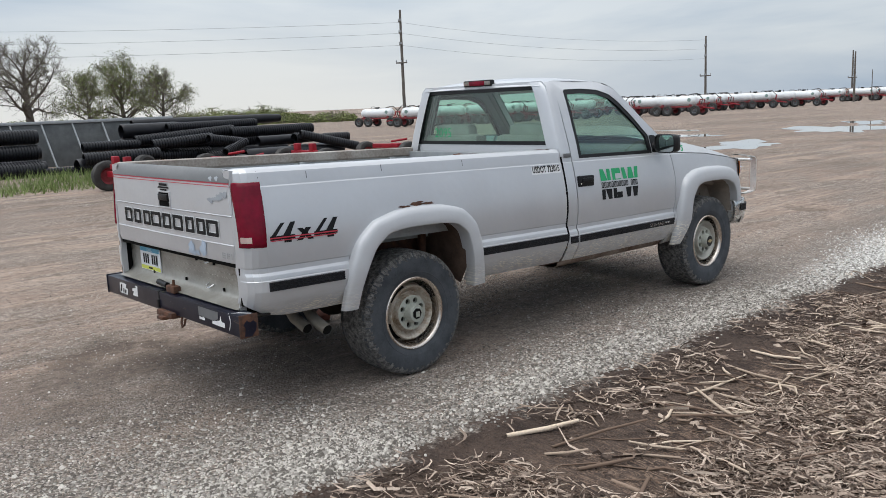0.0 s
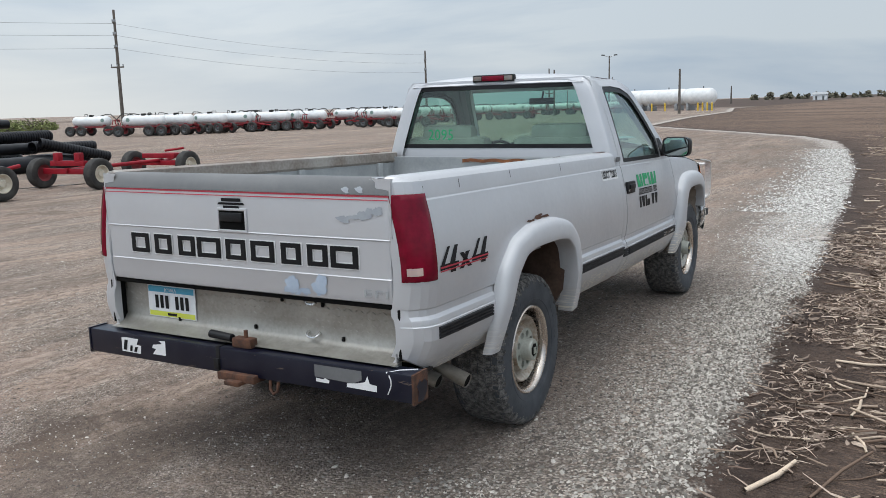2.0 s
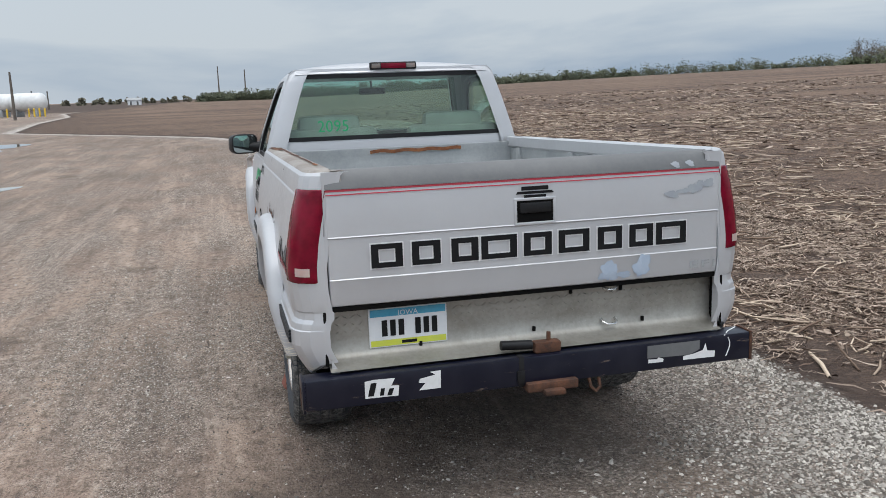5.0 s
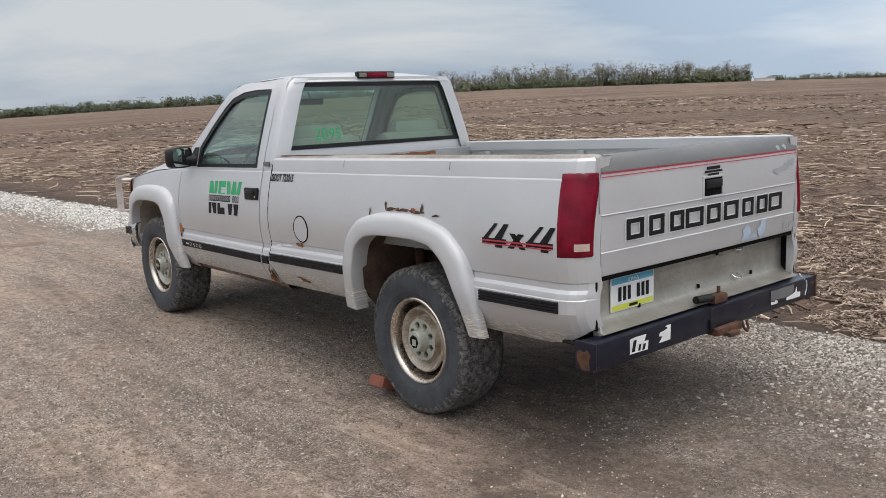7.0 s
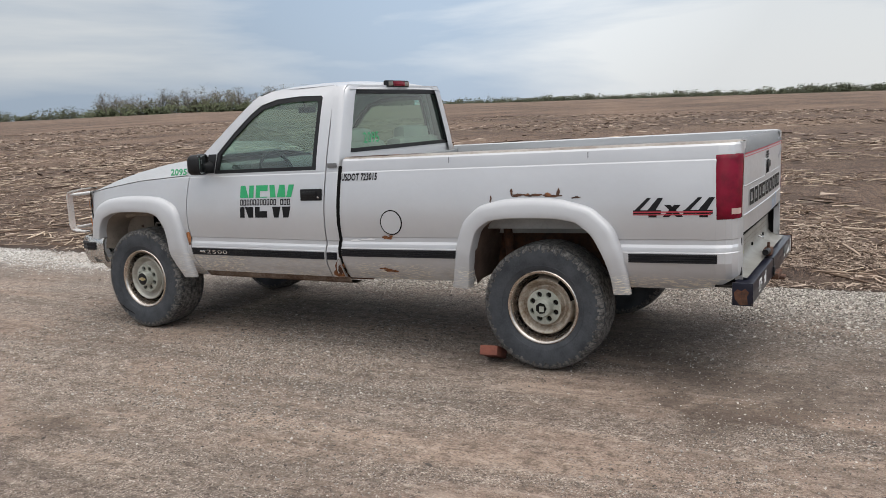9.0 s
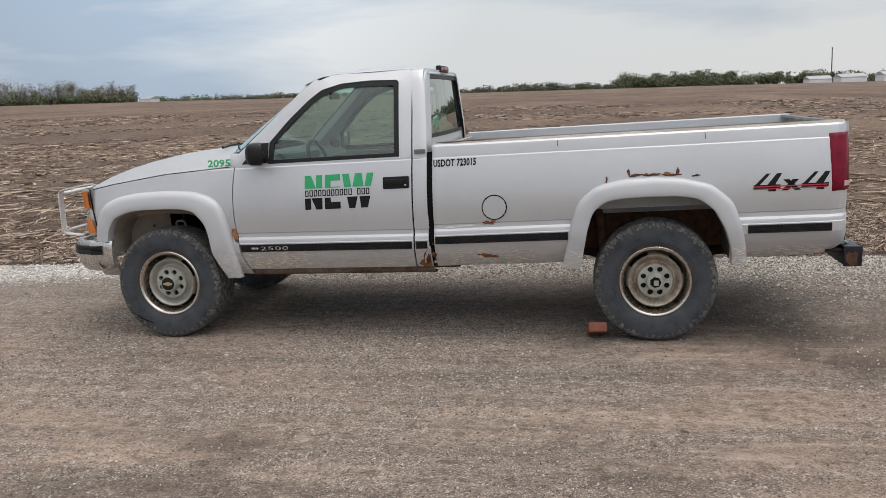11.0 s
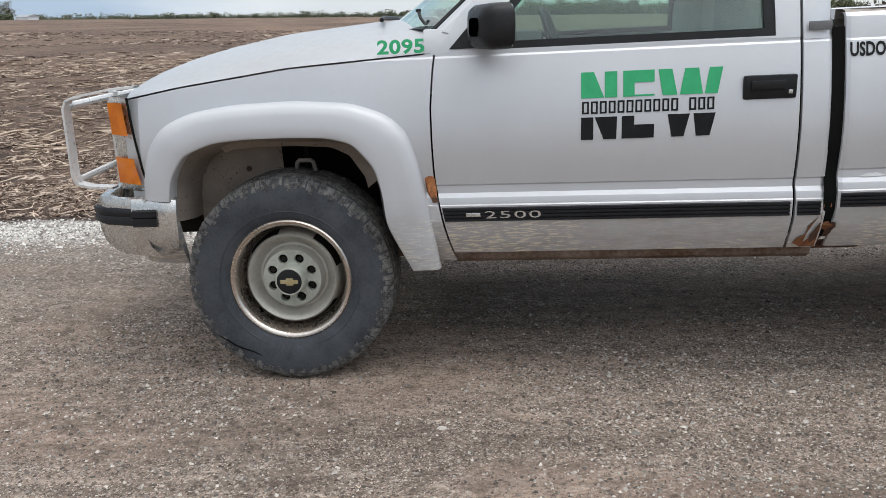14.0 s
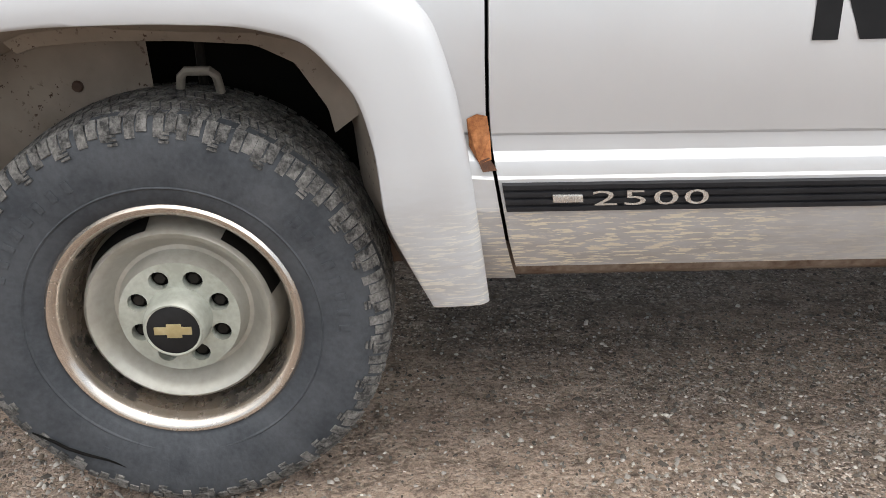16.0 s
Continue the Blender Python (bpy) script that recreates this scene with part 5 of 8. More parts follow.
for x0 in (-0.55, 0.02):
    part("wiper", body(tube([(x0, 3.005, 1.385), (x0 + 0.18, 3.02, 1.395), (x0 + 0.46, 3.00, 1.392)], 0.009, 7)), BLACK, truck)


def hood_z(x, y):
    zc = along(y, (2.78, 3.03, 3.37, 3.60, 3.75, 3.86, 3.92), (1.395, 1.383, 1.352, 1.308, 1.268, 1.226, 1.192))
    ze = crease2(y) + 0.006
    return ze + (zc - ze) * (1 - min(1.0, abs(x) / 0.86) ** 3.6)


hood = []
for y in [2.80, 2.84] + list(np.linspace(2.90, 3.80, 14)) + [3.84, 3.88, 3.905, 3.92]:
    row = []
    for x in np.linspace(-1, 1, 35):
        hx = (side_x(crease2(y), y) - 0.003)
        yy = y + 0.10 * (1 - x * x) * (y - 2.8) / 1.1 + 0.13 * (1 - x * x) * max(0, (2.92 - y) / 0.12) * 0.6
        row.append((x * hx, yy, hood_z(x * 0.86, y)))
    hood.append(row)
hood.append([(p[0], p[1] + 0.012, p[2] - 0.03) for p in hood[-1]])
part("hood", body(sheet(hood)), HOOD_PAINT, truck, "dull weathered silver hood", sharp=50)

# nose: headlamps, grille, corner lamps, front bumper
part("grille_panel", body(sheet([[(x * 0.80, 3.935 + 0.085 * (1 - x * x), z) for x in np.linspace(-1, 1, 15)] for z in (1.165, 1.14, 0.86, 0.80)])), CAP_GREY, truck, "grey plastic grille")
for z in (0.86, 0.91, 0.96, 1.01, 1.06, 1.11):
    part("grille_bar", body(sheet([[(x * 0.52, 3.945 + 0.085 * (1 - (x * .52 / .8) ** 2), z + dz) for x in np.linspace(-1, 1, 9)] for dz in (-0.008, 0.008)])), BLACK, truck)
for s_ in (-1, 1):
    f = mirror_x if s_ < 0 else (lambda q: q)
    part("headlamp", body(f(box(0.655, 3.972, 1.065, 0.22, 0.02, 0.12, 0.01))), CLEAR_LENS, truck, "clear headlamp")
    part("headlamp", body(f(box(0.655, 3.972, 0.90, 0.22, 0.02, 0.10, 0.01))), CLEAR_LENS, truck, "clear lower lamp")
    surround = []
    for z in (0.815, 0.83, 1.145, 1.158):
        surround.append([(side_x(z, 3.86) + 0.002, 3.852 + 0.048 * (z - 0.83) / 0.3, z), (side_x(z, 3.89), 3.90 + 0.03 * (z - 0.83) / 0.3, z), (side_x(z, 3.925) - 0.003, 3.930 + 0.02 * (z - 0.83) / 0.3, z), (0.774, 3.988 + 0.012 * (z - 0.83) / 0.3, z), (0.70, 3.988, z)])
    part("lamp_seam", body(f(tube([(side_x(z, 3.86) + 0.001, 3.850 + 0.048 * (z - 0.83) / 0.3, z) for z in (0.812, 0.83, 0.90, 1.00, 1.08, 1.145, 1.156)], 0.0045, 6))), DARK, truck)
    bez = part("lamp_bezel", body(f(sheet(surround))), CHROME, truck, "bright lamp surround")
    for z0, z1, hi in ((1.022, 1.138, 0), (0.842, 0.940, 1)):
        amb = []
        for z in np.linspace(z0, z1, 4):
            k = 0.048 * (z - 0.83) / 0.3
            amb.append([(side_x(z, 3.86) + 0.006, 3.870 + k, z), (side_x(z, 3.89) + 0.005, 3.897 + k * 0.8, z), (side_x(z, 3.92) + 0.002, 3.928 + k * 0.5, z), (0.784, 3.990 + k * 0.3, z)])
        part("corner_lamp", body(f(sheet(amb))), AMBER_LENS, bez, "amber corner lamp")
fb = []
for x in np.linspace(-1, 1, 31):
    a = abs(x)
    hx = 0.925 * x
    yb = 4.150 - 0.10 * a ** 2.2 - 0.20 * max(0, (a - 0.86) / 0.14) ** 2.2
    fb.append([(hx, yb - 0.05, 0.800), (hx, yb - 0.012, 0.797), (hx, yb, 0.780), (hx, yb + 0.004, 0.742), (hx, yb + 0.002, 0.665), (hx, yb - 0.015, 0.62), (hx, yb - 0.05, 0.582), (hx, yb - 0.08, 0.578)])
fbump = part("front_bumper", body(sheet(fb)), CHROME, truck, "dull chrome front bumper with a black rub strip")
fbs = [[(r[0][0] * 1.004, r[3][1] + o, z) for o, z in ((0.0, 0.762), (0.012, 0.757), (0.012, 0.735), (0.006, 0.731), (0.012, 0.727), (0.012, 0.703), (0.0, 0.698))] for r in fb]
part("bumper_strip", body(sheet(fbs)), STRIP, fbump, "black rub strip")
for s_ in (-1, 1):
    f = mirror_x if s_ < 0 else (lambda q: q)
    end_rows = []
    for y_, in_, dz_ in ((3.90, 0.012, 0.0), (3.86, 0.004, 0.0), (3.80, 0.0, 0.0), (3.755, 0.004, 0.004), (3.735, 0.014, 0.010), (3.742, 0.030, 0.016)):
        end_rows.append([(0.885 - in_, y_, 0.803 - dz_), (0.921 - in_, y_, 0.798 - dz_), (0.930 - in_, y_, 0.780 - dz_), (0.934 - in_, y_, 0.742), (0.932 - in_, y_, 0.665), (0.918 - in_, y_ + 0.006, 0.62), (0.890 - in_, y_ + 0.014, 0.582 + dz_), (0.86 - in_, y_ + 0.02, 0.578 + dz_)])
    ret = part("bumper_return", body(f(sheet(end_rows))), CHROME, fbump, "dull chrome bumper end")
    part("bumper_strip", body(f(sheet([[(0.934 + o, y_, z) for o, z in ((0.0, 0.762), (0.010, 0.757), (0.010, 0.735), (0.005, 0.731), (0.010, 0.727), (0.010, 0.703), (0.0, 0.698))] for y_ in (3.89, 3.85, 3.80)]))), STRIP, ret, "black rub strip")
    # fender filler behind the bumper
    part("fender_tip", body(f(sheet([[(side_x(z, 3.80) - 0.012, 3.78, z), (side_x(z, 3.85) - 0.012, 3.84, z), (0.80, 3.93, z)] for z in (0.60, 0.66, 0.74, 0.83)]))), PAINT, truck)
    # brush guard
    gp = [(0.42, 4.04, 0.62), (0.42, 4.14, 0.68), (0.42, 4.15, 1.12), (0.42, 4.14, 1.16)]
    part("brush_guard_upright", body(f(tube(gp, 0.018, 10))), GUARD_STEEL, truck, "bare steel brush guard upright")
    wing = [(0.845, 3.86, 1.195), (0.865, 3.95, 1.190), (0.885, 4.06, 1.172), (0.89, 4.095, 1.160), (0.89, 4.108, 1.13), (0.89, 4.105, 0.89), (0.885, 4.095, 0.86), (0.87, 4.06, 0.845), (0.85, 3.98, 0.835)]
    part("brush_guard_wing", body(f(strap(wing, 0.055, 0.008))), GUARD_STEEL, truck, "bent bright steel guard loop")
for z in (1.14, 0.87):
    part("brush_guard_bar", body(tube([(-0.89, 4.105, z), (-0.45, 4.145, z), (0.45, 4.145, z), (0.89, 4.105, z)], 0.013, 8)), GUARD_STEEL, truck)

# door mirrors, turned in towards the driver
for dr, s_ in ((door_l, -1), (door_r, 1)):
    f = mirror_x if s_ < 0 else (lambda q: q)
    turn = Matrix.Translation((0.985, 2.60, 1.345)) @ Matrix.Rotation(radians(-24 if s_ < 0 else -8), 4, "Z")
    sh = []
    for t, w, h in ((0.0, 0.40, 0.40), (0.012, 0.80, 0.80), (0.03, 0.96, 0.95), (0.07, 1.0, 1.0), (0.10, 1.0, 1.0), (0.105, 0.93, 0.92), (0.098, 0.90, 0.89)):
        loop = []
        for k in range(24):
            a = 2 * math.pi * k / 24
            c, q = math.cos(a), math.sin(a)
            loop.append((0.105 * w * math.copysign(abs(c) ** 0.45, c), 0.05 - t, 0.075 * h * math.copysign(abs(q) ** 0.5, q)))
        sh.append(loop)
    mir = part("door_mirror", body(f(moved(sheet(sh, True), turn))), BLACK, dr, "black door mirror shell")
    part("mirror_glass", body(f(moved(box(0, -0.0455, 0, 0.186, 0.004, 0.130, 0.0015), turn))), MIRROR, mir, "mirror glass")
    part("mirror_foot", body(f(join(tube([(0.85, 2.60, 1.315), (0.93, 2.60, 1.325)], [0.045, 0.03], 10), sheet([[(house_x(z) + 0.004, y, z) for y in (2.545, 2.62, 2.735 - 0.9 * (z - 1.275))] for z in (1.275, 1.33, 1.41)])))), BLACK, mir)

# ---- wheels ----
TYRE = ((-0.128, 0.2295), (-0.135, 0.245), (-0.141, 0.27), (-0.1435, 0.3), (-0.1425, 0.328), (-0.1405, 0.352), (-0.1335, 0.368), (-0.121, 0.379), (-0.1, 0.3845), (-0.06, 0.387), (-0, 0.3875), (0.06, 0.387), (0.1, 0.3845), (0.121, 0.379), (0.1335, 0.368), (0.1405, 0.352), (0.1425, 0.328), (0.1435, 0.3), (0.141, 0.27), (0.135, 0.245), (0.128, 0.2295), (0.1, 0.212), (-0.1, 0.212), (-0.128, 0.2295))


def flat_foot(pair, sag=0.0):
    """The tyre spreads where it stands on the ground."""
    out = []
    for x, y, z in pair[0]:
        lim = -0.391
        if z < lim:
            z = lim
        k = max(0.0, (-z - 0.22) / 0.17)
        if k > 0 and math.hypot(y, z) > 0.225:
            x *= 1 + (0.05 + sag) * k * max(0.0, 1 - abs(y) / 0.22)
        out.append((x, y, z))
    return out, pair[1]


def tread_blocks():
    """Worn all-terrain tread: broken blocks in seven close rows, and low shoulder blocks with three fine bars between them."""
    out, rnd_ = [], random.Random(77)
    n = 74
    rows_ = ((-0.118, -0.092, 0.3815, 0.3875, 0.006), (-0.089, -0.060, 0.3880, 0.3905, -0.010), (-0.057, -0.022, 0.3905, 0.3915, 0.012), (-0.018, 0.018, 0.3917, 0.3917, -0.011),
             (0.022, 0.057, 0.3915, 0.3905, 0.012), (0.060, 0.089, 0.3905, 0.3880, -0.010), (0.092, 0.118, 0.3875, 0.3815, 0.006))
    for row, (x0, x1, r0, r1, skew) in enumerate(rows_):
        for k in range(n):
            a = 2 * math.pi * (k + (row * 0.37) % 1.0) / n
            for half in (-1, 1):
                mid, da = a + half * 0.25 * 2 * math.pi / n, 2 * math.pi / n * rnd_.uniform(0.19, 0.225)
                drop, side = rnd_.uniform(0.0, 0.0020), rnd_.uniform(-0.002, 0.002)
                pts = []
                for x, rr, sgn in ((x0 + side, r0, -1), (x1 + side, r1, 1)):
                    for aa in (mid - da, mid + da):
                        aa += sgn * skew
                        pts.append((x, 0.376 * math.cos(aa), 0.376 * math.sin(aa)))
                        pts.append((x, (rr - drop) * math.cos(aa), (rr - drop) * math.sin(aa)))
                out.append((pts, [(1, 5, 7, 3), (0, 1, 3, 2), (4, 6, 7, 5), (0, 4, 5, 1), (2, 3, 7, 6)]))
    m = 54
    for s in (-1, 1):
        for k in range(m):
            a = 2 * math.pi * (k + 0.06 * math.sin(k * 2.3)) / m
            for half in (-1, 1):
                da = 2 * math.pi / m * rnd_.uniform(0.19, 0.215)
                mid = a + half * 0.235 * 2 * math.pi / m
                low = (0.1420, 0.3480 + rnd_.uniform(-0.003, 0.003)) if half > 0 else (0.1395, 0.3560 + rnd_.uniform(-0.003, 0.003))
                up = rnd_.uniform(0.0008, 0.0022)
                pts = []
                for x, r in ((0.1195, 0.3825), (0.1330, 0.3695), low):
                    for aa in (mid - da, mid + da):
                        pts.append((s * (x + up), (r + up) * math.cos(aa), (r + up) * math.sin(aa)))
                pts += [(s * 0.128, (low[1] - 0.004) * math.cos(aa), (low[1] - 0.004) * math.sin(aa)) for aa in (mid - da, mid + da)]
                out.append((pts, [(0, 1, 3, 2), (2, 3, 5, 4), (4, 5, 7, 6), (0, 2, 4, 6), (1, 7, 5, 3)]))
            if k % 2:  # three fine bars below every second block
                for r in (0.3425, 0.3495, 0.3565):
                    bar = [(s * (along(rr, (0.335, 0.350, 0.3575, 0.362), (0.1430, 0.1412, 0.1388, 0.1365)) + e), rr * math.cos(a + w), rr * math.sin(a + w)) for w in (-0.024, 0.024) for e, rr in ((-0.002, r - 0.0026), (0.0026, r - 0.0018), (0.0026, r + 0.0018), (-0.002, r + 0.0026))]
                    out.append((bar, [(0, 1, 5, 4), (1, 2, 6, 5), (2, 3, 7, 6)]))
    return join(*out)


def holed_ring(r_in, r_out, holes, r_hole, r_mid, x, depth=0.02, off=0.0):
    """A plate ring with round holes, each with a wall going in."""
    vs, fs = [], []
    m = 24
    for h in range(holes):
        a0, a1 = 2 * math.pi * h / holes + off, 2 * math.pi * (h + 1) / holes + off
        am = (a0 + a1) / 2
        c = Vector((0, r_mid * math.cos(am), r_mid * math.sin(am)))
        edge = []
        for k in range(7):
            edge.append((r_out, a0 + (a1 - a0) * k / 6))
        for k in range(1, 6):
            edge.append((r_out + (r_in - r_out) * k / 6, a1))
        for k in range(7):
            edge.append((r_in, a1 + (a0 - a1) * k / 6))
        for k in range(1, 6):
            edge.append((r_in + (r_out - r_in) * k / 6, a0))
        loop = [Vector((x, r * math.cos(a), r * math.sin(a))) for r, a in edge]
        hole, deep = [], []
        for p in loop:
            d = (p - Vector((x, c.y, c.z)))
            d.x = 0
            d.normalize()
            hole.append((x, c.y + r_hole * d.y, c.z + r_hole * d.z))
            deep.append((x - depth, c.y + r_hole * 0.96 * d.y, c.z + r_hole * 0.96 * d.z))
        pr = sheet([[tuple(p) for p in loop], hole, deep], True)
        k0 = len(vs)
        vs += pr[0]
        fs += [tuple(i + k0 for i in f) for f in pr[1]]
    return vs, fs


def make_wheel(cap_gold):
    w = new("wheel")
    w.parent = truck
    tagged(w, "worn all-terrain tyre on a steel wheel")
    tyre = part("tyre", flat_foot(lathe(TYRE, 120), 0.06 if cap_gold else 0.0), RUBBER, w, "scuffed grey-black rubber tyre")
    part("tread", flat_foot(tread_blocks(), 0.06 if cap_gold else 0.0), TREAD, w, "dusty blocky tread", smooth=False)
    for r0, h in ((0.262, 0.002),):
        part("sidewall_rib", lathe([(0.1415, r0 - 0.004), (0.1415 + 0.002 + h, r0), (0.1415, r0 + 0.004)] if r0 > 0.27 else [(0.1375, r0 - 0.004), (0.1395 + h, r0), (0.1385, r0 + 0.004)], 96), RUBBER, w)
    for start in (0.5, 2.6, 4.7):  # raised maker's lettering, worn past reading
        for k in range(8):
            a = start + k * 0.105
            part("sidewall_mark", moved(box(0.1432, 0, 0, 0.003, 0.013, 0.021, 0.001), Matrix.Rotation(a, 4, "X") @ Matrix.Translation((0, 0, 0.302))), RUBBER, w)
    rim = part("rim", lathe([(0.112, 0.2300), (0.128, 0.2290), (0.1325, 0.2240), (0.1320, 0.2180), (0.127, 0.2120), (0.119, 0.2065), (0.110, 0.2030), (0.100, 0.2010)], 72), RIM_LIP, w, "tarnished bright rim lip")
    part("rim_well", lathe([(0.100, 0.2010), (0.085, 0.1985), (0.070, 0.1960), (0.045, 0.1930), (-0.06, 0.175), (-0.12, 0.21), (-0.13, 0.226)], 72), RIM_WELL, w, "brown-stained rim well")
    part("wheel_disc", lathe([(0.020, 0.1925), (0.046, 0.1835), (0.074, 0.1770), (0.094, 0.1720), (0.1005, 0.1650), (0.096, 0.1570), (0.083, 0.1470), (0.068, 0.1370), (0.060, 0.1280), (0.061, 0.1200), (0.072, 0.1150), (0.092, 0.1110), (0.0985, 0.1080)], 72), RIM_STEEL if cap_gold else RIM_RUSTY, w, "dished painted steel disc" if cap_gold else "rust-stained dished steel disc")
    for k in range(4):
        a0 = 2 * math.pi * k / 4 + 0.25
        part("vent_slot", sheet([[(xx + 0.0012, r * math.cos(a), r * math.sin(a)) for a in np.linspace(a0, a0 + 0.80, 12)] for xx, r in ((0.0460, 0.1840), (0.0740, 0.1776), (0.0930, 0.1730))]), DARK, w)
    part("cap_plate", holed_ring(0.048, 0.1090, 8, 0.0178, 0.0790, 0.0990, 0.02), DISC, w, "pale steel centre plate with eight holes")
    for h in range(8):
        a = 2 * math.pi * (h + 0.5) / 8
        part("lug_nut", moved(lathe([(0.070, 0.0), (0.088, 0.0), (0.088, 0.0105), (0.070, 0.0125)], 6), Matrix.Translation((0, 0.0790 * math.cos(a), 0.0790 * math.sin(a)))), UNDER, w)
    part("hub_back", lathe([(0.072, 0.0), (0.072, 0.11)], 24), DARK, w)
    part("hub_ring", lathe([(0.097, 0.0610), (0.104, 0.0585), (0.136, 0.0560), (0.146, 0.0535), (0.150, 0.0500), (0.149, 0.0465)], 40), DISC, w)
    part("hub_cap", lathe([(0.147, 0.0475), (0.1500, 0.034), (0.1510, 0.0)], 40), BLACK if cap_gold else DISC, w, "black hub cap with a small pale shape" if cap_gold else "grey hub cap")
    if cap_gold:
        part("hub_emblem", join(box(0.1510, 0.0, 0.0, 0.003, 0.066, 0.015, 0.001), box(0.1510, 0.002, 0.0, 0.0034, 0.026, 0.027, 0.001)), GOLD, w)
    else:
        part("hub_hole", lathe([(0.1518, 0.0), (0.1518, 0.030), (0.1500, 0.036)], 7), DARK, w, "broken-out dark centre")
        part("hub_emblem", box(0.1525, 0.004, -0.004, 0.004, 0.030, 0.034, 0.004), DISC, w)
    return w


TW = 0.762  # tyre centre from the truck's middle
HUB = 0.391
wheel_front = make_wheel(True)
wheel_rear = make_wheel(False)
wheel_front.matrix_basis = pose(-TW, 3.34, HUB, 0, 0, 180)
wheel_rear.matrix_basis = pose(-TW, 0.0, HUB, 0, 0, 180)
copy_thing(wheel_front, pose(TW, 3.34, HUB))
copy_thing(wheel_rear, pose(TW, 0.0, HUB))
part("sidewall_crease", tube([(0.1455 - 0.004 * k / 8, -0.283 + 0.247 * k / 8 + 0.006 * math.sin(k * 1.9), -0.212 - 0.114 * (k / 8) ** 0.8) for k in range(9)], [0.0015] + [0.0032] * 7 + [0.0015], 6), DARK, wheel_front, "dark crease in the sagging sidewall")

# ---- chassis, wheel housings, exhaust ----
for s_ in (-1, 1):
    part("frame_rail", box(s_ * 0.42, 1.45, 0.60, 0.07, 4.9, 0.15, 0.01), UNDER, truck)
    part("leaf_spring", join(*[tube([(s_ * 0.53, y, 0.46 + 0.13 * (y / 0.7) ** 2 + 0.012 * k) for y in np.linspace(-0.72 + 0.1 * k, 0.72 - 0.1 * k, 9)], 0.012, 6) for k in range(4)]), UNDER, truck)
    f = mirror_x if s_ < 0 else (lambda q: q)
    for inn, cyl in ((REAR_IN, 0), (FRONT_IN, 1)):
        rows_ = []
        for y, z in inn:
            rows_.append([(side_x(max(z, 0.5), y) - 0.02, y, z + 0.004), (0.74, y * 0.99 + 0.01 * (inn[0][0] + inn[-1][0]) / 2, z + 0.03), (0.50, y, z + 0.035)])
        if cyl:
            cy_, cz_ = 3.33, 0.55
            rows_ = []
            for y, z in inn:
                rows_.append([(side_x(max(z, 0.66), y) - 0.012, y, z + 0.003), (0.83, cy_ + (y - cy_) * 0.965, cz_ + (z - cz_) * (0.975 if y > cy_ else 0.955)), (0.74, cy_ + (y - cy_) * (0.93 if y > cy_ else 0.89), cz_ + (z - cz_) * (0.915 if y > cy_ else 0.88)), (0.66, cy_ + (y - cy_) * (0.925 if y > cy_ else 0.86), cz_ + (z - cz_) * (0.91 if y > cy_ else 0.85))])
        part("wheelhouse", body(f(sheet(rows_))), LINER_FLECK if cyl else LINER, truck, "mud-coated wheelhouse liner with rust spots" if cyl else "muddy inner wheelhouse")
        ym = [p[0] for p in inn]
        # rusty at the rear; the front sheet's near-black stands for deep shade
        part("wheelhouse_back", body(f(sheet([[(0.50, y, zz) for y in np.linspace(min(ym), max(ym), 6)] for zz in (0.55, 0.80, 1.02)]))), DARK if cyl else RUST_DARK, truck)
        if cyl:
            lip = [(along(t, range(len(inn)), [q[0] for q in inn]), along(t, range(len(inn)), [q[1] for q in inn])) for t in np.linspace(1, len(inn) - 1, 70)]
            lip = [(y, z) for y, z in lip if z > 0.835 and y < 3.62]
            rows_ = []
            for y, z in lip:
                k0 = along(y, (2.95, 3.05, 3.15, 3.30, 3.62), (0.80, 0.835, 0.875, 0.885, 0.90))
                rows_.append([(xx, cy_ + (y - cy_) * (1 - (1 - k0) * q), cz_ + (z - cz_) * (1 - (1 - k0) * q)) for xx, q in ((0.812, 0.12), (0.795, 0.45), (0.786, 0.85), (0.780, 1.0), (0.762, 1.04))])
            part("liner_lip", body(f(sheet(rows_))), LINER_FLECK, truck, "mud-coated wheelhouse lip with rust spots")
            part("rear_splash_panel", body(f(sheet([[(0.71, y, zz) for y in (2.88, 2.94, 3.00 + 0.05 * (zz - 0.8))] for zz in (0.50, 0.66, 0.82, 0.93)]))), LINER, truck)
            splash = part("splash_panel", body(f(sheet([[(0.70 - 0.05 * (y - 3.32), y, zz) for y in (3.385 + 0.06 * (zz - 0.9) + 0.9 * max(0.0, zz - 0.955) ** 1.2, 3.46, 3.58, 3.72)] for zz in (0.60, 0.72, 0.84, 0.90, 0.94, 0.965, 0.985, 1.01)]))), LINER_FLECK, truck, "mud-coated inner splash panel")
            for yy, zz in ((3.405, 0.955), (3.52, 0.86)):
                part("clip", body(f(moved(lathe([(0.0, 0.011), (0.006, 0.009), (0.008, 0.0)], 12), pose(0.702 - 0.05 * (yy - 3.32), yy, zz)))), LINER, splash)
part("rear_axle", join(tube([(-0.66, 0, 0.39), (0.66, 0, 0.39)], 0.045, 14), moved(lathe([(-0.16, 0.05), (-0.08, 0.13), (0, 0.15), (0.08, 0.13), (0.16, 0.05)], 20), pose(0, 0, 0.39))), UNDER, truck)
part("front_axle", join(tube([(-0.66, 3.34, 0.39), (0.66, 3.34, 0.39)], 0.04, 12), box(-0.3, 3.34, 0.5, 0.25, 0.4, 0.2, 0.03)), UNDER, truck)
part("chassis_floor", body(box(0, 2.1, 0.60, 1.50, 1.50, 0.10, 0.01)), UNDER, truck)
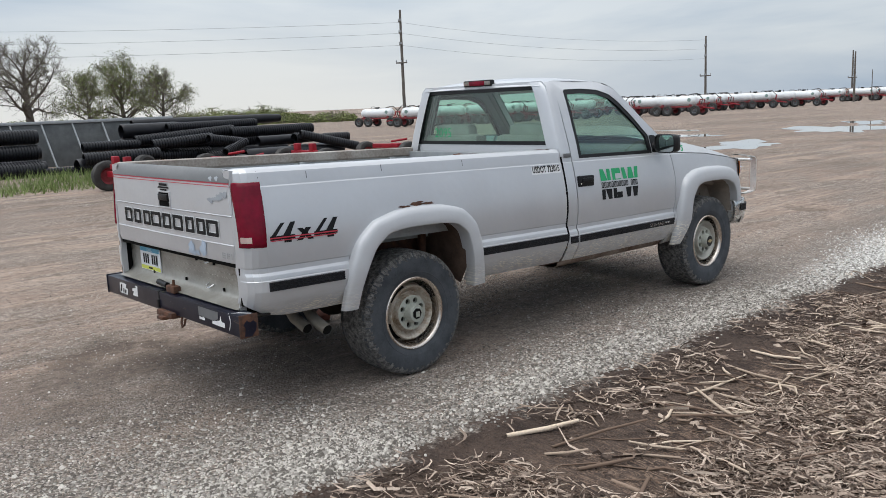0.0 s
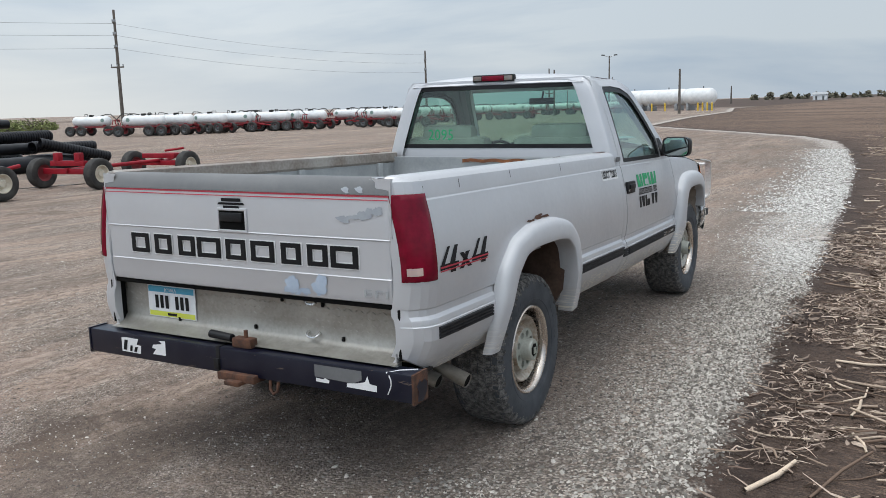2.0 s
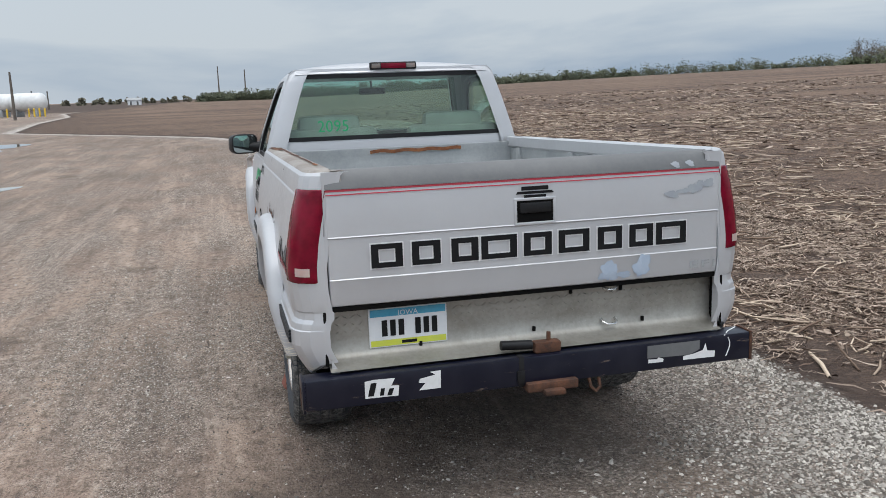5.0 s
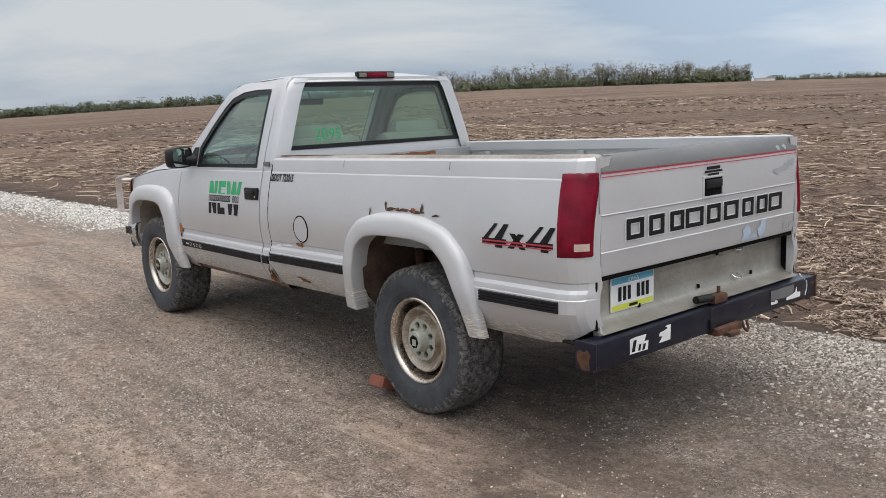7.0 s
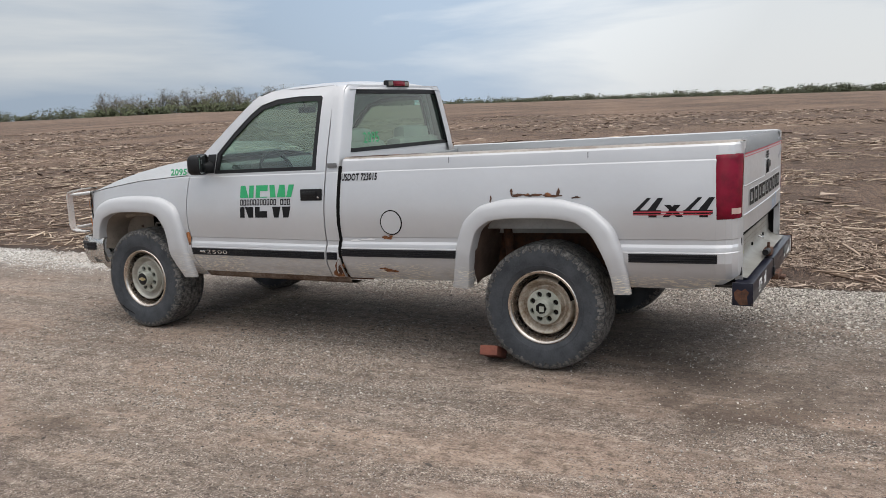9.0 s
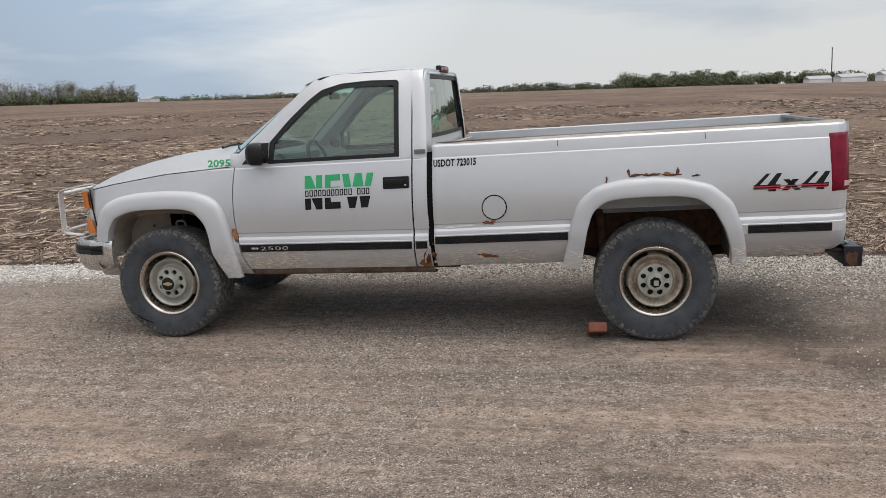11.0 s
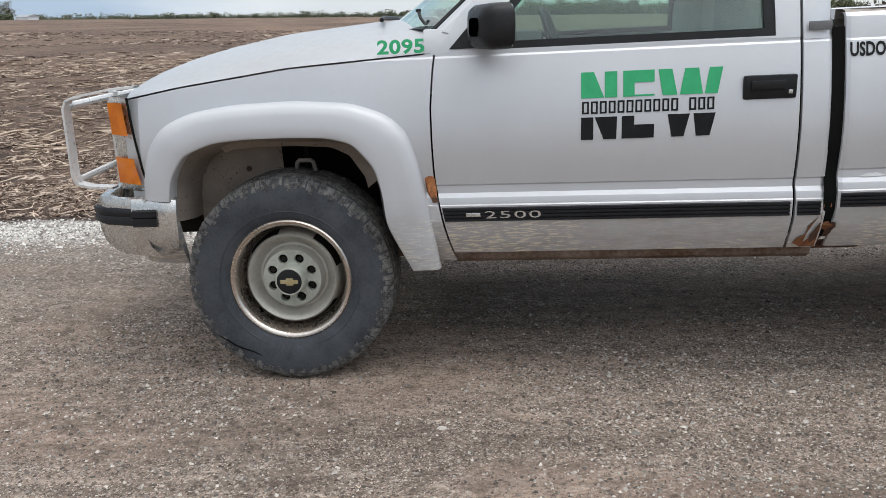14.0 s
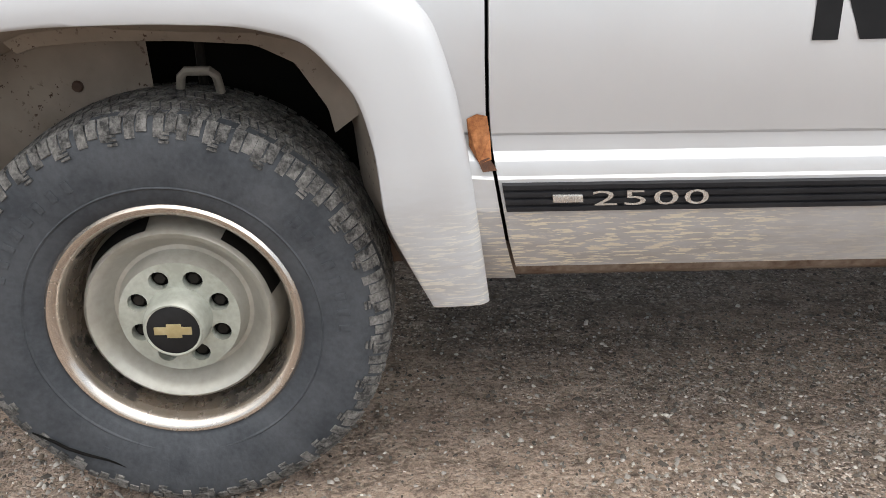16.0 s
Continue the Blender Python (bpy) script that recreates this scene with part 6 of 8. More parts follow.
part("fuel_tank", body(box(-0.62, 0.95, 0.62, 0.30, 0.75, 0.22, 0.04)), UNDER, truck)
for y in (-1.0, -0.55, 0.5, 1.0, 1.3):
    part("bed_crossmember", body(box(0, y, 0.83, 1.5, 0.06, 0.05, 0.006)), UNDER, truck)
part("spare_wheel", moved(lathe([(-0.11, 0.20), (-0.125, 0.27), (-0.12, 0.34), (-0.09, 0.375), (0.09, 0.375), (0.12, 0.34), (0.125, 0.27), (0.11, 0.20)], 40, "Z"), pose(0, -0.60, 0.58)), RUBBER, truck, "dusty spare wheel slung under the bed")
for dx, dy in ((0.0, 0.0), (0.115, 0.06)):
    part("exhaust_pipe", tube([(0.42 + dx, 0.2, 0.55), (0.46 + dx, -0.35 + dy, 0.56), (0.49 + dx, -0.62 + dy, 0.54), (0.53 + dx, -0.68 + dy, 0.50), (0.60 + dx, -0.685 + dy, 0.45), (0.74 + dx, -0.685 + dy, 0.405)], 0.034, 14, False), EXHAUST, truck, "dusty twin exhaust tail pipe")
    part("exhaust_bore", tube([(0.70 + dx, -0.685 + dy, 0.417), (0.735 + dx, -0.685 + dy, 0.407)], 0.030, 14), DARK, truck)
for s_ in (-1, 1):
    part("shock_absorber", tube([(s_ * 0.60, 0.30, 0.40), (s_ * 0.56, 0.36, 0.86)], 0.03, 10), RUST_DARK, truck)
part("brake_bracket", body(tube([(-0.725, 3.256, 0.850), (-0.735, 3.260, 0.882), (-0.74, 3.270, 0.892), (-0.74, 3.312, 0.892), (-0.735, 3.322, 0.882), (-0.725, 3.328, 0.850)], 0.0085, 8)), EXHAUST, truck, "dusty steel hook above the tyre")
part("brake_hose", body(tube([(-0.66, 3.30, 0.84), (-0.67, 3.30, 0.93), (-0.64, 3.31, 1.00)], 0.009, 8)), UNDER, truck)
part("undertray", body(box(0, 3.45, 0.62, 1.0, 0.9, 0.10, 0.02)), UNDER, truck)
# black boxes added behind the panels, so their gaps look shaded
part("gap_shade_backing", body(join(box(-0.835, 2.10, 0.885, 0.03, 1.40, 0.53), box(0.835, 2.10, 0.885, 0.03, 1.40, 0.53), box(0, 1.428, 0.93, 1.62, 0.008, 0.72))), DARK, truck)

# ---- cab interior ----
part("cab_floor", body(box(0, 2.1, 0.70, 1.60, 1.35, 0.05)), TRIM_IN, truck)
for x in (-0.43, 0.43):
    part("seat_back", body(join(box(x, 1.60, 1.17, 0.66, 0.15, 0.56, 0.06), box(x, 1.62, 1.46, 0.42, 0.12, 0.15, 0.055))), SEAT, truck, "tan-grey cloth seat back")
    part("seat_cushion", body(box(x, 1.86, 0.95, 0.66, 0.50, 0.18, 0.06)), SEAT, truck)
part("headliner", body(sheet([[(x, y, 1.795 + 0.03 * (1 - (x / 0.6) ** 2)) for x in np.linspace(-0.62, 0.62, 7)] for y in (1.53, 1.75, 2.0, 2.14)])), SEAT, truck)
part("dashboard", body(sheet([[(x, y, z) for x in np.linspace(-0.78, 0.78, 12)] for y, z in ((2.50, 0.90), (2.46, 1.10), (2.47, 1.24), (2.52, 1.285), (2.70, 1.300), (2.80, 1.33))])), TRIM_IN, truck, "grey dashboard")
part("instrument_hood", body(box(-0.40, 2.50, 1.29, 0.46, 0.20, 0.07, 0.03)), TRIM_IN, truck)
whl = [(-0.40 + 0.19 * math.cos(a), 2.33 + 0.06 * math.sin(a), 1.22 + 0.175 * math.sin(a)) for a in np.linspace(0, 2 * math.pi, 33)]
part("steering_wheel", body(join(tube(whl, 0.014, 8, False), tube([(-0.58, 2.33, 1.22), (-0.40, 2.36, 1.20), (-0.22, 2.33, 1.22)], 0.016, 8), tube([(-0.40, 2.36, 1.20), (-0.40, 2.55, 1.10)], 0.03, 8))), BLACK, truck, "black steering wheel")
part("inside_mirror", body(join(box(0.0, 2.32, 1.705, 0.20, 0.03, 0.050, 0.012), tube([(0, 2.33, 1.72), (0, 2.36, 1.78)], 0.008, 6))), BLACK, truck, "black interior mirror")
for s_ in (-1, 1):
    part("door_trim", body(box(s_ * 0.80, 2.1, 1.0, 0.04, 1.10, 0.50, 0.02)), TRIM_IN, truck)
    part("belt_pillar_trim", body(sheet([[(s_ * (house_x(z) - 0.035), y, z) for y in (1.50, 1.60)] for z in (1.25, 1.5, 1.8)])), TRIM_IN, truck)
# fleet number brushed on the inside of the rear glass
pts, fs, wdt = text_shape("2095", 0.075, 1.05)
part("window_number", ([S(-0.52 + p[0] * 0.20 / wdt, back_y(0.3, 1.47 + p[1]) + 0.004, 1.428 + p[1]) for p in pts], fs), DECAL_GREEN, cab_back, "green fleet number on the glass", smooth=False)

# ---- decals and rust on the sides ----


def on_side(polys, s, lift=0.0025, fine=0.05):
    """Flat shapes in (y, body height) laid on the body's side s."""
    bm = bmesh.new()
    for poly in polys:
        bm.faces.new([bm.verts.new((y, z, 0)) for y, z in poly])
    out = [(s * (side_x(v.co.y, v.co.x) + lift), v.co.x, v.co.y) for v in bm.verts], [tuple(v.index for v in f.verts) for f in (bm.verts.index_update() or bm.faces)]
    bm.free()
    return body(out)


def side_text(word, y0, z0, h, width, s, mat, parent, name, label, lean=0.0):
    """Letters on the side; y0 is where the word begins, as read."""
    p_, f_, w_ = text_shape(word, h, 1.05, 0.034)
    vs = []
    for u, v in p_:
        y = y0 + (u * width / w_ + lean * v) * (1 if s > 0 else -1)
        z = z0 + v
        vs.append(S(s * (side_x(z, y) + 0.0028), y, z))
    return part(name, (vs, f_), mat, parent, label, smooth=False)


def emblem(s, door):
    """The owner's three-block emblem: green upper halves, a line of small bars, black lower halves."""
    d = 1 if s > 0 else -1
    y0 = 1.835 if s > 0 else 2.285

    def q(*uv):
        return [(y0 + d * u, z) for u, z in uv]
    zt, zm1, zm2, zb = 1.178, 1.092, 1.028, 0.952
    green = [q((0, zm1), (0, zt), (0.0435, zt), (0.078, zm1)), q((0.080, zm1), (0.080, zt), (0.122, zt), (0.122, zm1)),
             q((0.142, zm1), (0.142, zt), (0.180, zt), (0.180, zm1)), q((0.180, zt - 0.040), (0.180, zt), (0.247, zt), (0.247, zt - 0.040)), q((0.180, zm1), (0.180, zm1 + 0.006), (0.247, zm1 + 0.006), (0.247, zm1)),
             q((0.274, zm1), (0.260, zt), (0.306, zt), (0.323, zm1)), q((0.331, zm1), (0.349, zt), (0.395, zt), (0.408, zm1)), q((0.414, zm1), (0.430, zt), (0.475, zt), (0.457, zm1))]
    black = [q((0, zb), (0, zm2), (0.042, zm2), (0.042, zb)), q((0.046, zm2), (0.122, zm2), (0.120, zb), (0.077, zb)), q((0.138, zb), (0.138, zm2), (0.180, zm2), (0.180, zb)), q((0.180, zb), (0.180, zb + 0.046), (0.247, zb + 0.046), (0.247, zb)),
             q((0.306, zb), (0.292, zm2), (0.366, zm2), (0.347, zb)), q((0.388, zb), (0.378, zm2), (0.452, zm2), (0.434, zb))]
    bars = []
    for k in range(15):
        if k == 11:
            continue
        ua = 0.003 + k * 0.0300
        ub, za, zc = ua + 0.0235, zm2 + 0.011, zm1 - 0.011
        bars.append([q((ua, za), (ua, zc), (ua + 0.0065, zc), (ua + 0.0065, za)), q((ub - 0.0065, za), (ub - 0.0065, zc), (ub, zc), (ub, za)),
                     q((ua + 0.0065, za), (ua + 0.0065, za + 0.006), (ub - 0.0065, za + 0.006), (ub - 0.0065, za)), q((ua + 0.0065, zc - 0.006), (ua + 0.0065, zc), (ub - 0.0065, zc), (ub - 0.0065, zc - 0.006))])
    for shape in green:
        part("emblem_top", on_side([shape], s), DECAL_GREEN, door, "green upper half of a block emblem", smooth=False)
    for shape in black:
        part("emblem_foot", on_side([shape], s), DECAL_BLACK, door, "black lower half of a block emblem", smooth=False)
    for shape in bars:
        part("emblem_bar", on_side(shape, s), DECAL_BLACK, door, "small dark block of the emblem's middle line", smooth=False)


emblem(-1, door_l)
emblem(1, door_r)


def four_by_four(s, bed):
    d = 1 if s > 0 else -1
    y0 = -1.005 if s > 0 else -0.575

    def q(*uv):
        return [(y0 + d * u, z) for u, z in uv]
    z0, z1 = 0.945, 1.052
    dark = []
    for b in (0.0, 0.275):
        dark += [q((b + 0.0, z0 + 0.032), (b + 0.075, z1), (b + 0.098, z1), (b + 0.035, z0 + 0.038)), q((b + 0.0, z0 + 0.018), (b + 0.0, z0 + 0.040), (b + 0.155, z0 + 0.040), (b + 0.155, z0 + 0.018)),
                 q((b + 0.085, z0), (b + 0.085, z0 + 0.018), (b + 0.130, z0 + 0.018), (b + 0.130, z0)), q((b + 0.080, z0 + 0.040), (b + 0.135, z1), (b + 0.165, z1), (b + 0.125, z0 + 0.040))]
    dark += [q((0.162, z0 + 0.002), (0.225, z0 + 0.068), (0.262, z0 + 0.068), (0.200, z0 + 0.002)), q((0.170, z0 + 0.068), (0.205, z0 + 0.068), (0.275, z0 + 0.002), (0.238, z0 + 0.002))]
    red = [q((0.0, z0 + 0.026), (0.0, z0 + 0.033), (0.430, z0 + 0.033), (0.430, z0 + 0.026)), q((0.0, z0 + 0.012), (0.0, z0 + 0.017), (0.42, z0 + 0.017), (0.42, z0 + 0.012))]
    for i in range(2):
        part("drive_decal", on_side(dark[4 * i:4 * i + 4], s), DECAL_BLACK, bed, "black figure of the 4x4 decal", smooth=False)
    part("drive_decal", on_side(dark[8:], s), DECAL_BLACK, bed, "black cross of the 4x4 decal", smooth=False)
    for shape in red:
        part("decal_stripe", on_side([shape], s, 0.004), DECAL_RED, bed, "thin red decal stripe", smooth=False)


four_by_four(-1, bed_l)
four_by_four(1, bed_r)
for s_, bed, y0 in ((-1, bed_l, 1.403), (1, bed_r, 1.090)):
    d = 1 if s_ > 0 else -1
    if s_ > 0:
        part("number_backing", on_side([[(y0 - d * 0.008, 1.183), (y0 + d * 0.290, 1.183), (y0 + d * 0.290, 1.250), (y0 - d * 0.008, 1.250)]], s_, 0.0018), DECAL_WHITE, bed, "white number backing", smooth=False)
    side_text("USDOT 723015", y0, 1.192, 0.048, 0.280, s_, DECAL_BLACK, bed, "registration_text", "black registration lettering")
side_text("2095", 2.985, 1.266, 0.050, 0.165, -1, DECAL_GREEN, fender_l, "fleet_number", "green fleet number")
side_text("2095", 2.815, 1.266, 0.050, 0.180, 1, DECAL_GREEN, fender_r, "fleet_number", "green fleet number")
for s_, dr in ((-1, door_l), (1, door_r)):
    d = 1 if s_ > 0 else -1
    p_, f_, w_ = text_shape("2500", 0.026, 1.1)
    yb0 = 2.418 + 0.205 if s_ < 0 else 2.418
    part("model_badge", cab(([S(s_ * (side_x(0.716, 2.5) + 0.0125), yb0 + d * u * 0.20 / w_, 0.703 + v) for u, v in p_], f_)), CHROME, dr, "raised bright model number", smooth=False)
    part("maker_badge", cab(body(box(s_ * (side_x(0.716, 2.68) + 0.010), 2.665, 0.716, 0.006, 0.052, 0.014, 0.002))), CHROME, dr)


def side_blob(specs, s, mat, parent, name, label, lift=0.0035):
    for i, (cy, cz, ry, rz) in enumerate(specs):
        p_, f_ = fan(blob(cy, cz, ry, rz, 5 + 3 * i + int(cy * 50), 22, 0.45), cy, cz)
        part(name, ([S(s * (side_x(z, y) + lift), y, z) for y, z in p_], f_), mat, parent, label, smooth=False)



side_blob(((-0.09, 1.073, 0.05, 0.009), (0.02, 1.078, 0.05, 0.008), (0.12, 1.080, 0.04, 0.009), (0.165, 1.098, 0.009, 0.020), (-0.13, 1.092, 0.010, 0.022), (0.30, 1.060, 0.006, 0.02), (-0.24, 1.062, 0.025, 0.006)), -1, RUST_DARK, bed_l, "rust_patch", "rust eating through above the wheel arch")
side_blob(((-0.07, 1.082, 0.018, 0.010), (0.06, 1.083, 0.014, 0.006)), -1, RUST, bed_l, "rust_patch", "orange flaking rust", 0.005)
side_blob(((0.02, 1.076, 0.06, 0.011), (0.10, 1.072, 0.05, 0.008), (-0.08, 1.066, 0.04, 0.007)), 1, RUST_DARK, bed_r, "rust_patch", "rust above the wheel arch")
side_blob(((1.055, 0.818, 0.035, 0.012), (1.02, 0.828, 0.014, 0.008)), -1, RUST, bed_l, "rust_patch", "rust bloom below the fuel cap")
side_blob(((1.05, 0.595, 0.05, 0.012), (1.10, 0.61, 0.03, 0.006)), -1, RUST, bed_l, "rust_patch", "scraped rusty dent")
side_blob(((1.20, 0.805, 0.05, 0.006), (1.30, 0.798, 0.03, 0.008)), -1, DECAL_WHITE, bed_l, "paint_chip", "chipped paint")
side_blob(((1.475, 0.575, 0.045, 0.03), (1.455, 0.62, 0.03, 0.04), (1.44, 0.68, 0.012, 0.03), (1.50, 0.55, 0.04, 0.012)), -1, RUST, corner_l, "rust_patch", "rusted-through cab corner")
part("rust_patch", cab(on_side([[(1.448, 0.563), (1.500, 0.562), (1.532, 0.580), (1.516, 0.604), (1.496, 0.616), (1.492, 0.650), (1.470, 0.676), (1.452, 0.700), (1.448, 0.640)]], -1, 0.004)), RUST, corner_l, "rusted-through cab corner", smooth=False)
part("rust_patch", cab(on_side([[(1.450, 0.600), (1.470, 0.575), (1.480, 0.610), (1.466, 0.640), (1.456, 0.662)]], -1, 0.006)), RUST_DARK, corner_l, "rust hole", smooth=False)
side_blob(((1.43, 0.60, 0.02, 0.04),), -1, RUST_DARK, corner_l, "rust_patch", "rust hole", 0.006)
side_blob(((1.46, 0.585, 0.04, 0.03), (1.45, 0.64, 0.02, 0.03)), 1, RUST, corner_r, "rust_patch", "rusted cab corner")
part("rust_patch", on_side([[(2.786, 0.770), (2.806, 0.764), (2.822, 0.790), (2.828, 0.838), (2.812, 0.846), (2.795, 0.842), (2.788, 0.806)]], -1, 0.003), RUST_ORANGE, fender_l, "orange rust at the fender edge", smooth=False)
part("rust_patch", on_side([[(2.776, 0.752), (2.800, 0.750), (2.808, 0.768), (2.790, 0.774)]], -1, 0.003), RUST_DARK, fender_l, "dark rust at the fender edge", smooth=False)
part("rust_patch", body(sheet([[(x, 1.366 - 0.002, z + 0.004 * math.sin(37 * x)) for x in np.linspace(-0.20, 0.42, 20)] for z in (1.278, 1.300)])), RUST, truck, "rust streak on the headboard")
# fuel cap: a round dish with a dark rim
fcx = [(1.010 + 0.078 * math.cos(a), 0.918 + 0.078 * math.sin(a)) for a in np.linspace(0, 2 * math.pi, 33)]
part("fuel_cap_rim", body(tube([(-(side_x(z, y) + 0.001), y, z) for y, z in fcx], 0.0042, 6, False)), DARK, bed_l, "dark ring of the round fuel cap")
part("fuel_cap", body(([(-(side_x(z, y) + 0.003), y, z) for y, z in [(1.010, 0.918)] + fcx[:-1]], [(0, 1 + i, 1 + (i + 1) % 32) for i in range(32)])), FLARE, bed_l, "round white fuel cap")

# a brick chocks the rear wheel
brick = part("brick", box(0, 0, 0, 0.115, 0.205, 0.062, 0.004), BRICK_RED, None)
brick.matrix_world = pose(-0.80, 0.372, 0.040, 22, 0, 96) @ pose(0, 0, 0.02)
tagged(brick, "worn red brick chocked against a rear tyre", "brick")


def rail_patch(s, specs, mat, label):
    """Worn or rusted patches lying on a bed rail's flat top: (y, half length, x from, x to)."""
    for i, (cy, ry, x0, x1) in enumerate(specs):
        cx = (x0 + x1) / 2
        p_, f_ = fan(blob(cy, cx, ry, (x1 - x0) / 2, 31 + 7 * i, 26, 0.5), cy, cx)
        part("rust_patch", ([S(s * v, u, 1.3485) for u, v in p_], f_ if s > 0 else [tuple(reversed(g)) for g in f_]), mat, bed_l if s < 0 else bed_r, label, smooth=False)


rail_patch(-1, ((1.20, 0.16, 0.785, 0.850), (0.92, 0.14, 0.783, 0.815), (0.55, 0.22, 0.783, 0.802), (0.10, 0.20, 0.783, 0.804), (-0.45, 0.26, 0.783, 0.800)), RUST_DARK, "dark rust along the rail top")
rail_patch(-1, ((1.05, 0.09, 0.800, 0.840), (-0.80, 0.10, 0.785, 0.798)), RUST, "orange rust on the rail top")
rail_patch(1, ((1.28, 0.07, 0.785, 0.840), (0.62, 0.08, 0.785, 0.800)), RUST_DARK, "dark rust along the rail top")
for s_, bed, marks in ((1, bed_r, ((-1.02, 1.318), (-0.72, 1.300), (-0.20, 1.310), (0.45, 1.305))), (-1, bed_l, ((-0.3, 1.305), (0.6, 1.31)))):
    for y, z in marks:
        part("scratch", on_side([[(y, z - 0.025), (y + 0.004, z - 0.025), (y + 0.006, z + 0.012), (y + 0.002, z + 0.012)]], s_, 0.002), DARK, bed, "dark scratch at the rail edge", smooth=False)

# ---- the yard and the country round it ----
PIPE_BLACK = simple("black_corrugated_plastic", (0.005, 0.005, 0.007), (0.012, 0.012, 0.015), 0.42, 0, 3, 40, 0.08, spec=0.3)
TANK_WHITE = simple("chalky_white_tank_paint", (0.58, 0.59, 0.59), (0.74, 0.74, 0.73), 0.4, 0, 1.5, 20, 0.05)
PLACARD = simple("grey_green_placard", (0.16, 0.24, 0.21), (0.24, 0.32, 0.29), 0.5, 0, 5, 40, 0.05)
RED_PAINT = simple("red_implement_paint", (0.20, 0.004, 0.012), (0.31, 0.010, 0.020), 0.5, 0, 4, 40, 0.1, spec=0.3)
DARK_RED = simple("dusty_dark_red_paint", (0.13, 0.010, 0.014), (0.22, 0.022, 0.026), 0.6, 0, 2, 30, 0.1)
OLD_TYRE = simple("old_dusty_tyre", (0.020, 0.019, 0.018), (0.055, 0.051, 0.047), 0.9, 0, 6, 60, 0.3)
CREAM_RIM = simple("cream_wheel_paint", (0.48, 0.43, 0.34), (0.62, 0.57, 0.47), 0.5, 0, 9, 60, 0.15)
GALV = simple("galvanised_steel", (0.30, 0.31, 0.32), (0.44, 0.45, 0.45), 0.45, 0.5, 5, 60, 0.1)
GALV_DARK = simple("weathered_steel_sheet", (0.085, 0.09, 0.093), (0.14, 0.145, 0.145), 0.6, 0.2, 3, 40, 0.1)
POLE_WOOD = simple("grey_pole_wood", (0.085, 0.072, 0.062), (0.16, 0.14, 0.12), 0.9, 0, 3, 60, 0.3)
YELLOW = simple("yellow_bollard_paint", (0.62, 0.40, 0.03), (0.70, 0.48, 0.06), 0.5, 0, 5, 50, 0.1)
SHED_WHITE = simple("white_metal_siding", (0.62, 0.63, 0.64), (0.72, 0.73, 0.74), 0.5, 0, 0.4, 8, 0.05)
WIRE = simple("grey_wire", (0.22, 0.23, 0.24), (0.28, 0.29, 0.30), 0.6, 0.3, 3, 40, 0.0)
BARK = simple("grey_brown_bark", (0.06, 0.05, 0.042), (0.13, 0.11, 0.092), 0.95, 0, 2.5, 30, 0.5)


def leaf_mat(name, a, b):
    m, nt, bs = material(name)
    g = nt.nodes.new("ShaderNodeNewGeometry")
    nt.links.new(mixc(nt, g.outputs["Random Per Island"], a, b), bs.inputs["Base Color"])
    bs.inputs["Roughness"].default_value = 0.8
    bs.inputs["Specular IOR Level"].default_value = 0.2
    return m


LEAF_SPRING = leaf_mat("spring_leaves", (0.10, 0.125, 0.042), (0.26, 0.285, 0.12))
# distance haze is mixed into these far leaf colours
LEAF_MIX = leaf_mat("hazed_spring_woods", (0.085, 0.082, 0.060), (0.175, 0.160, 0.115))
LEAF_FAR = leaf_mat("hazed_scrub_leaves", (0.060, 0.075, 0.042), (0.130, 0.142, 0.078))
LEAF_DARK = leaf_mat("dark_hedge_leaves", (0.050, 0.062, 0.042), (0.115, 0.122, 0.074))
TWIG = leaf_mat("grey_twigs", (0.085, 0.072, 0.060), (0.19, 0.165, 0.14))
GRASS = leaf_mat("grass_blades", (0.085, 0.13, 0.035), (0.22, 0.26, 0.10))

# puddles
WATER, wnt, wb = material("puddle_water")
wb.inputs["Base Color"].default_value = (0.10, 0.085, 0.07, 1)
wb.inputs["Roughness"].default_value = 0.03
wb.inputs["Specular IOR Level"].default_value = 1.0
wb.inputs["Coat Weight"].default_value = 1.0
wb.inputs["Coat Roughness"].default_value = 0.02
bump(wnt, wb, noise_fac(wnt, world_pos(wnt), 7.0, 3.0), 0.04, 0.01)


def puddle(cx, cy, rx, ry, turn, seed):
    out = blob(0, 0, rx, ry, seed, 60, 0.55)
    c, s = math.cos(radians(turn)), math.sin(radians(turn))
    pts = [(cx + x * c - y * s, cy + x * s + y * c) for x, y in out]
    z = ground_height(cx, cy)
    z = max([z] + [ground_height(*p) for p in pts[::4]]) + 0.004
    ob = part("puddle", ([(cx, cy, z)] + [(x, y, z) for x, y in pts], [(0, 1 + i, 1 + (i + 1) % 60) for i in range(60)]), WATER, None, smooth=False)
    tagged(ob, "shallow rain puddle lying on the gravel lot", "puddle", "puddles on the lot", "structure")


puddle(-8.1, 10.7, 3.2, 1.35, 58, 3)
puddle(-7.2, 7.3, 0.9, 0.16, 80, 9)
puddle(-10.4, 15.8, 0.34, 0.26, 25, 8)
puddle(-14.9, 27.5, 1.5, 0.85, 38, 5)
puddle(-9.4, 22.3, 2.1, 1.1, 112, 4)
puddle(-11.0, 33.0, 3.6, 1.7, 115, 6)
puddle(-12.6, 39.6, 2.0, 1.0, 110, 14)
puddle(-18.4, 32.2, 1.2, 0.7, 20, 17)
puddle(-15.5, 9.2, 1.6, 0.10, 70, 12)

# black corrugated drain pipes, heaped


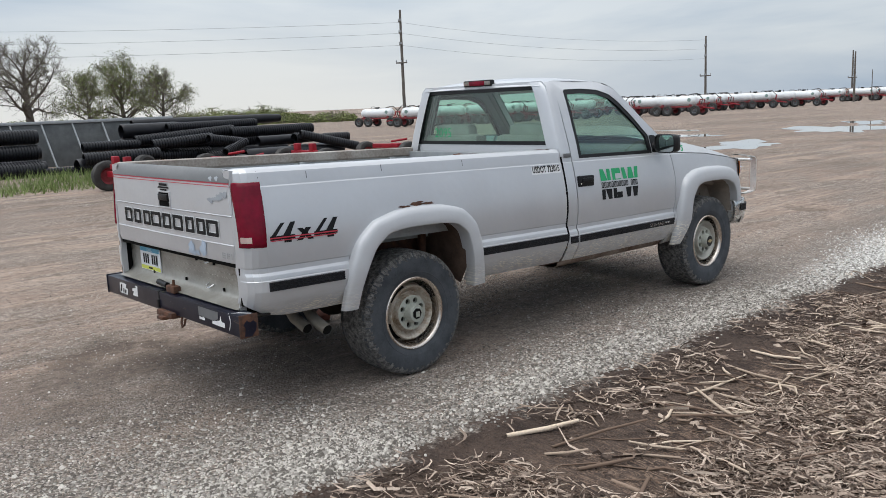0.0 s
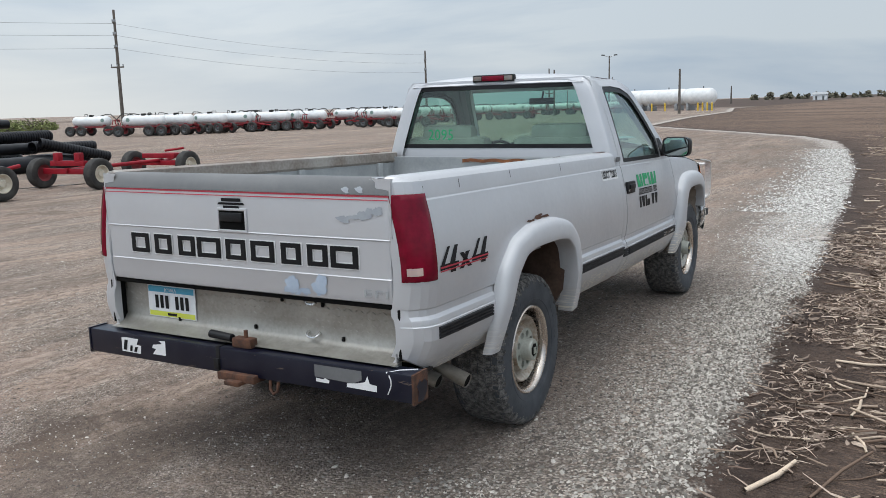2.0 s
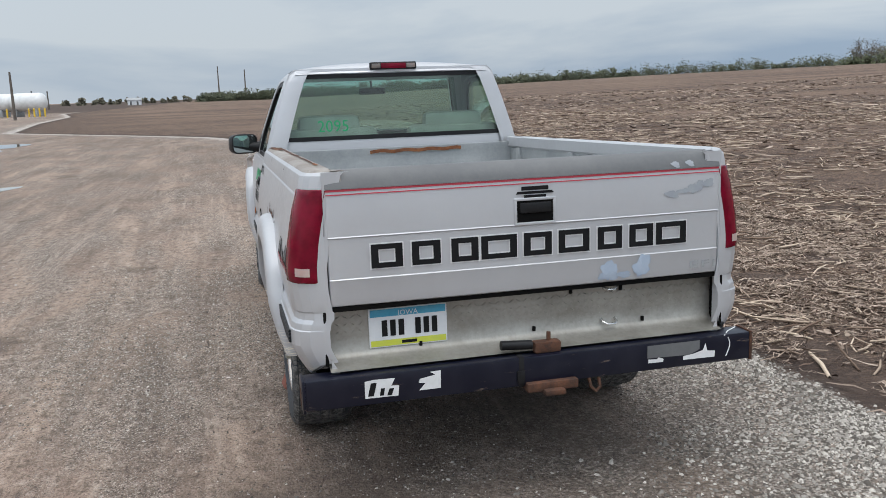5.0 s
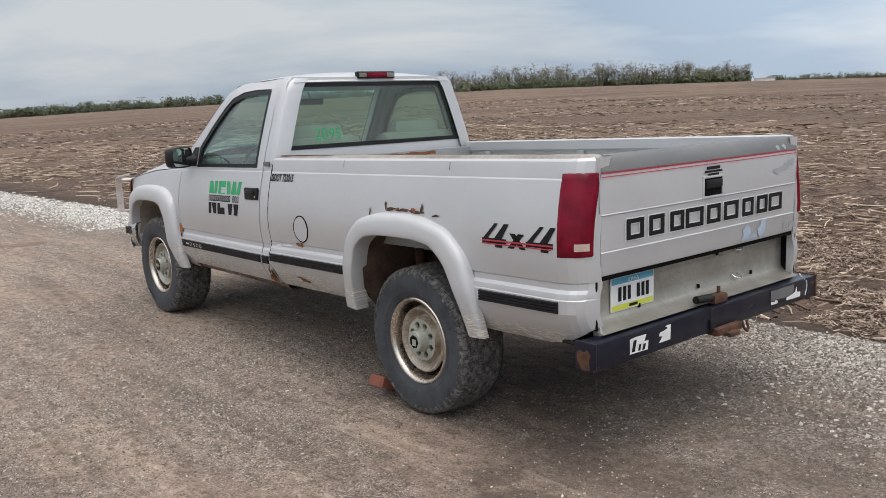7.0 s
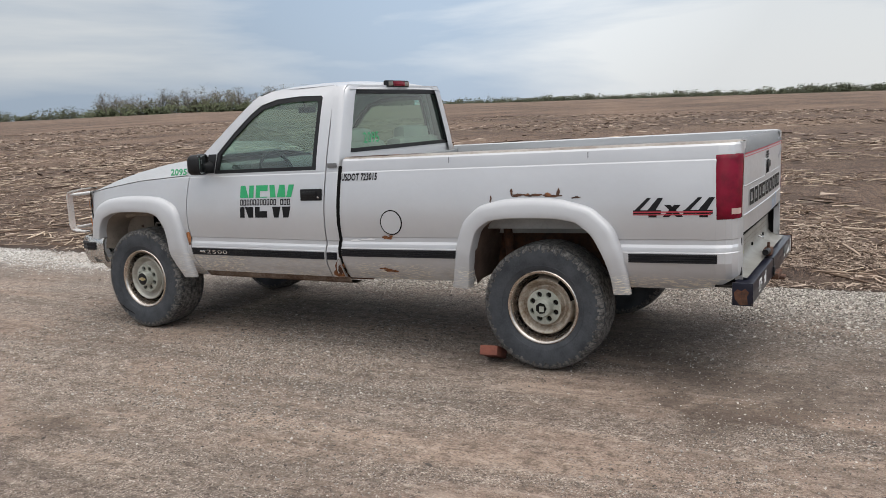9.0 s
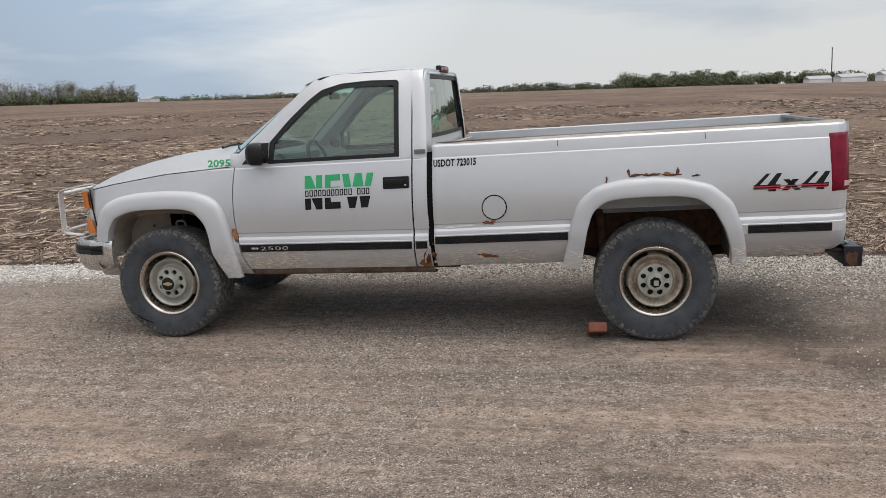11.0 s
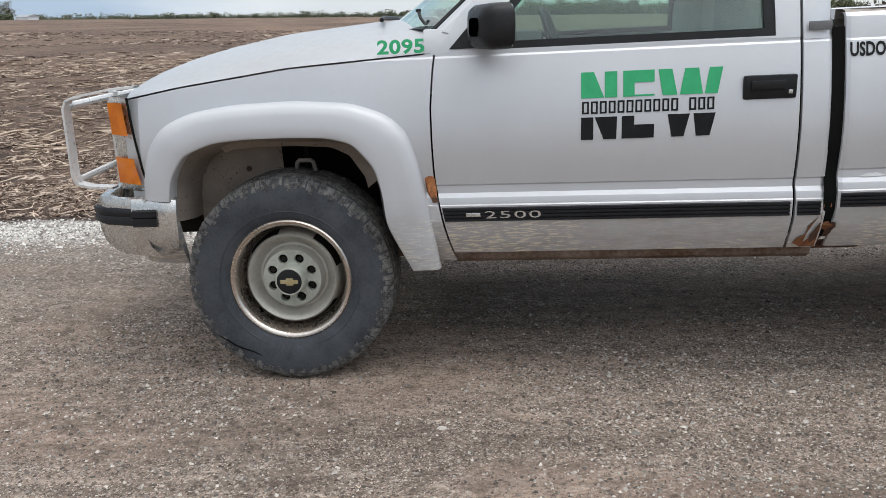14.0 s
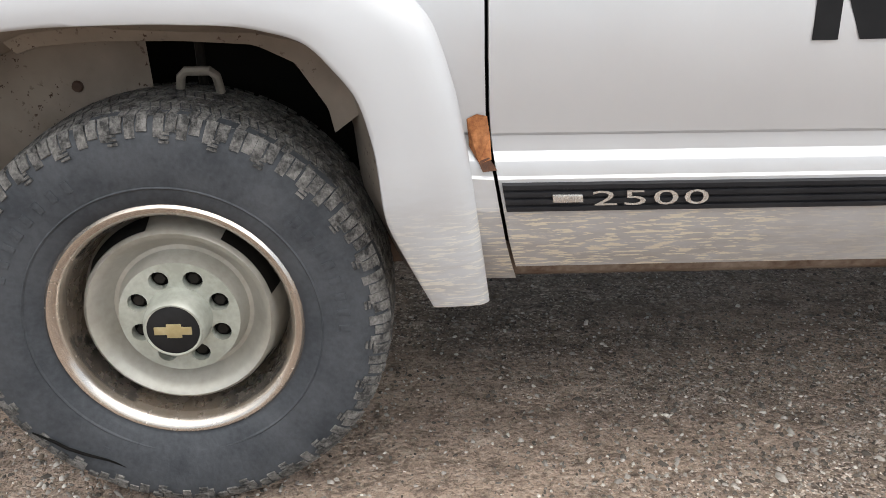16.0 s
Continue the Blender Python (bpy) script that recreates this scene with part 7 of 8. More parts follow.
def pipe_mesh(r, length, ridge, pitch, n=20):
    prof = [(-length / 2 + 0.02, r - 0.03), (-length / 2, r - 0.028)]
    k = int(length / pitch)
    for i in range(k):
        a = -length / 2 + i * pitch
        prof += [(a + pitch * 0.10, r - ridge), (a + pitch * 0.22, r), (a + pitch * 0.68, r), (a + pitch * 0.80, r - ridge)]
    prof += [(length / 2, r - 0.028), (length / 2 - 0.02, r - 0.03)]
    inner = [(length / 2 - 0.02, r - 0.045), (-length / 2 + 0.02, r - 0.045)]
    return lathe(prof + inner, n, "Y")


pipe_meshes = {}


def drain_pipe(x, y, z, yaw, pitch, r=0.30, length=4.2, ribbed=True):
    key = (r, length, ribbed)
    if key not in pipe_meshes:
        pipe_meshes[key] = mesh_of("drain_pipe", *pipe_mesh(r, length, 0.024 if ribbed else 0.004, 0.088 if ribbed else 0.40), smooth=True, sharp=30)
        pipe_meshes[key].materials.append(PIPE_BLACK)
    ob = new("drain_pipe", pipe_meshes[key])
    ob.matrix_world = pose(x, y, z, pitch, 0, yaw)
    tagged(ob, "black corrugated plastic drain pipe in a heap" if ribbed else "smooth black plastic pipe lying in a heap", "drain pipe", "heap of drain pipes")


for k, (x, y, z, yaw, pit, r, ln, rib) in enumerate((
        # tidy stack at the end of the yard
        (-24.0, 3.1, 0.24, 2, 0, 0.24, 4.2, True), (-23.7, 3.1, 0.72, 0, 0, 0.24, 4.2, True), (-23.8, 3.1, 1.20, 1, 0, 0.24, 4.2, True), (-23.3, 3.1, 0.24, 0, 0, 0.24, 4.2, True),
        (-24.6, 3.2, 0.24, 0, 0, 0.24, 4.2, True), (-22.7, 2.9, 0.22, 2, 0, 0.22, 4.2, True), (-22.6, 5.8, 0.13, -4, 0, 0.13, 1.7, True),
        # the loose heap: top, middle, front
        (-23.2, 10.8, 1.44, 0, 0, 0.17, 5.6, False), (-22.9, 8.5, 1.24, 2, 0, 0.24, 2.0, False), (-22.6, 10.6, 1.30, 2, 0.5, 0.16, 3.4, True), (-22.2, 9.4, 1.02, -4, 3.5, 0.18, 3.4, True),
        (-21.7, 9.05, 0.84, -6, 4, 0.18, 2.0, True), (-21.2, 10.35, 0.78, 6, -8, 0.17, 1.4, True), (-20.5, 10.3, 0.60, 22, 15, 0.14, 1.1, True), (-22.0, 11.45, 1.03, 3, 0, 0.19, 1.1, True),
        (-22.0, 13.05, 1.03, 2, 0, 0.19, 2.4, True), (-22.2, 6.9, 0.82, 0, 0, 0.16, 1.8, True), (-21.5, 6.95, 0.50, -5, 1, 0.20, 2.3, True), (-20.6, 12.5, 0.25, 2, 0, 0.25, 3.8, False),
        (-20.4, 13.9, 0.60, -14, -14, 0.16, 2.2, True), (-21.4, 12.4, 0.70, 3, 0, 0.17, 1.6, False), (-21.0, 13.2, 0.74, 12, 0, 0.18, 0.9, True), (-21.6, 15.0, 0.66, -20, 0, 0.17, 1.0, True),
        (-21.9, 8.6, 0.42, 3, 0, 0.20, 3.0, True), (-22.2, 10.6, 0.28, 0, 0, 0.28, 5.2, False), (-21.2, 9.8, 0.24, 24, 0, 0.16, 1.4, True), (-22.7, 12.0, 0.70, 2, 0, 0.26, 4.4, True),
        (-22.8, 9.4, 0.76, 2, 0, 0.25, 4.0, False), (-21.5, 11.2, 0.24, -2, 0, 0.24, 3.0, True), (-21.9, 6.8, 0.26, 4, 0, 0.25, 2.3, False), (-21.7, 14.2, 0.24, 8, 0, 0.24, 2.4, False), (-21.0, 8.3, 0.16, -10, 0, 0.16, 2.0, True))):
    drain_pipe(x, y, z, yaw, pit, r, ln, rib)

# steel panel frame standing behind the pipes
panel = thing("steel_panel_rack", pose(-25.2, 7.3, 0, 0, 0, -16), "weathered grey steel sheet rack with pale diagonal struts", "steel rack")
part("sheet", box(0, 0, 0.85, 0.06, 5.4, 1.45, 0.01), GALV_DARK, panel)
part("top_rail", box(0.02, 0, 1.62, 0.16, 5.6, 0.10, 0.01), GALV, panel)
for k in range(6):
    y = -2.4 + k * 0.95
    part("strut", tube([(0.55, y + 0.35, 0.05), (0.07, y, 1.56)], 0.03, 8), GALV, panel)
    part("brace", tube([(0.52, y + 0.30, 0.15), (0.30, y + 0.95, 0.02)], 0.022, 8), GALV, panel)


# red wagon running gears
def farm_wheel(parent, x, y, r, w, m, rim=None):
    wh = new("wheel")
    wh.parent = parent
    wh.matrix_basis = m
    part("tyre", lathe([(-w * 0.42, r * 0.55), (-w * 0.5, r * 0.70), (-w * 0.5, r * 0.86), (-w * 0.40, r * 0.97), (-w * 0.15, r), (w * 0.15, r), (w * 0.40, r * 0.97), (w * 0.5, r * 0.86), (w * 0.5, r * 0.70), (w * 0.42, r * 0.55)], 18), OLD_TYRE, wh)
    part("rim", lathe([(w * 0.42, r * 0.56), (w * 0.44, r * 0.52), (w * 0.22, r * 0.46), (w * 0.12, r * 0.34), (w * 0.20, r * 0.20), (w * 0.34, r * 0.18), (w * 0.34, 0.0)], 18), rim or CREAM_RIM, wh, "dull steel rim" if rim else "cream painted rim")
    part("rim_back", lathe([(-w * 0.42, r * 0.56), (-w * 0.2, r * 0.4), (-w * 0.2, 0.0)], 24), DARK_RED, wh)
    return wh


def running_gear(m, wheelbase):
    g = thing("wagon_gear", m, "bright red farm wagon running gear without a box", "wagon gear", "wagon running gears")
    for y, front in ((0.0, True), (wheelbase, False)):
        part("axle_beam", box(0, y, 0.40, 1.62, 0.12, 0.13, 0.012), RED_PAINT, g)
        part("bolster", box(0, y, 0.58, 1.10, 0.13, 0.12, 0.012), RED_PAINT, g)
        for sx in (-1, 1):
            if front:
                part("bolster_stake", box(sx * 0.34, y, 0.72, 0.17, 0.14, 0.20, 0.02), RED_PAINT, g)
            farm_wheel(g, 0, 0, 0.355, 0.25, pose(sx * 0.93, y, 0.355, 0, 0, 0 if sx > 0 else 180))
    part("reach_pole", tube([(0, -0.1, 0.43), (0, wheelbase + 0.1, 0.46)], 0.05, 10), RED_PAINT, g)
    part("tongue", tube([(0, wheelbase + 0.15, 0.42), (0, wheelbase + 0.5, 0.52), (0, wheelbase + 1.1, 0.62)], 0.045, 10), RED_PAINT, g)
    part("steering_bracket", join(box(0.28, wheelbase + 0.16, 0.62, 0.52, 0.22, 0.05, 0.01), tube([(0.1, wheelbase + 0.1, 0.70), (0.6, wheelbase + 0.25, 0.76)], 0.03, 8)), RED_PAINT, g)
    return g


gear = running_gear(pose(-14.25, 4.1, 0, 0, 0, 0), 2.5)
running_gear(pose(-14.35, 9.0, 0, 0, 0, 2.5), 2.8)
spare = thing("loose_tyre", pose(-16.6, 5.6, 0.0), "old tyre lying in the grass by the pipes", "tyre")
part("tyre_body", moved(lathe([(-0.1, 0.2), (-0.12, 0.3), (-0.08, 0.36), (0.08, 0.36), (0.12, 0.3), (0.1, 0.2), (-0.1, 0.2)], 28), pose(0, 0, 0.36, 0, 0, 20)), OLD_TYRE, spare)


# white nurse tanks on red trailers
def nurse_tank(m):
    g = thing("nurse_tank", m, "white ammonia nurse tank on a dark red trailer", "nurse tank", "rows of nurse tanks")
    L, R, zc = 3.3, 0.42, 1.16
    prof = [(-L / 2, 0.0)] + [(-L / 2 + 0.40 * (1 - math.cos(a)), R * math.sin(a)) for a in np.linspace(0.2, math.pi / 2, 7)]
    prof += [(-p, q) for p, q in prof[::-1]]
    tank = part("tank", moved(lathe(prof, 28, "Y"), pose(0, 0, zc)), TANK_WHITE, g)
    part("manway", moved(lathe([(0, 0.0), (0.10, 0.0), (0.10, 0.2), (-0.06, 0.2)], 16, "Z"), pose(0, 0, zc + R + 0.02)), OLD_TYRE, tank)
    part("fill_guard", tube([(-0.22, 0.45, zc + R - 0.04), (-0.22, 0.45, zc + R + 0.16), (0.22, 0.45, zc + R + 0.16), (0.22, 0.45, zc + R - 0.04)], 0.025, 6), OLD_TYRE, tank)
    part("hose", tube([(0.1, -1.9, 0.9), (0.15, -2.0, 1.3), (0.1, -1.6, 1.72), (0.05, -1.2, 1.70), (0.0, -0.8, 1.60)], 0.035, 6), OLD_TYRE, tank, "black filling hose")
    for sx in (-1, 1):
        part("placard", moved(lathe([(0, 0.0), (0.012, 0.0), (0.012, 0.15), (0, 0.15)], 16), pose(sx * (R - 0.006), -1.1, zc + 0.08, 0, 0, 0 if sx > 0 else 180)), PLACARD, tank, "small round grey-green placard")
        part("frame_rail", box(sx * 0.42, -0.2, 0.72, 0.10, 4.0, 0.14, 0.01), DARK_RED, g)
    for y in (-1.2, 1.2):
        part("saddle", box(0, y, 0.80, 0.9, 0.16, 0.20, 0.02), DARK_RED, g)
    for y in (-1.75, 0.55, 1.5):
        part("axle", box(0, y, 0.52, 1.7, 0.12, 0.14, 0.01), DARK_RED, g)
        for sx in (-1, 1):
            farm_wheel(g, 0, 0, 0.41, 0.30, pose(sx * 0.80, y, 0.41, 0, 0, 0 if sx > 0 else 180), GALV_DARK)
    part("drawbar", tube([(0.3, -1.9, 0.66), (0, -3.0, 0.52), (-0.3, -1.9, 0.66)], 0.05, 6), RED_PAINT, g)
    part("guard_rail", tube([(-0.45, -1.95, 0.85), (-0.45, -2.05, 1.25), (0.45, -2.05, 1.25), (0.45, -1.95, 0.85)], 0.035, 6), RED_PAINT, g)
    return g


rnd = random.Random(11)
spots = []
for i in range(7):
    f = i / 6
    spots.append((-48.9 + 6.4 * f, 42.2 + 12.8 * f, -75))
spots += [(-37.6, 58.0, -80), (-34.9, 57.6, -80), (-40.6, 60.5, -78), (-56.6, 44.2, -60), (-53.2, 46.6, -58)]
for i in range(5):
    f = i / 4
    spots.append((-42.0 + 5.4 * f, 73.6 + 10.4 * f, -75))
for i in range(7):
    f = i / 6
    spots.append((-52.5 + 10.5 * f, 59.0 + 13.0 * f, -75))
for i in range(7):
    f = i / 6
    spots.append((-51 + 18.5 * f, 106.0 + 4.0 * f, -84 + 12 * (i % 2)))
first = None
for x, y, yaw in spots:
    m = pose(x + rnd.uniform(-0.5, 0.5), y + rnd.uniform(-0.6, 0.6), ground_height(x, y), 0, 0, yaw + rnd.uniform(-17, 17) + (180 if rnd.random() < 0.3 else 0))
    first = nurse_tank(m) if first is None else (copy_thing(first, m), first)[1]

# large storage tanks on saddles, bollards in front
ang = math.degrees(math.atan2(121.3 - 128.9, -23.8 + 41.3))
for cx, cy, L in ((-38.2, 131.5, 9.0), (-32.0, 128.4, 8.5), (-26.0, 124.5, 5.2)):
    big = thing("storage_tank", pose(cx, cy, 0, 0, 0, ang), "long white pressure tank on concrete saddles", "storage tank", "ammonia storage tanks")
    prof = [(-L / 2, 0.0)] + [(-L / 2 + 0.85 * (1 - math.cos(a)), 1.22 * math.sin(a)) for a in np.linspace(0.2, math.pi / 2, 7)]
    prof += [(-p, q) for p, q in prof[::-1]]
    part("shell", moved(lathe(prof, 32, "X"), pose(0, 0, 1.95)), TANK_WHITE, big)
    for sx in (-1, 1):
        part("saddle", box(sx * L * 0.30, 0, 0.50, 0.4, 1.8, 1.0, 0.03), GALV, big)
    part("top_valve", tube([(0.6, 0, 3.1), (0.6, 0, 3.45)], 0.08, 8), GALV_DARK, big)
post = thing("bollard", pose(-23.6, 118.3, 0), "yellow steel bollard beside the storage tanks", "bollard", "bollards")
part("post", join(tube([(0, 0, 0), (0, 0, 1.05)], 0.11, 12), moved(lathe([(0.0, 0.11), (0.06, 0.08), (0.09, 0.0)], 12, "Z"), pose(0, 0, 1.05))), YELLOW, post)
for x, y in ((-24.3, 118.6), (-25.0, 118.9), (-22.9, 118.0), (-27.9, 120.2), (-30.2, 121.2), (-32.4, 122.2), (-34.6, 123.2)):
    copy_thing(post, pose(x, y, 0))
skid = thing("pump_skid", pose(-37.4, 124.6, 0, 0, 0, ang), "rusty brown pump and pipe skid by the tanks", "pump skid")
part("deck", box(0, 0, 0.5, 3.4, 1.2, 0.25, 0.02), RUST_DARK, skid)
part("pump", join(box(-0.6, 0, 1.0, 0.9, 0.7, 0.8, 0.1), tube([(0.3, 0, 0.6), (0.3, 0, 2.2), (0.8, 0, 2.2), (0.8, 0, 0.6)], 0.08, 8), tube([(-1.4, 0, 0.6), (-1.2, 0, 1.7), (-0.6, 0, 1.6)], 0.09, 8)), RUST_DARK, skid)
for sx in (-1.2, 1.2):
    farm_wheel(skid, 0, 0, 0.42, 0.3, pose(sx, -0.5, 0.42, 0, 0, 90))


# utility poles
def pole(x, y, h, arms=((0.55, 1.0),), lean=0.0, r=0.15, lamps=False, name="utility_pole", label="weathered wooden utility pole with a crossarm"):
    z = ground_height(x, y)
    g = thing(name, pose(x, y, z, 0, lean, 25), label, "utility pole", "poles")
    part("shaft", tube([(0, 0, -0.3), (0, 0, h * 0.5), (0, 0, h)], [r, r * 0.85, r * 0.62], 10), POLE_WOOD, g)
    for f, w in arms:
        part("crossarm", box(0, -r, h * f, 2 * w, 0.10, 0.12, 0.01), POLE_WOOD, g)
        for sx in (-0.9, 0, 0.9):
            part("insulator", tube([(sx * w, -r, h * f + 0.06), (sx * w, -r, h * f + 0.24)], 0.05, 6), GALV, g)
    if lamps:
        for sx in (-1, 1):
            part("lamp_arm", tube([(0, 0, h - 0.2), (sx * 0.7, 0, h + 0.05)], 0.04, 6), GALV, g)
            part("lamp_head", box(sx * 0.85, 0, h + 0.1, 0.45, 0.25, 0.16, 0.03), GALV_DARK, g)
    return g


pole(-56.3, 46.6, 10.2, ((0.545, 0.55), (0.80, 0.12), (0.90, 0.12), (0.70, 0.12)), r=0.16)
pole(-47.5, 82.4, 7.9, ((0.46, 0.6), (0.72, 0.12), (0.86, 0.12)), r=0.14)
pole(-35.0, 110.4, 7.7, (), r=0.13, lamps=True, label="wooden yard light pole with twin lamps")
pole(-22.2, 97.0, 5.1, (), r=0.17, label="plain wooden pole beside the storage tanks")
pole(-48.1, 121.2, 6.85, ((0.45, 0.6),), r=0.15)
pole(-38.9, 100.2, 5.8, (), r=0.13, label="plain wooden pole far across the yard")
pole(-65.4, 205.2, 7.5, (), r=0.16, label="plain wooden pole far across the yard")
pole(-45.6, 251.6, 5.0, (), r=0.25, label="plain wooden pole far across the yard")
pole(-40.1, 108.1, 3.8, (), r=0.06, label="thin pole carrying a wind sock")
for x, y, h in ((1.2, 696.0, 26.0), (21.4, 695.7, 23.0)):
    pole(x, y, h, (), r=0.6, label="tall thin pole on the horizon")


def wire(a, b, sag, r=0.018):
    pts = [tuple(Vector(a).lerp(Vector(b), k / 16) - Vector((0, 0, 4 * sag * (k / 16) * (1 - k / 16)))) for k in range(17)]
    ob = part("power_line", tube(pts, r, 5), WIRE, None)
    tagged(ob, "thin grey power line strung between poles", "power line", "power lines")


for dz, off in ((9.1, 0.0), (8.15, 0.0), (7.1, 0.0)):
    wire((-56.3, 46.6, dz), (-82.0, -16.0, dz + 0.3), 0.6, 0.012)
    wire((-56.3, 46.6, dz), (-47.5, 82.4, dz - 1.6), 0.7, 0.010)


# ---- trees ----
def leaf_cloud(tips, rnd, per, radius, size):
    vs, fs = [], []
    for p, d in tips:
        for _ in range(per):
            o = p + Vector((rnd.gauss(0, radius), rnd.gauss(0, radius), rnd.gauss(0, radius * 0.8)))
            u = Vector((rnd.uniform(-1, 1), rnd.uniform(-1, 1), rnd.uniform(-1, 1))).normalized()
            v = u.orthogonal().normalized()
            s = size * rnd.uniform(0.6, 1.4)
            k = len(vs)
            vs += [tuple(o + u * s), tuple(o + v * s * 0.5), tuple(o - u * s), tuple(o - v * s * 0.5)]
            fs.append((k, k + 1, k + 2, k + 3))
    return vs, fs


def twig_cloud(tips, rnd, per, length):
    vs, fs = [], []
    for p, d in tips:
        for _ in range(per):
            o = p - d * rnd.uniform(0, 0.5)
            u = (d * 0.7 + Vector((rnd.uniform(-1, 1), rnd.uniform(-1, 1), rnd.uniform(-0.6, 1)))).normalized()
            w = u.orthogonal().normalized() * 0.009
            e = o + u * length * rnd.uniform(0.5, 1.3)
            k = len(vs)
            vs += [tuple(o + w), tuple(o - w), tuple(e)]
            fs.append((k, k + 1, k + 2))
    return vs, fs


def yard_tree(x, y, h, wide, seed, leaf, label, per=6, limbs=9, trunk=0.30, fork=0.22, leafy=0.5):
    """A trunk and leader with limbs that sweep up and out, and branch twice more into fine twigs."""
    rnd = random.Random(seed)
    g = thing("tree", pose(x, y, ground_height(x, y)), label, "tree", "trees behind the yard")
    wood, tips = [], []

    def branch(start, way, length, r, level):
        bits = 7 if level == 0 else 5 if level == 1 else 3
        path, q, d = [start], start.copy(), way.normalized()
        for _ in range(bits):
            lift = 0.06 if level == 0 else 0.05
            d = (d + Vector((rnd.gauss(0, 0.16), rnd.gauss(0, 0.16), rnd.gauss(lift, 0.13)))).normalized()
            q = q + d * (length / bits)
            path.append(q.copy())
        wood.append(tube([tuple(p) for p in path], [max(0.005, r * (1 - 0.86 * i / bits)) for i in range(bits + 1)], (7, 5, 4)[level], False))
        if level == 2:
            tips.extend((p, d) for p in path[1:])
            return
        for i in range(2 if level == 0 else 1, bits + 1):
            for _ in range(2 if level == 0 else 1):
                axis = (path[i] - path[i - 1]).normalized()
                side = axis.orthogonal().normalized()
                side = (Matrix.Rotation(rnd.uniform(0, 6.283), 3, axis) @ side)
                turn = (axis * rnd.uniform(0.5, 1.0) + side * rnd.uniform(0.6, 1.0)).normalized()
                branch(path[i], turn, length * rnd.uniform(0.30, 0.56) * (1.15 - 0.07 * i), max(0.008, r * 0.36 * (1.1 - 0.08 * i)), level + 1)

    lean = Vector((rnd.uniform(-0.25, 0.25), rnd.uniform(-0.25, 0.25), 0))
    top = lean + Vector((0, 0, h * 0.62))
    stem = [Vector((0, 0, -0.3)), Vector((0.02, 0, 0.35)), lean * 0.4 + Vector((0, 0, h * fork)), lean * 0.8 + Vector((rnd.gauss(0, 0.12), rnd.gauss(0, 0.12), h * 0.42)), top]
    wood.append(tube([tuple(p) for p in stem], [trunk * 1.3, trunk, trunk * 0.82, trunk * 0.5, trunk * 0.3], 10, False))
    for k in range(limbs):
        f = (k + 0.5) / limbs
        z = h * (fork + (0.60 - fork) * f)
        base = stem[2].lerp(stem[4], max(0.0, (z - h * fork) / (h * (0.62 - fork))))
        az = k * 2.399 + rnd.uniform(-0.4, 0.4)
        rise = 0.20 + 1.25 * f ** 1.5 + rnd.uniform(-0.15, 0.25)
        way = Vector((math.cos(az), math.sin(az), rise))
        reach = wide * (1.0 - 0.25 * f) * rnd.uniform(0.8, 1.08) if f < 0.75 else h * 0.38 * rnd.uniform(0.85, 1.1)
        branch(base, way, reach, trunk * (0.42 - 0.18 * f), 0)
    part("trunk", join(*wood), BARK, g)
    part("twig_fan", twig_cloud(tips, rnd, 2 if per > 4 else 3, 0.5), TWIG, g, smooth=False)
    if per:
        part("crown", leaf_cloud([q for q in tips if rnd.random() < leafy], rnd, per, 0.30, 0.055), leaf, g, smooth=False)


yard_tree(-71.9, 19.1, 9.3, 4.6, 4, LEAF_SPRING, "wide bare oak just coming into leaf", per=2, limbs=14, trunk=0.38, fork=0.20, leafy=0.30)
yard_tree(-70.6, 23.2, 5.9, 3.7, 8, LEAF_SPRING, "low spreading tree with fresh green leaves", per=7, limbs=11, trunk=0.22, fork=0.16, leafy=0.55)
yard_tree(-69.3, 26.0, 7.0, 4.1, 15, LEAF_SPRING, "tree thick with fresh green leaves", per=8, limbs=12, trunk=0.26, fork=0.16, leafy=0.6)
yard_tree(-68.2, 28.8, 6.1, 3.2, 23, LEAF_SPRING, "tree with thin fresh green leaves", per=4, limbs=11, trunk=0.20, fork=0.2, leafy=0.5)


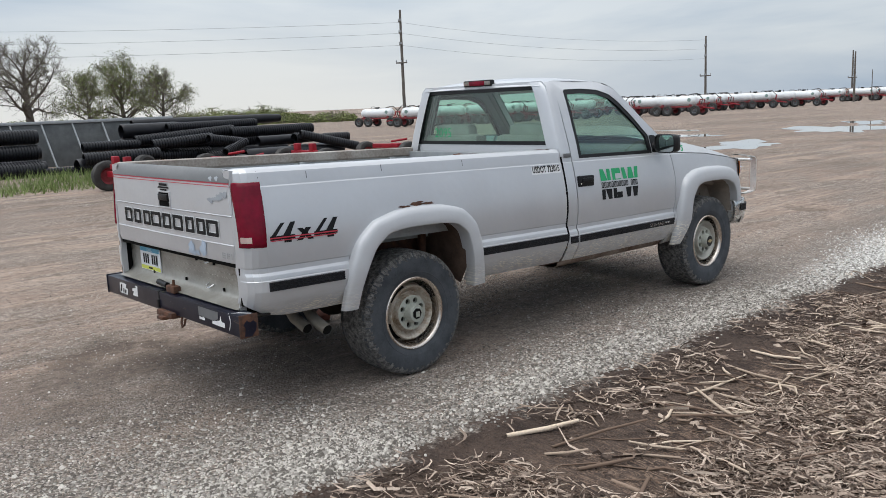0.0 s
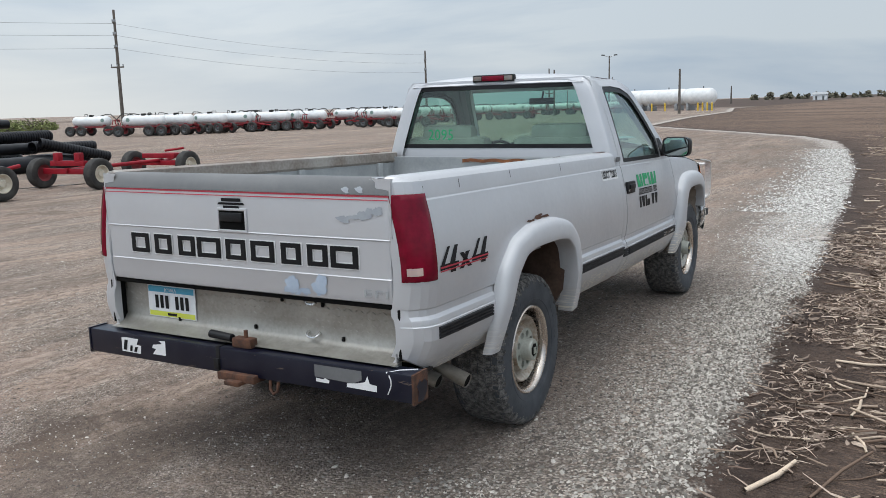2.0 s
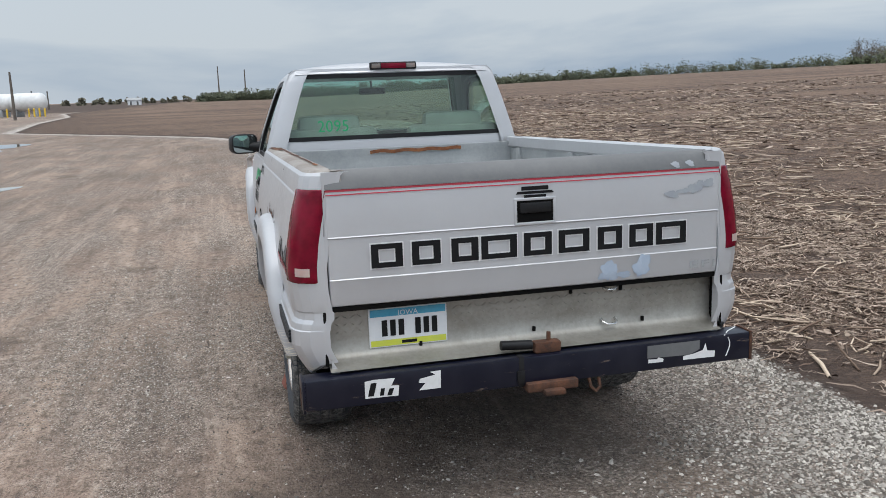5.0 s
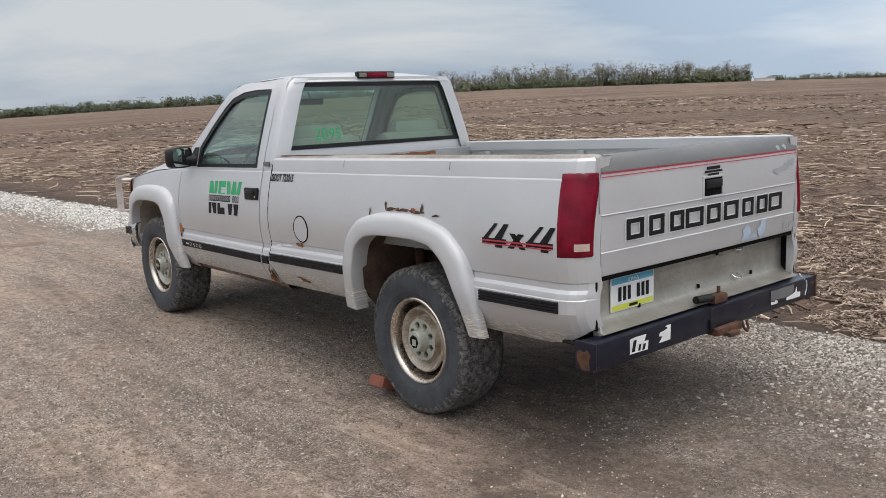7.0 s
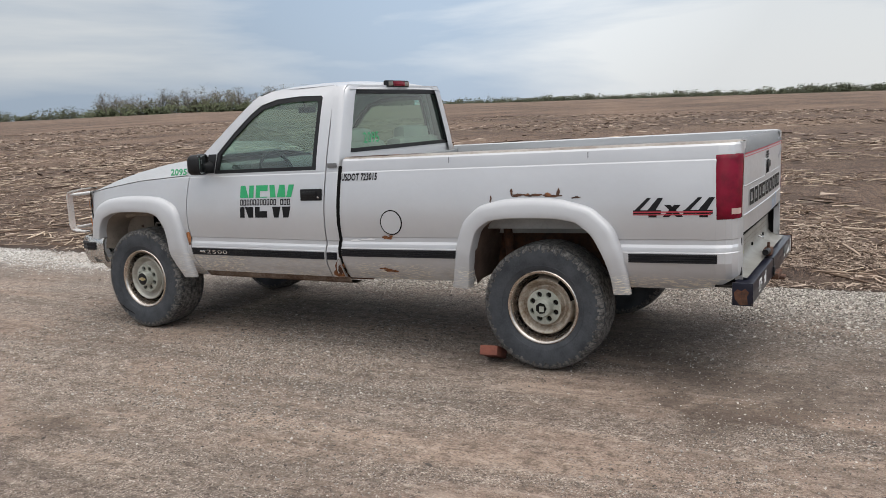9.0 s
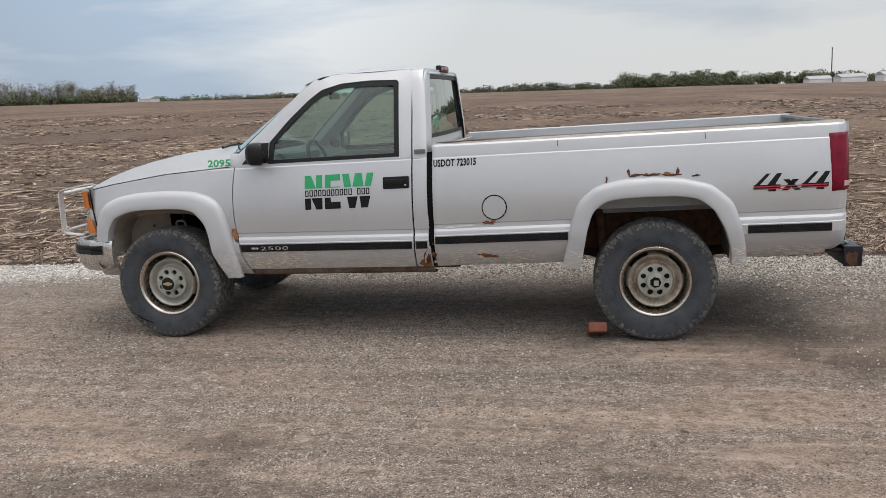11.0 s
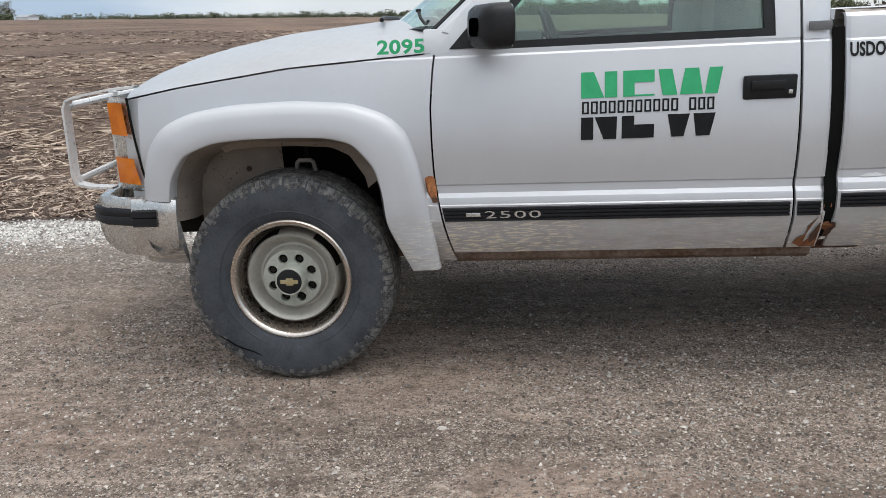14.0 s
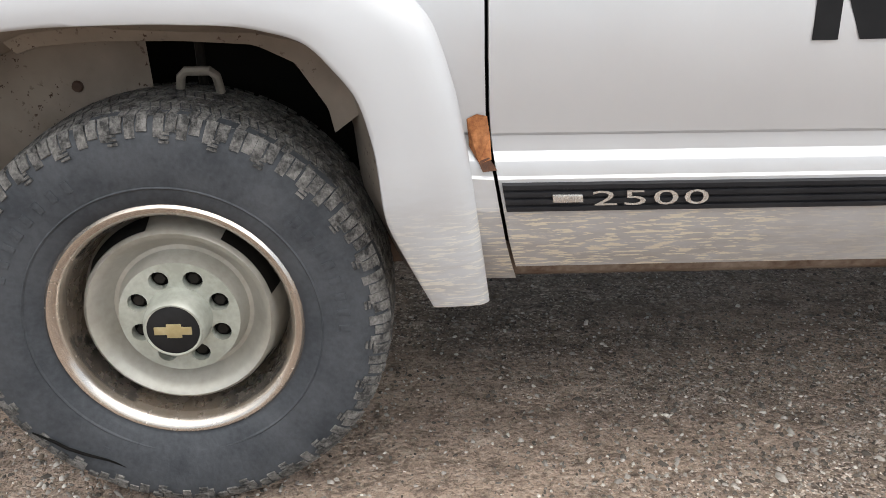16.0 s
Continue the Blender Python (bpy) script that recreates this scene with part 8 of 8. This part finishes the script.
def woods(name, rows, leaf, label, seed, leaf_size=0.55, per=150, bare=0.25, wide=1.0, low=0.14, twigs=5):
    """A far belt of trees: rows of (bearing, distance, height); stems and many small clumps, in one mesh."""
    rnd = random.Random(seed)
    lv, lf, tv, tf = [], [], [], []
    for b, dist, h in rows:
        x, y = dist * math.sin(radians(b)), dist * math.cos(radians(b))
        z0 = ground_height(x, y) - 0.3
        w = h * rnd.uniform(0.28, 0.42) * wide
        n = 5 + int(h / 3)
        lobes = [(rnd.gauss(0, w * 0.45), rnd.gauss(0, w * 0.45), h * rnd.uniform(low, 0.86), w * rnd.uniform(0.38, 0.66)) for _ in range(n)]
        m = int(per * rnd.uniform(0.5, 1.2) * (0.35 if rnd.random() < bare else 1.0))
        for _ in range(m):
            lx, ly, lz, lr = rnd.choice(lobes)
            o = Vector((x + lx + rnd.gauss(0, lr * 0.55), y + ly + rnd.gauss(0, lr * 0.55), z0 + max(0.3, lz + lr * max(-1.0, min(0.85, rnd.gauss(0, 0.55))))))
            u = Vector((rnd.uniform(-1, 1), rnd.uniform(-1, 1), rnd.uniform(-1, 1))).normalized()
            v = u.orthogonal().normalized()
            s = leaf_size * rnd.uniform(0.5, 1.3)
            k = len(lv)
            lv += [tuple(o + u * s), tuple(o + v * s * 0.7), tuple(o - u * s), tuple(o - v * s * 0.7)]
            lf.append((k, k + 1, k + 2, k + 3))
        for lx, ly, lz, lr in lobes:
            a, c = Vector((x + lx * 0.2, y + ly * 0.2, z0)), Vector((x + lx, y + ly, z0 + lz + lr * 0.8))
            wv = Vector((math.cos(radians(b)), -math.sin(radians(b)), 0)) * 0.16
            k = len(tv)
            tv += [tuple(a + wv), tuple(a - wv), tuple(c)]
            tf.append((k, k + 1, k + 2))
            for _ in range(twigs):
                mm = a.lerp(c, rnd.uniform(0.4, 1.0))
                e = mm + Vector((rnd.gauss(0, lr), rnd.gauss(0, lr), rnd.uniform(0.2, 1.0) * lr))
                k = len(tv)
                tv += [tuple(mm + wv * 0.4), tuple(mm - wv * 0.4), tuple(e)]
                tf.append((k, k + 1, k + 2))
    root = thing(name, Matrix(), label, "woods", kind="stuff")
    part("crowns", (lv, lf), leaf, root, smooth=False)
    part("stems", (tv, tf), TWIG, root, smooth=False)


rnd = random.Random(2)


def belt(b0, b1, d0, d1, h0, h1, n):
    return [(b0 + (b1 - b0) * (i + rnd.uniform(-0.4, 0.4)) / n, d0 + (d1 - d0) * i / n + rnd.uniform(-9, 9), rnd.uniform(h0, h1)) for i in range(n)]


# windbreak on the field's crest, and hedges along the horizon
woods("woods", belt(40, 60.2, 408, 432, 6.5, 12.0, 66), LEAF_MIX, "belt of bare and budding trees across the stubble field", 31, 0.34, 420, 0.45, 1.15, 0.30, 16)
woods("hedge", belt(40, 60.2, 404, 428, 2.0, 5.0, 120), LEAF_FAR, "low scrub under the belt of trees", 51, 0.55, 220, 0.2, 2.2, 0.05)
woods("woods", belt(61.5, 82, 640, 660, 3.5, 6.0, 130) + belt(82, 92, 600, 560, 2.5, 5.5, 60), LEAF_DARK, "low dark tree line on the horizon", 32, 0.6, 400, 0.1, 2.6, 0.05)
woods("woods", belt(91.5, 98.5, 430, 430, 4.5, 7.5, 30), LEAF_FAR, "clump of green trees beyond the stubble field", 33, 0.45, 760, 0.1, 1.7, 0.08)
woods("woods", belt(98.5, 112, 540, 540, 4, 7.5, 44), LEAF_FAR, "trees round the white farm buildings", 34, 0.55, 520, 0.1, 1.9, 0.08)
woods("woods", belt(12, 27, 470, 470, 2.0, 5.0, 90) + belt(27, 41, 560, 480, 2.5, 7, 36), LEAF_DARK, "low tree line beyond the stubble field", 35, 0.55, 380, 0.1, 2.6, 0.05)
woods("woods", belt(-1, 12.5, 470, 470, 2.5, 5.5, 70), LEAF_DARK, "low tree line beyond the stubble field", 36, 0.5, 560, 0.1, 2.6, 0.05)
woods("woods", belt(-9, -1.5, 520, 520, 2.0, 4.8, 15), LEAF_MIX, "scattered trees on the horizon", 37, 0.8, 150, 0.2, 1.5)
woods("hedge", belt(-66, -59, 128, 123, 1.3, 2.6, 50) + belt(-59, -54, 123, 120, 0.9, 1.6, 34), LEAF_SPRING, "budding green hedge behind the yard", 38, 0.12, 560, 0.15, 2.2, 0.05)
woods("hedge", belt(-110, -66, 120, 120, 1.2, 2.2, 80), LEAF_SPRING, "budding green hedge behind the yard", 39, 0.18, 300, 0.2, 1.8)
woods("woods", belt(112, 250, 420, 420, 4, 9, 150), LEAF_MIX, "tree line around the fields", 41, 0.8, 50)


# white farm sheds across the field
def shed(b, dist, w, d, h, yaw, label):
    x, y = dist * math.sin(radians(b)), dist * math.cos(radians(b))
    g = thing("farm_shed", pose(x, y, ground_height(x, y) - 0.2, 0, 0, yaw), label, "shed", "farm sheds")
    part("wall", box(0, 0, h / 2, w, d, h), SHED_WHITE, g, smooth=False)
    part("roof", ([(-w / 2 - 0.3, -d / 2 - 0.3, h), (w / 2 + 0.3, -d / 2 - 0.3, h), (w / 2 + 0.3, 0, h + d * 0.22), (-w / 2 - 0.3, 0, h + d * 0.22), (w / 2 + 0.3, d / 2 + 0.3, h), (-w / 2 - 0.3, d / 2 + 0.3, h)],
                  [(0, 1, 2, 3), (3, 2, 4, 5), (0, 3, 5), (1, 4, 2)]), GALV, g, smooth=False)
    for k in (-0.25, 0.25):
        part("door", box(k * w, -d / 2 - 0.03, h * 0.38, w * 0.14, 0.06, h * 0.76), GALV_DARK, g, smooth=False)


shed(103.4, 505, 12, 8, 2.4, 100, "long white metal farm shed")
shed(105.2, 500, 14, 8, 3.0, 104, "long white metal farm shed")
shed(107.5, 495, 14, 8, 3.6, 104, "white metal farm shed")
shed(60.9, 500, 11, 6, 2.6, 60, "low pale farm shed")
shed(-5.2, 360, 5, 4, 2.2, 0, "grey farm house on the horizon")
mast = thing("radio_mast", pose(624.3, -157.2, ground_height(624.3, -157.2)), "thin grey radio mast on the horizon", "mast")
part("lattice", tube([(0, 0, 0), (0, 0, 24.0)], [0.5, 0.35], 6), GALV_DARK, mast)

# ---- loose stones, corn litter, grass ----


def island_mat(name, a, b, rough=0.9, third=None, power=1.0):
    m, nt, bs = material(name)
    g = nt.nodes.new("ShaderNodeNewGeometry")
    r = g.outputs["Random Per Island"]
    col = mixc(nt, mathn(nt, "POWER", r, power), a, b)
    if third:
        col = mixc(nt, span(nt, mathn(nt, "FRACT", mathn(nt, "MULTIPLY", r, 7.31)), 0.68, 0.74), col, third)
    fine = noise_fac(nt, world_pos(nt), 140.0, 2.0)
    col = mixc(nt, span(nt, fine, 0.3, 0.7, 0.0, 0.35), col, tuple(0.55 * v for v in a))
    nt.links.new(col, bs.inputs["Base Color"])
    bs.inputs["Roughness"].default_value = rough
    bs.inputs["Specular IOR Level"].default_value = 0.25
    return m


STONE_WHITE = island_mat("limestone_chips", (0.20, 0.180, 0.158), (0.66, 0.612, 0.548), 0.9, (0.11, 0.097, 0.084), 1.3)
STONE_BRIGHT = island_mat("fresh_limestone_chips", (0.34, 0.32, 0.295), (0.80, 0.775, 0.73), 0.9, (0.18, 0.165, 0.148), 1.15)
STONE_TAN = island_mat("lot_grit", (0.080, 0.068, 0.058), (0.72, 0.665, 0.60), 0.9, (0.22, 0.17, 0.13), 1.9)
STRAW = island_mat("weathered_corn_leaf", (0.17, 0.118, 0.090), (0.66, 0.53, 0.425), 0.85, (0.075, 0.052, 0.040))
STALK = island_mat("weathered_corn_stalk", (0.24, 0.17, 0.125), (0.70, 0.565, 0.435), 0.8, (0.15, 0.10, 0.072))


def np_mesh(name, verts, faces, mat, smooth=False):
    me = bpy.data.meshes.new(name)
    k = faces.shape[1]
    me.vertices.add(len(verts))
    me.vertices.foreach_set("co", verts.astype(np.float32).ravel())
    me.loops.add(faces.size)
    me.loops.foreach_set("vertex_index", faces.astype(np.int32).ravel())
    me.polygons.add(len(faces))
    me.polygons.foreach_set("loop_start", np.arange(0, faces.size, k, dtype=np.int32))
    me.update(calc_edges=True)
    me.validate()
    me.materials.append(mat)
    return new(name, me)


rng = np.random.default_rng(5)
ROCK_V = np.array([(1, 0.1, -0.4), (0.35, 0.95, -0.4), (-0.8, 0.65, -0.4), (-0.85, -0.55, -0.4), (0.3, -0.95, -0.4), (0.5, 0.25, 0.75), (-0.5, 0.3, 0.95), (-0.05, -0.55, 0.8)])
ROCK_F = np.array([(5, 6, 7), (0, 1, 5), (1, 6, 5), (1, 2, 6), (2, 3, 6), (3, 7, 6), (3, 4, 7), (4, 0, 7), (0, 5, 7)])


def heights(xy):
    return np.array([ground_height(float(x), float(y)) for x, y in xy])


def stones(name, xy, size, mat, label):
    n = len(xy)
    sc = size[:, None] * rng.uniform(0.6, 1.35, (n, 3)) * np.array([1.25, 0.85, 0.62])
    jit = 1 + rng.uniform(-0.30, 0.30, (n, 8, 1))
    v = ROCK_V[None] * jit * sc[:, None, :]
    a = rng.uniform(0, 6.283, n)
    c, s = np.cos(a)[:, None], np.sin(a)[:, None]
    x, y = v[..., 0] * c - v[..., 1] * s, v[..., 0] * s + v[..., 1] * c
    z = v[..., 2] + v[..., 0] * rng.uniform(-0.3, 0.3, n)[:, None]
    zz = heights(xy) + size * 0.18
    verts = np.stack([x + xy[:, :1], y + xy[:, 1:2], z + zz[:, None]], -1).reshape(-1, 3)
    faces = (ROCK_F[None] + (np.arange(n) * 8)[:, None, None]).reshape(-1, 3)
    return tagged(np_mesh(name, verts, faces, mat), label, "gravel", kind="stuff")


def keep_by(xy, scale, seed, lo, hi):
    """Thins points by a soft noise, so that they lie in patches."""
    k = np.array([noise.noise((float(x) * scale, float(y) * scale, seed)) for x, y in xy])
    return rng.uniform(0, 1, len(xy)) < np.clip((k - lo) / (hi - lo), 0, 1)


def edge_x(y):
    return np.interp(y, (-60, -1, 2, 6, 12, 17, 25), (1.9, 1.85, 1.78, 1.72, 1.5, 1.3, 0.6))


# white verge: thick along the field's edge, thinner towards the wheels
n = 76000
yy = -5.5 + 19.0 * rng.uniform(0, 1, n) ** 1.25
dx = np.abs(rng.normal(0, 0.33, n)) * (1 + 0.5 * np.sin(yy * 1.1) * np.sin(yy * 0.37))
xy = np.stack([edge_x(yy) - 0.02 + rng.normal(0, 0.06, n) - dx, yy], -1)
xy = xy[keep_by(xy, 0.9, 2.0, -0.75, 0.05)]
xy = xy[~((np.abs(np.abs(xy[:, 0]) - 0.78) < 0.13) & (np.minimum(np.abs(xy[:, 1]), np.abs(xy[:, 1] - 3.34)) < 0.17))]
near = np.clip(1 - (edge_x(xy[:, 1]) - xy[:, 0]) / 0.7, 0, 1)
size = rng.gamma(4.0, 0.0011, len(xy)) + 0.0019 + 0.0034 * near * rng.uniform(0, 1, len(xy))
fresh = rng.uniform(3.2, 5.2, len(xy)) < xy[:, 1]
stones("verge_gravel", xy[~fresh], size[~fresh], STONE_WHITE, "crushed grey-white limestone gravel along the verge")
stones("verge_gravel", xy[fresh], size[fresh], STONE_BRIGHT, "fresh white limestone gravel along the verge")
n = 14000
yy = 9.0 + 16 * rng.uniform(0, 1, n) ** 1.4
xy = np.stack([edge_x(yy) - 0.05 + rng.normal(0, 0.08, n) - np.abs(rng.normal(0, 0.5, n)), yy], -1)
stones("verge_gravel", xy, rng.gamma(5.0, 0.0020, len(xy)) + 0.004, STONE_BRIGHT, "crushed white limestone gravel along the verge")
# grit on the lot
n = 82000
xy = np.stack([rng.uniform(-3.6, 1.1, n), rng.uniform(-3.4, 6.4, n)], -1)
xy = xy[keep_by(xy, 1.1, 9.0, -0.45, 0.40)]
stones("lot_grit", xy, rng.gamma(3.0, 0.0008, len(xy)) + 0.0013, STONE_TAN, "small grey and tan grit pressed into the lot")
n = 22000
xy = np.stack([rng.uniform(-6.0, -3.4, n), rng.uniform(-4.5, 7.5, n)], -1)
xy = xy[keep_by(xy, 0.7, 9.0, -0.45, 0.35)]
stones("lot_grit", xy, rng.gamma(3.0, 0.0009, len(xy)) + 0.0015, STONE_TAN, "small grey and tan grit pressed into the lot")
n = 42000
xy = np.stack([rng.uniform(-2.3, -0.1, n), rng.uniform(0.8, 4.4, n)], -1)
xy = xy[keep_by(xy, 0.9, 5.0, -0.50, 0.40)]
stones("lot_grit", xy, rng.gamma(3.0, 0.0008, len(xy)) + 0.0013, STONE_TAN, "small grey and tan grit pressed into the lot")
n = 22000
xy = np.stack([1.85 - np.abs(rng.normal(0, 0.70, n)), rng.uniform(-4.2, -0.7, n)], -1)
xy = xy[keep_by(xy, 1.3, 2.0, -0.50, 0.35)]
stones("verge_gravel", xy, rng.gamma(3.0, 0.0014, len(xy)) + 0.0022, STONE_WHITE, "crushed white limestone gravel along the verge")
n = 26000
xy = np.stack([rng.uniform(-3.2, -0.7, n), rng.uniform(-2.2, 3.6, n)], -1)
xy = xy[keep_by(xy * np.array([[1.0, 0.6]]), 1.5, 6.0, 0.26, 0.72)]
stones("lot_grit", xy, rng.gamma(3.0, 0.0008, len(xy)) + 0.0013, STONE_WHITE, "loose patches of pale gravel on the lot")
n = 2500
xy = np.stack([rng.uniform(-9.0, 1.0, n), rng.uniform(-5, 14, n)], -1)
xy = xy[keep_by(xy, 0.5, 4.0, -0.1, 0.6)]
stones("lot_grit", xy, rng.gamma(3.0, 0.0013, len(xy)) + 0.0022, STONE_TAN, "scattered pale stones on the lot")


def ribbons(xy, length, width, lift, curl, tilt):
    """Crumpled strips, three spans each, lying on the soil."""
    n = len(xy)
    a = rng.normal(0.5, 1.0, n) + np.pi * rng.integers(0, 2, n)
    t = np.linspace(-0.5, 0.5, 4)
    bend = rng.normal(0, curl, n)[:, None]
    u = t[None] * length[:, None]
    side = bend * (t[None] ** 2) * 4 * length[:, None] * 0.25
    up = lift[:, None] + np.abs(rng.normal(0, 0.010, (n, 4))) + (t[None] * tilt[:, None]) * length[:, None]
    up = np.maximum(up, 0.002)
    tw = rng.normal(0, 0.7, n)[:, None] + t[None] * rng.normal(0, 1.6, n)[:, None]
    w = width[:, None] * np.array([0.6, 1.0, 1.0, 0.35])[None] / 2
    c, s = np.cos(a)[:, None], np.sin(a)[:, None]
    cx, cy = u * c - side * s + xy[:, :1], u * s + side * c + xy[:, 1:2]
    zz = heights(xy)[:, None] + up
    ox, oy, oz = -s * w * np.cos(tw), c * w * np.cos(tw), w * np.sin(tw)
    p = np.stack([np.stack([cx + ox, cy + oy, zz + oz], -1), np.stack([cx - ox, cy - oy, zz - oz], -1)], 2).reshape(-1, 3)
    f = np.array([(0, 1, 3, 2), (2, 3, 5, 4), (4, 5, 7, 6)])
    return p, (f[None] + (np.arange(n) * 8)[:, None, None]).reshape(-1, 4)


def stalks(xy, length, radius, tilt):
    """Broken stalks: five-sided rods in two spans."""
    n = len(xy)
    a = rng.normal(0.4, 0.9, n) + np.pi * rng.integers(0, 2, n)
    t = np.array([-0.5, 0.05, 0.5])
    kink = rng.normal(0, 0.03, n)[:, None] * np.array([0, 1, 0])[None]
    u = t[None] * length[:, None]
    c, s = np.cos(a)[:, None], np.sin(a)[:, None]
    cx, cy = u * c - kink * s + xy[:, :1], u * s + kink * c + xy[:, 1:2]
    zz = heights(xy)[:, None] + radius[:, None] * 0.9 + np.maximum(0, (t[None] + 0.5) * tilt[:, None] * length[:, None])
    k = np.arange(5) * 2 * np.pi / 5
    rad = radius[:, None] * np.array([0.9, 1.0, 0.75])[None]
    px = cx[..., None] - s[..., None] * rad[..., None] * np.cos(k)
    py = cy[..., None] + c[..., None] * rad[..., None] * np.cos(k)
    pz = zz[..., None] + rad[..., None] * np.sin(k)
    p = np.stack([px, py, pz], -1).reshape(-1, 3)
    f = np.array([(r * 5 + j, r * 5 + (j + 1) % 5, (r + 1) * 5 + (j + 1) % 5, (r + 1) * 5 + j) for r in range(2) for j in range(5)])
    return p, (f[None] + (np.arange(n) * 15)[:, None, None]).reshape(-1, 4)


def litter(name, xy, lmin, lmax, wmin, wmax, mat, kind, label):
    n = len(xy)
    if kind == "leaf":
        v, f = ribbons(xy, rng.uniform(lmin, lmax, n), rng.uniform(wmin, wmax, n), np.abs(rng.normal(0.004, 0.014, n)), 1.2, rng.normal(0, 0.10, n))
    else:
        v, f = stalks(xy, rng.uniform(lmin, lmax, n), rng.uniform(wmin, wmax, n), np.abs(rng.normal(0, 0.06, n)))
    return tagged(np_mesh(name, v, f, mat), label, "corn litter", kind="stuff")


def field_points(n, x0, x1, y0, y1, lo, hi, scale, soft):
    p = np.stack([rng.uniform(x0, x1, n), rng.uniform(y0, y1, n)], -1)
    d = p[:, 0] - edge_x(p[:, 1])
    p = p[(d > 0.02) & (rng.uniform(0, 1, n) < np.clip((d + 0.10) / soft, 0.0, 1.0) ** 1.6)]
    return p[keep_by(p, scale, 6.0, lo, hi)]


litter("corn_leaf_litter", field_points(150000, 1.65, 5.6, -5.2, 7.0, -0.22, 0.16, 1.4, 0.8), 0.02, 0.16, 0.003, 0.012, STRAW, "leaf", "dry broken corn leaves and husks on damp soil")
litter("corn_husk_litter", field_points(5000, 1.65, 6.2, -5.2, 8.0, -0.35, 0.30, 1.1, 0.9), 0.03, 0.09, 0.012, 0.026, STRAW, "leaf", "pale husk scraps on damp soil")
litter("corn_stalk_litter", field_points(6500, 1.65, 7.5, -5.5, 9.5, -0.40, 0.30, 1.1, 1.0), 0.06, 0.42, 0.003, 0.009, STALK, "stalk", "broken dry corn stalks lying on damp soil")
litter("corn_leaf_litter", field_points(60000, 0.8, 22, -9, 32, -0.40, 0.40, 0.35, 2.0), 0.06, 0.30, 0.006, 0.020, STRAW, "leaf", "dry broken corn leaves and husks across the field")
litter("corn_stalk_litter", field_points(12000, 0.8, 26, -9, 38, -0.40, 0.30, 0.35, 1.2), 0.15, 0.65, 0.007, 0.014, STALK, "stalk", "broken dry corn stalks across the field")
litter("corn_leaf_litter", field_points(30000, 8, 75, -25, 80, -0.30, 0.40, 0.10, 2.0), 0.25, 0.7, 0.02, 0.06, STRAW, "leaf", "pale corn residue far out in the field")


# grass at the foot of the pipes
n = 5200
xy = np.stack([rng.uniform(-22.5, -16.0, n), rng.uniform(1.2, 7.0, n)], -1)
xy = xy[keep_by(xy, 0.5, 3.0, -0.4, 0.3)]
h = rng.uniform(0.10, 0.34, len(xy))
lean = rng.normal(0, 0.10, (len(xy), 2))
aa = rng.uniform(0, 6.283, len(xy))
w = np.stack([np.cos(aa), np.sin(aa)], -1) * 0.012
zg = heights(xy)
v = np.stack([np.concatenate([xy + w, zg[:, None]], 1), np.concatenate([xy - w, zg[:, None]], 1), np.concatenate([xy + lean, (zg + h)[:, None]], 1)], 1).reshape(-1, 3)
tagged(np_mesh("grass", v, np.arange(len(v)).reshape(-1, 3), GRASS), "rough spring grass at the foot of the pipes", "grass", kind="stuff")
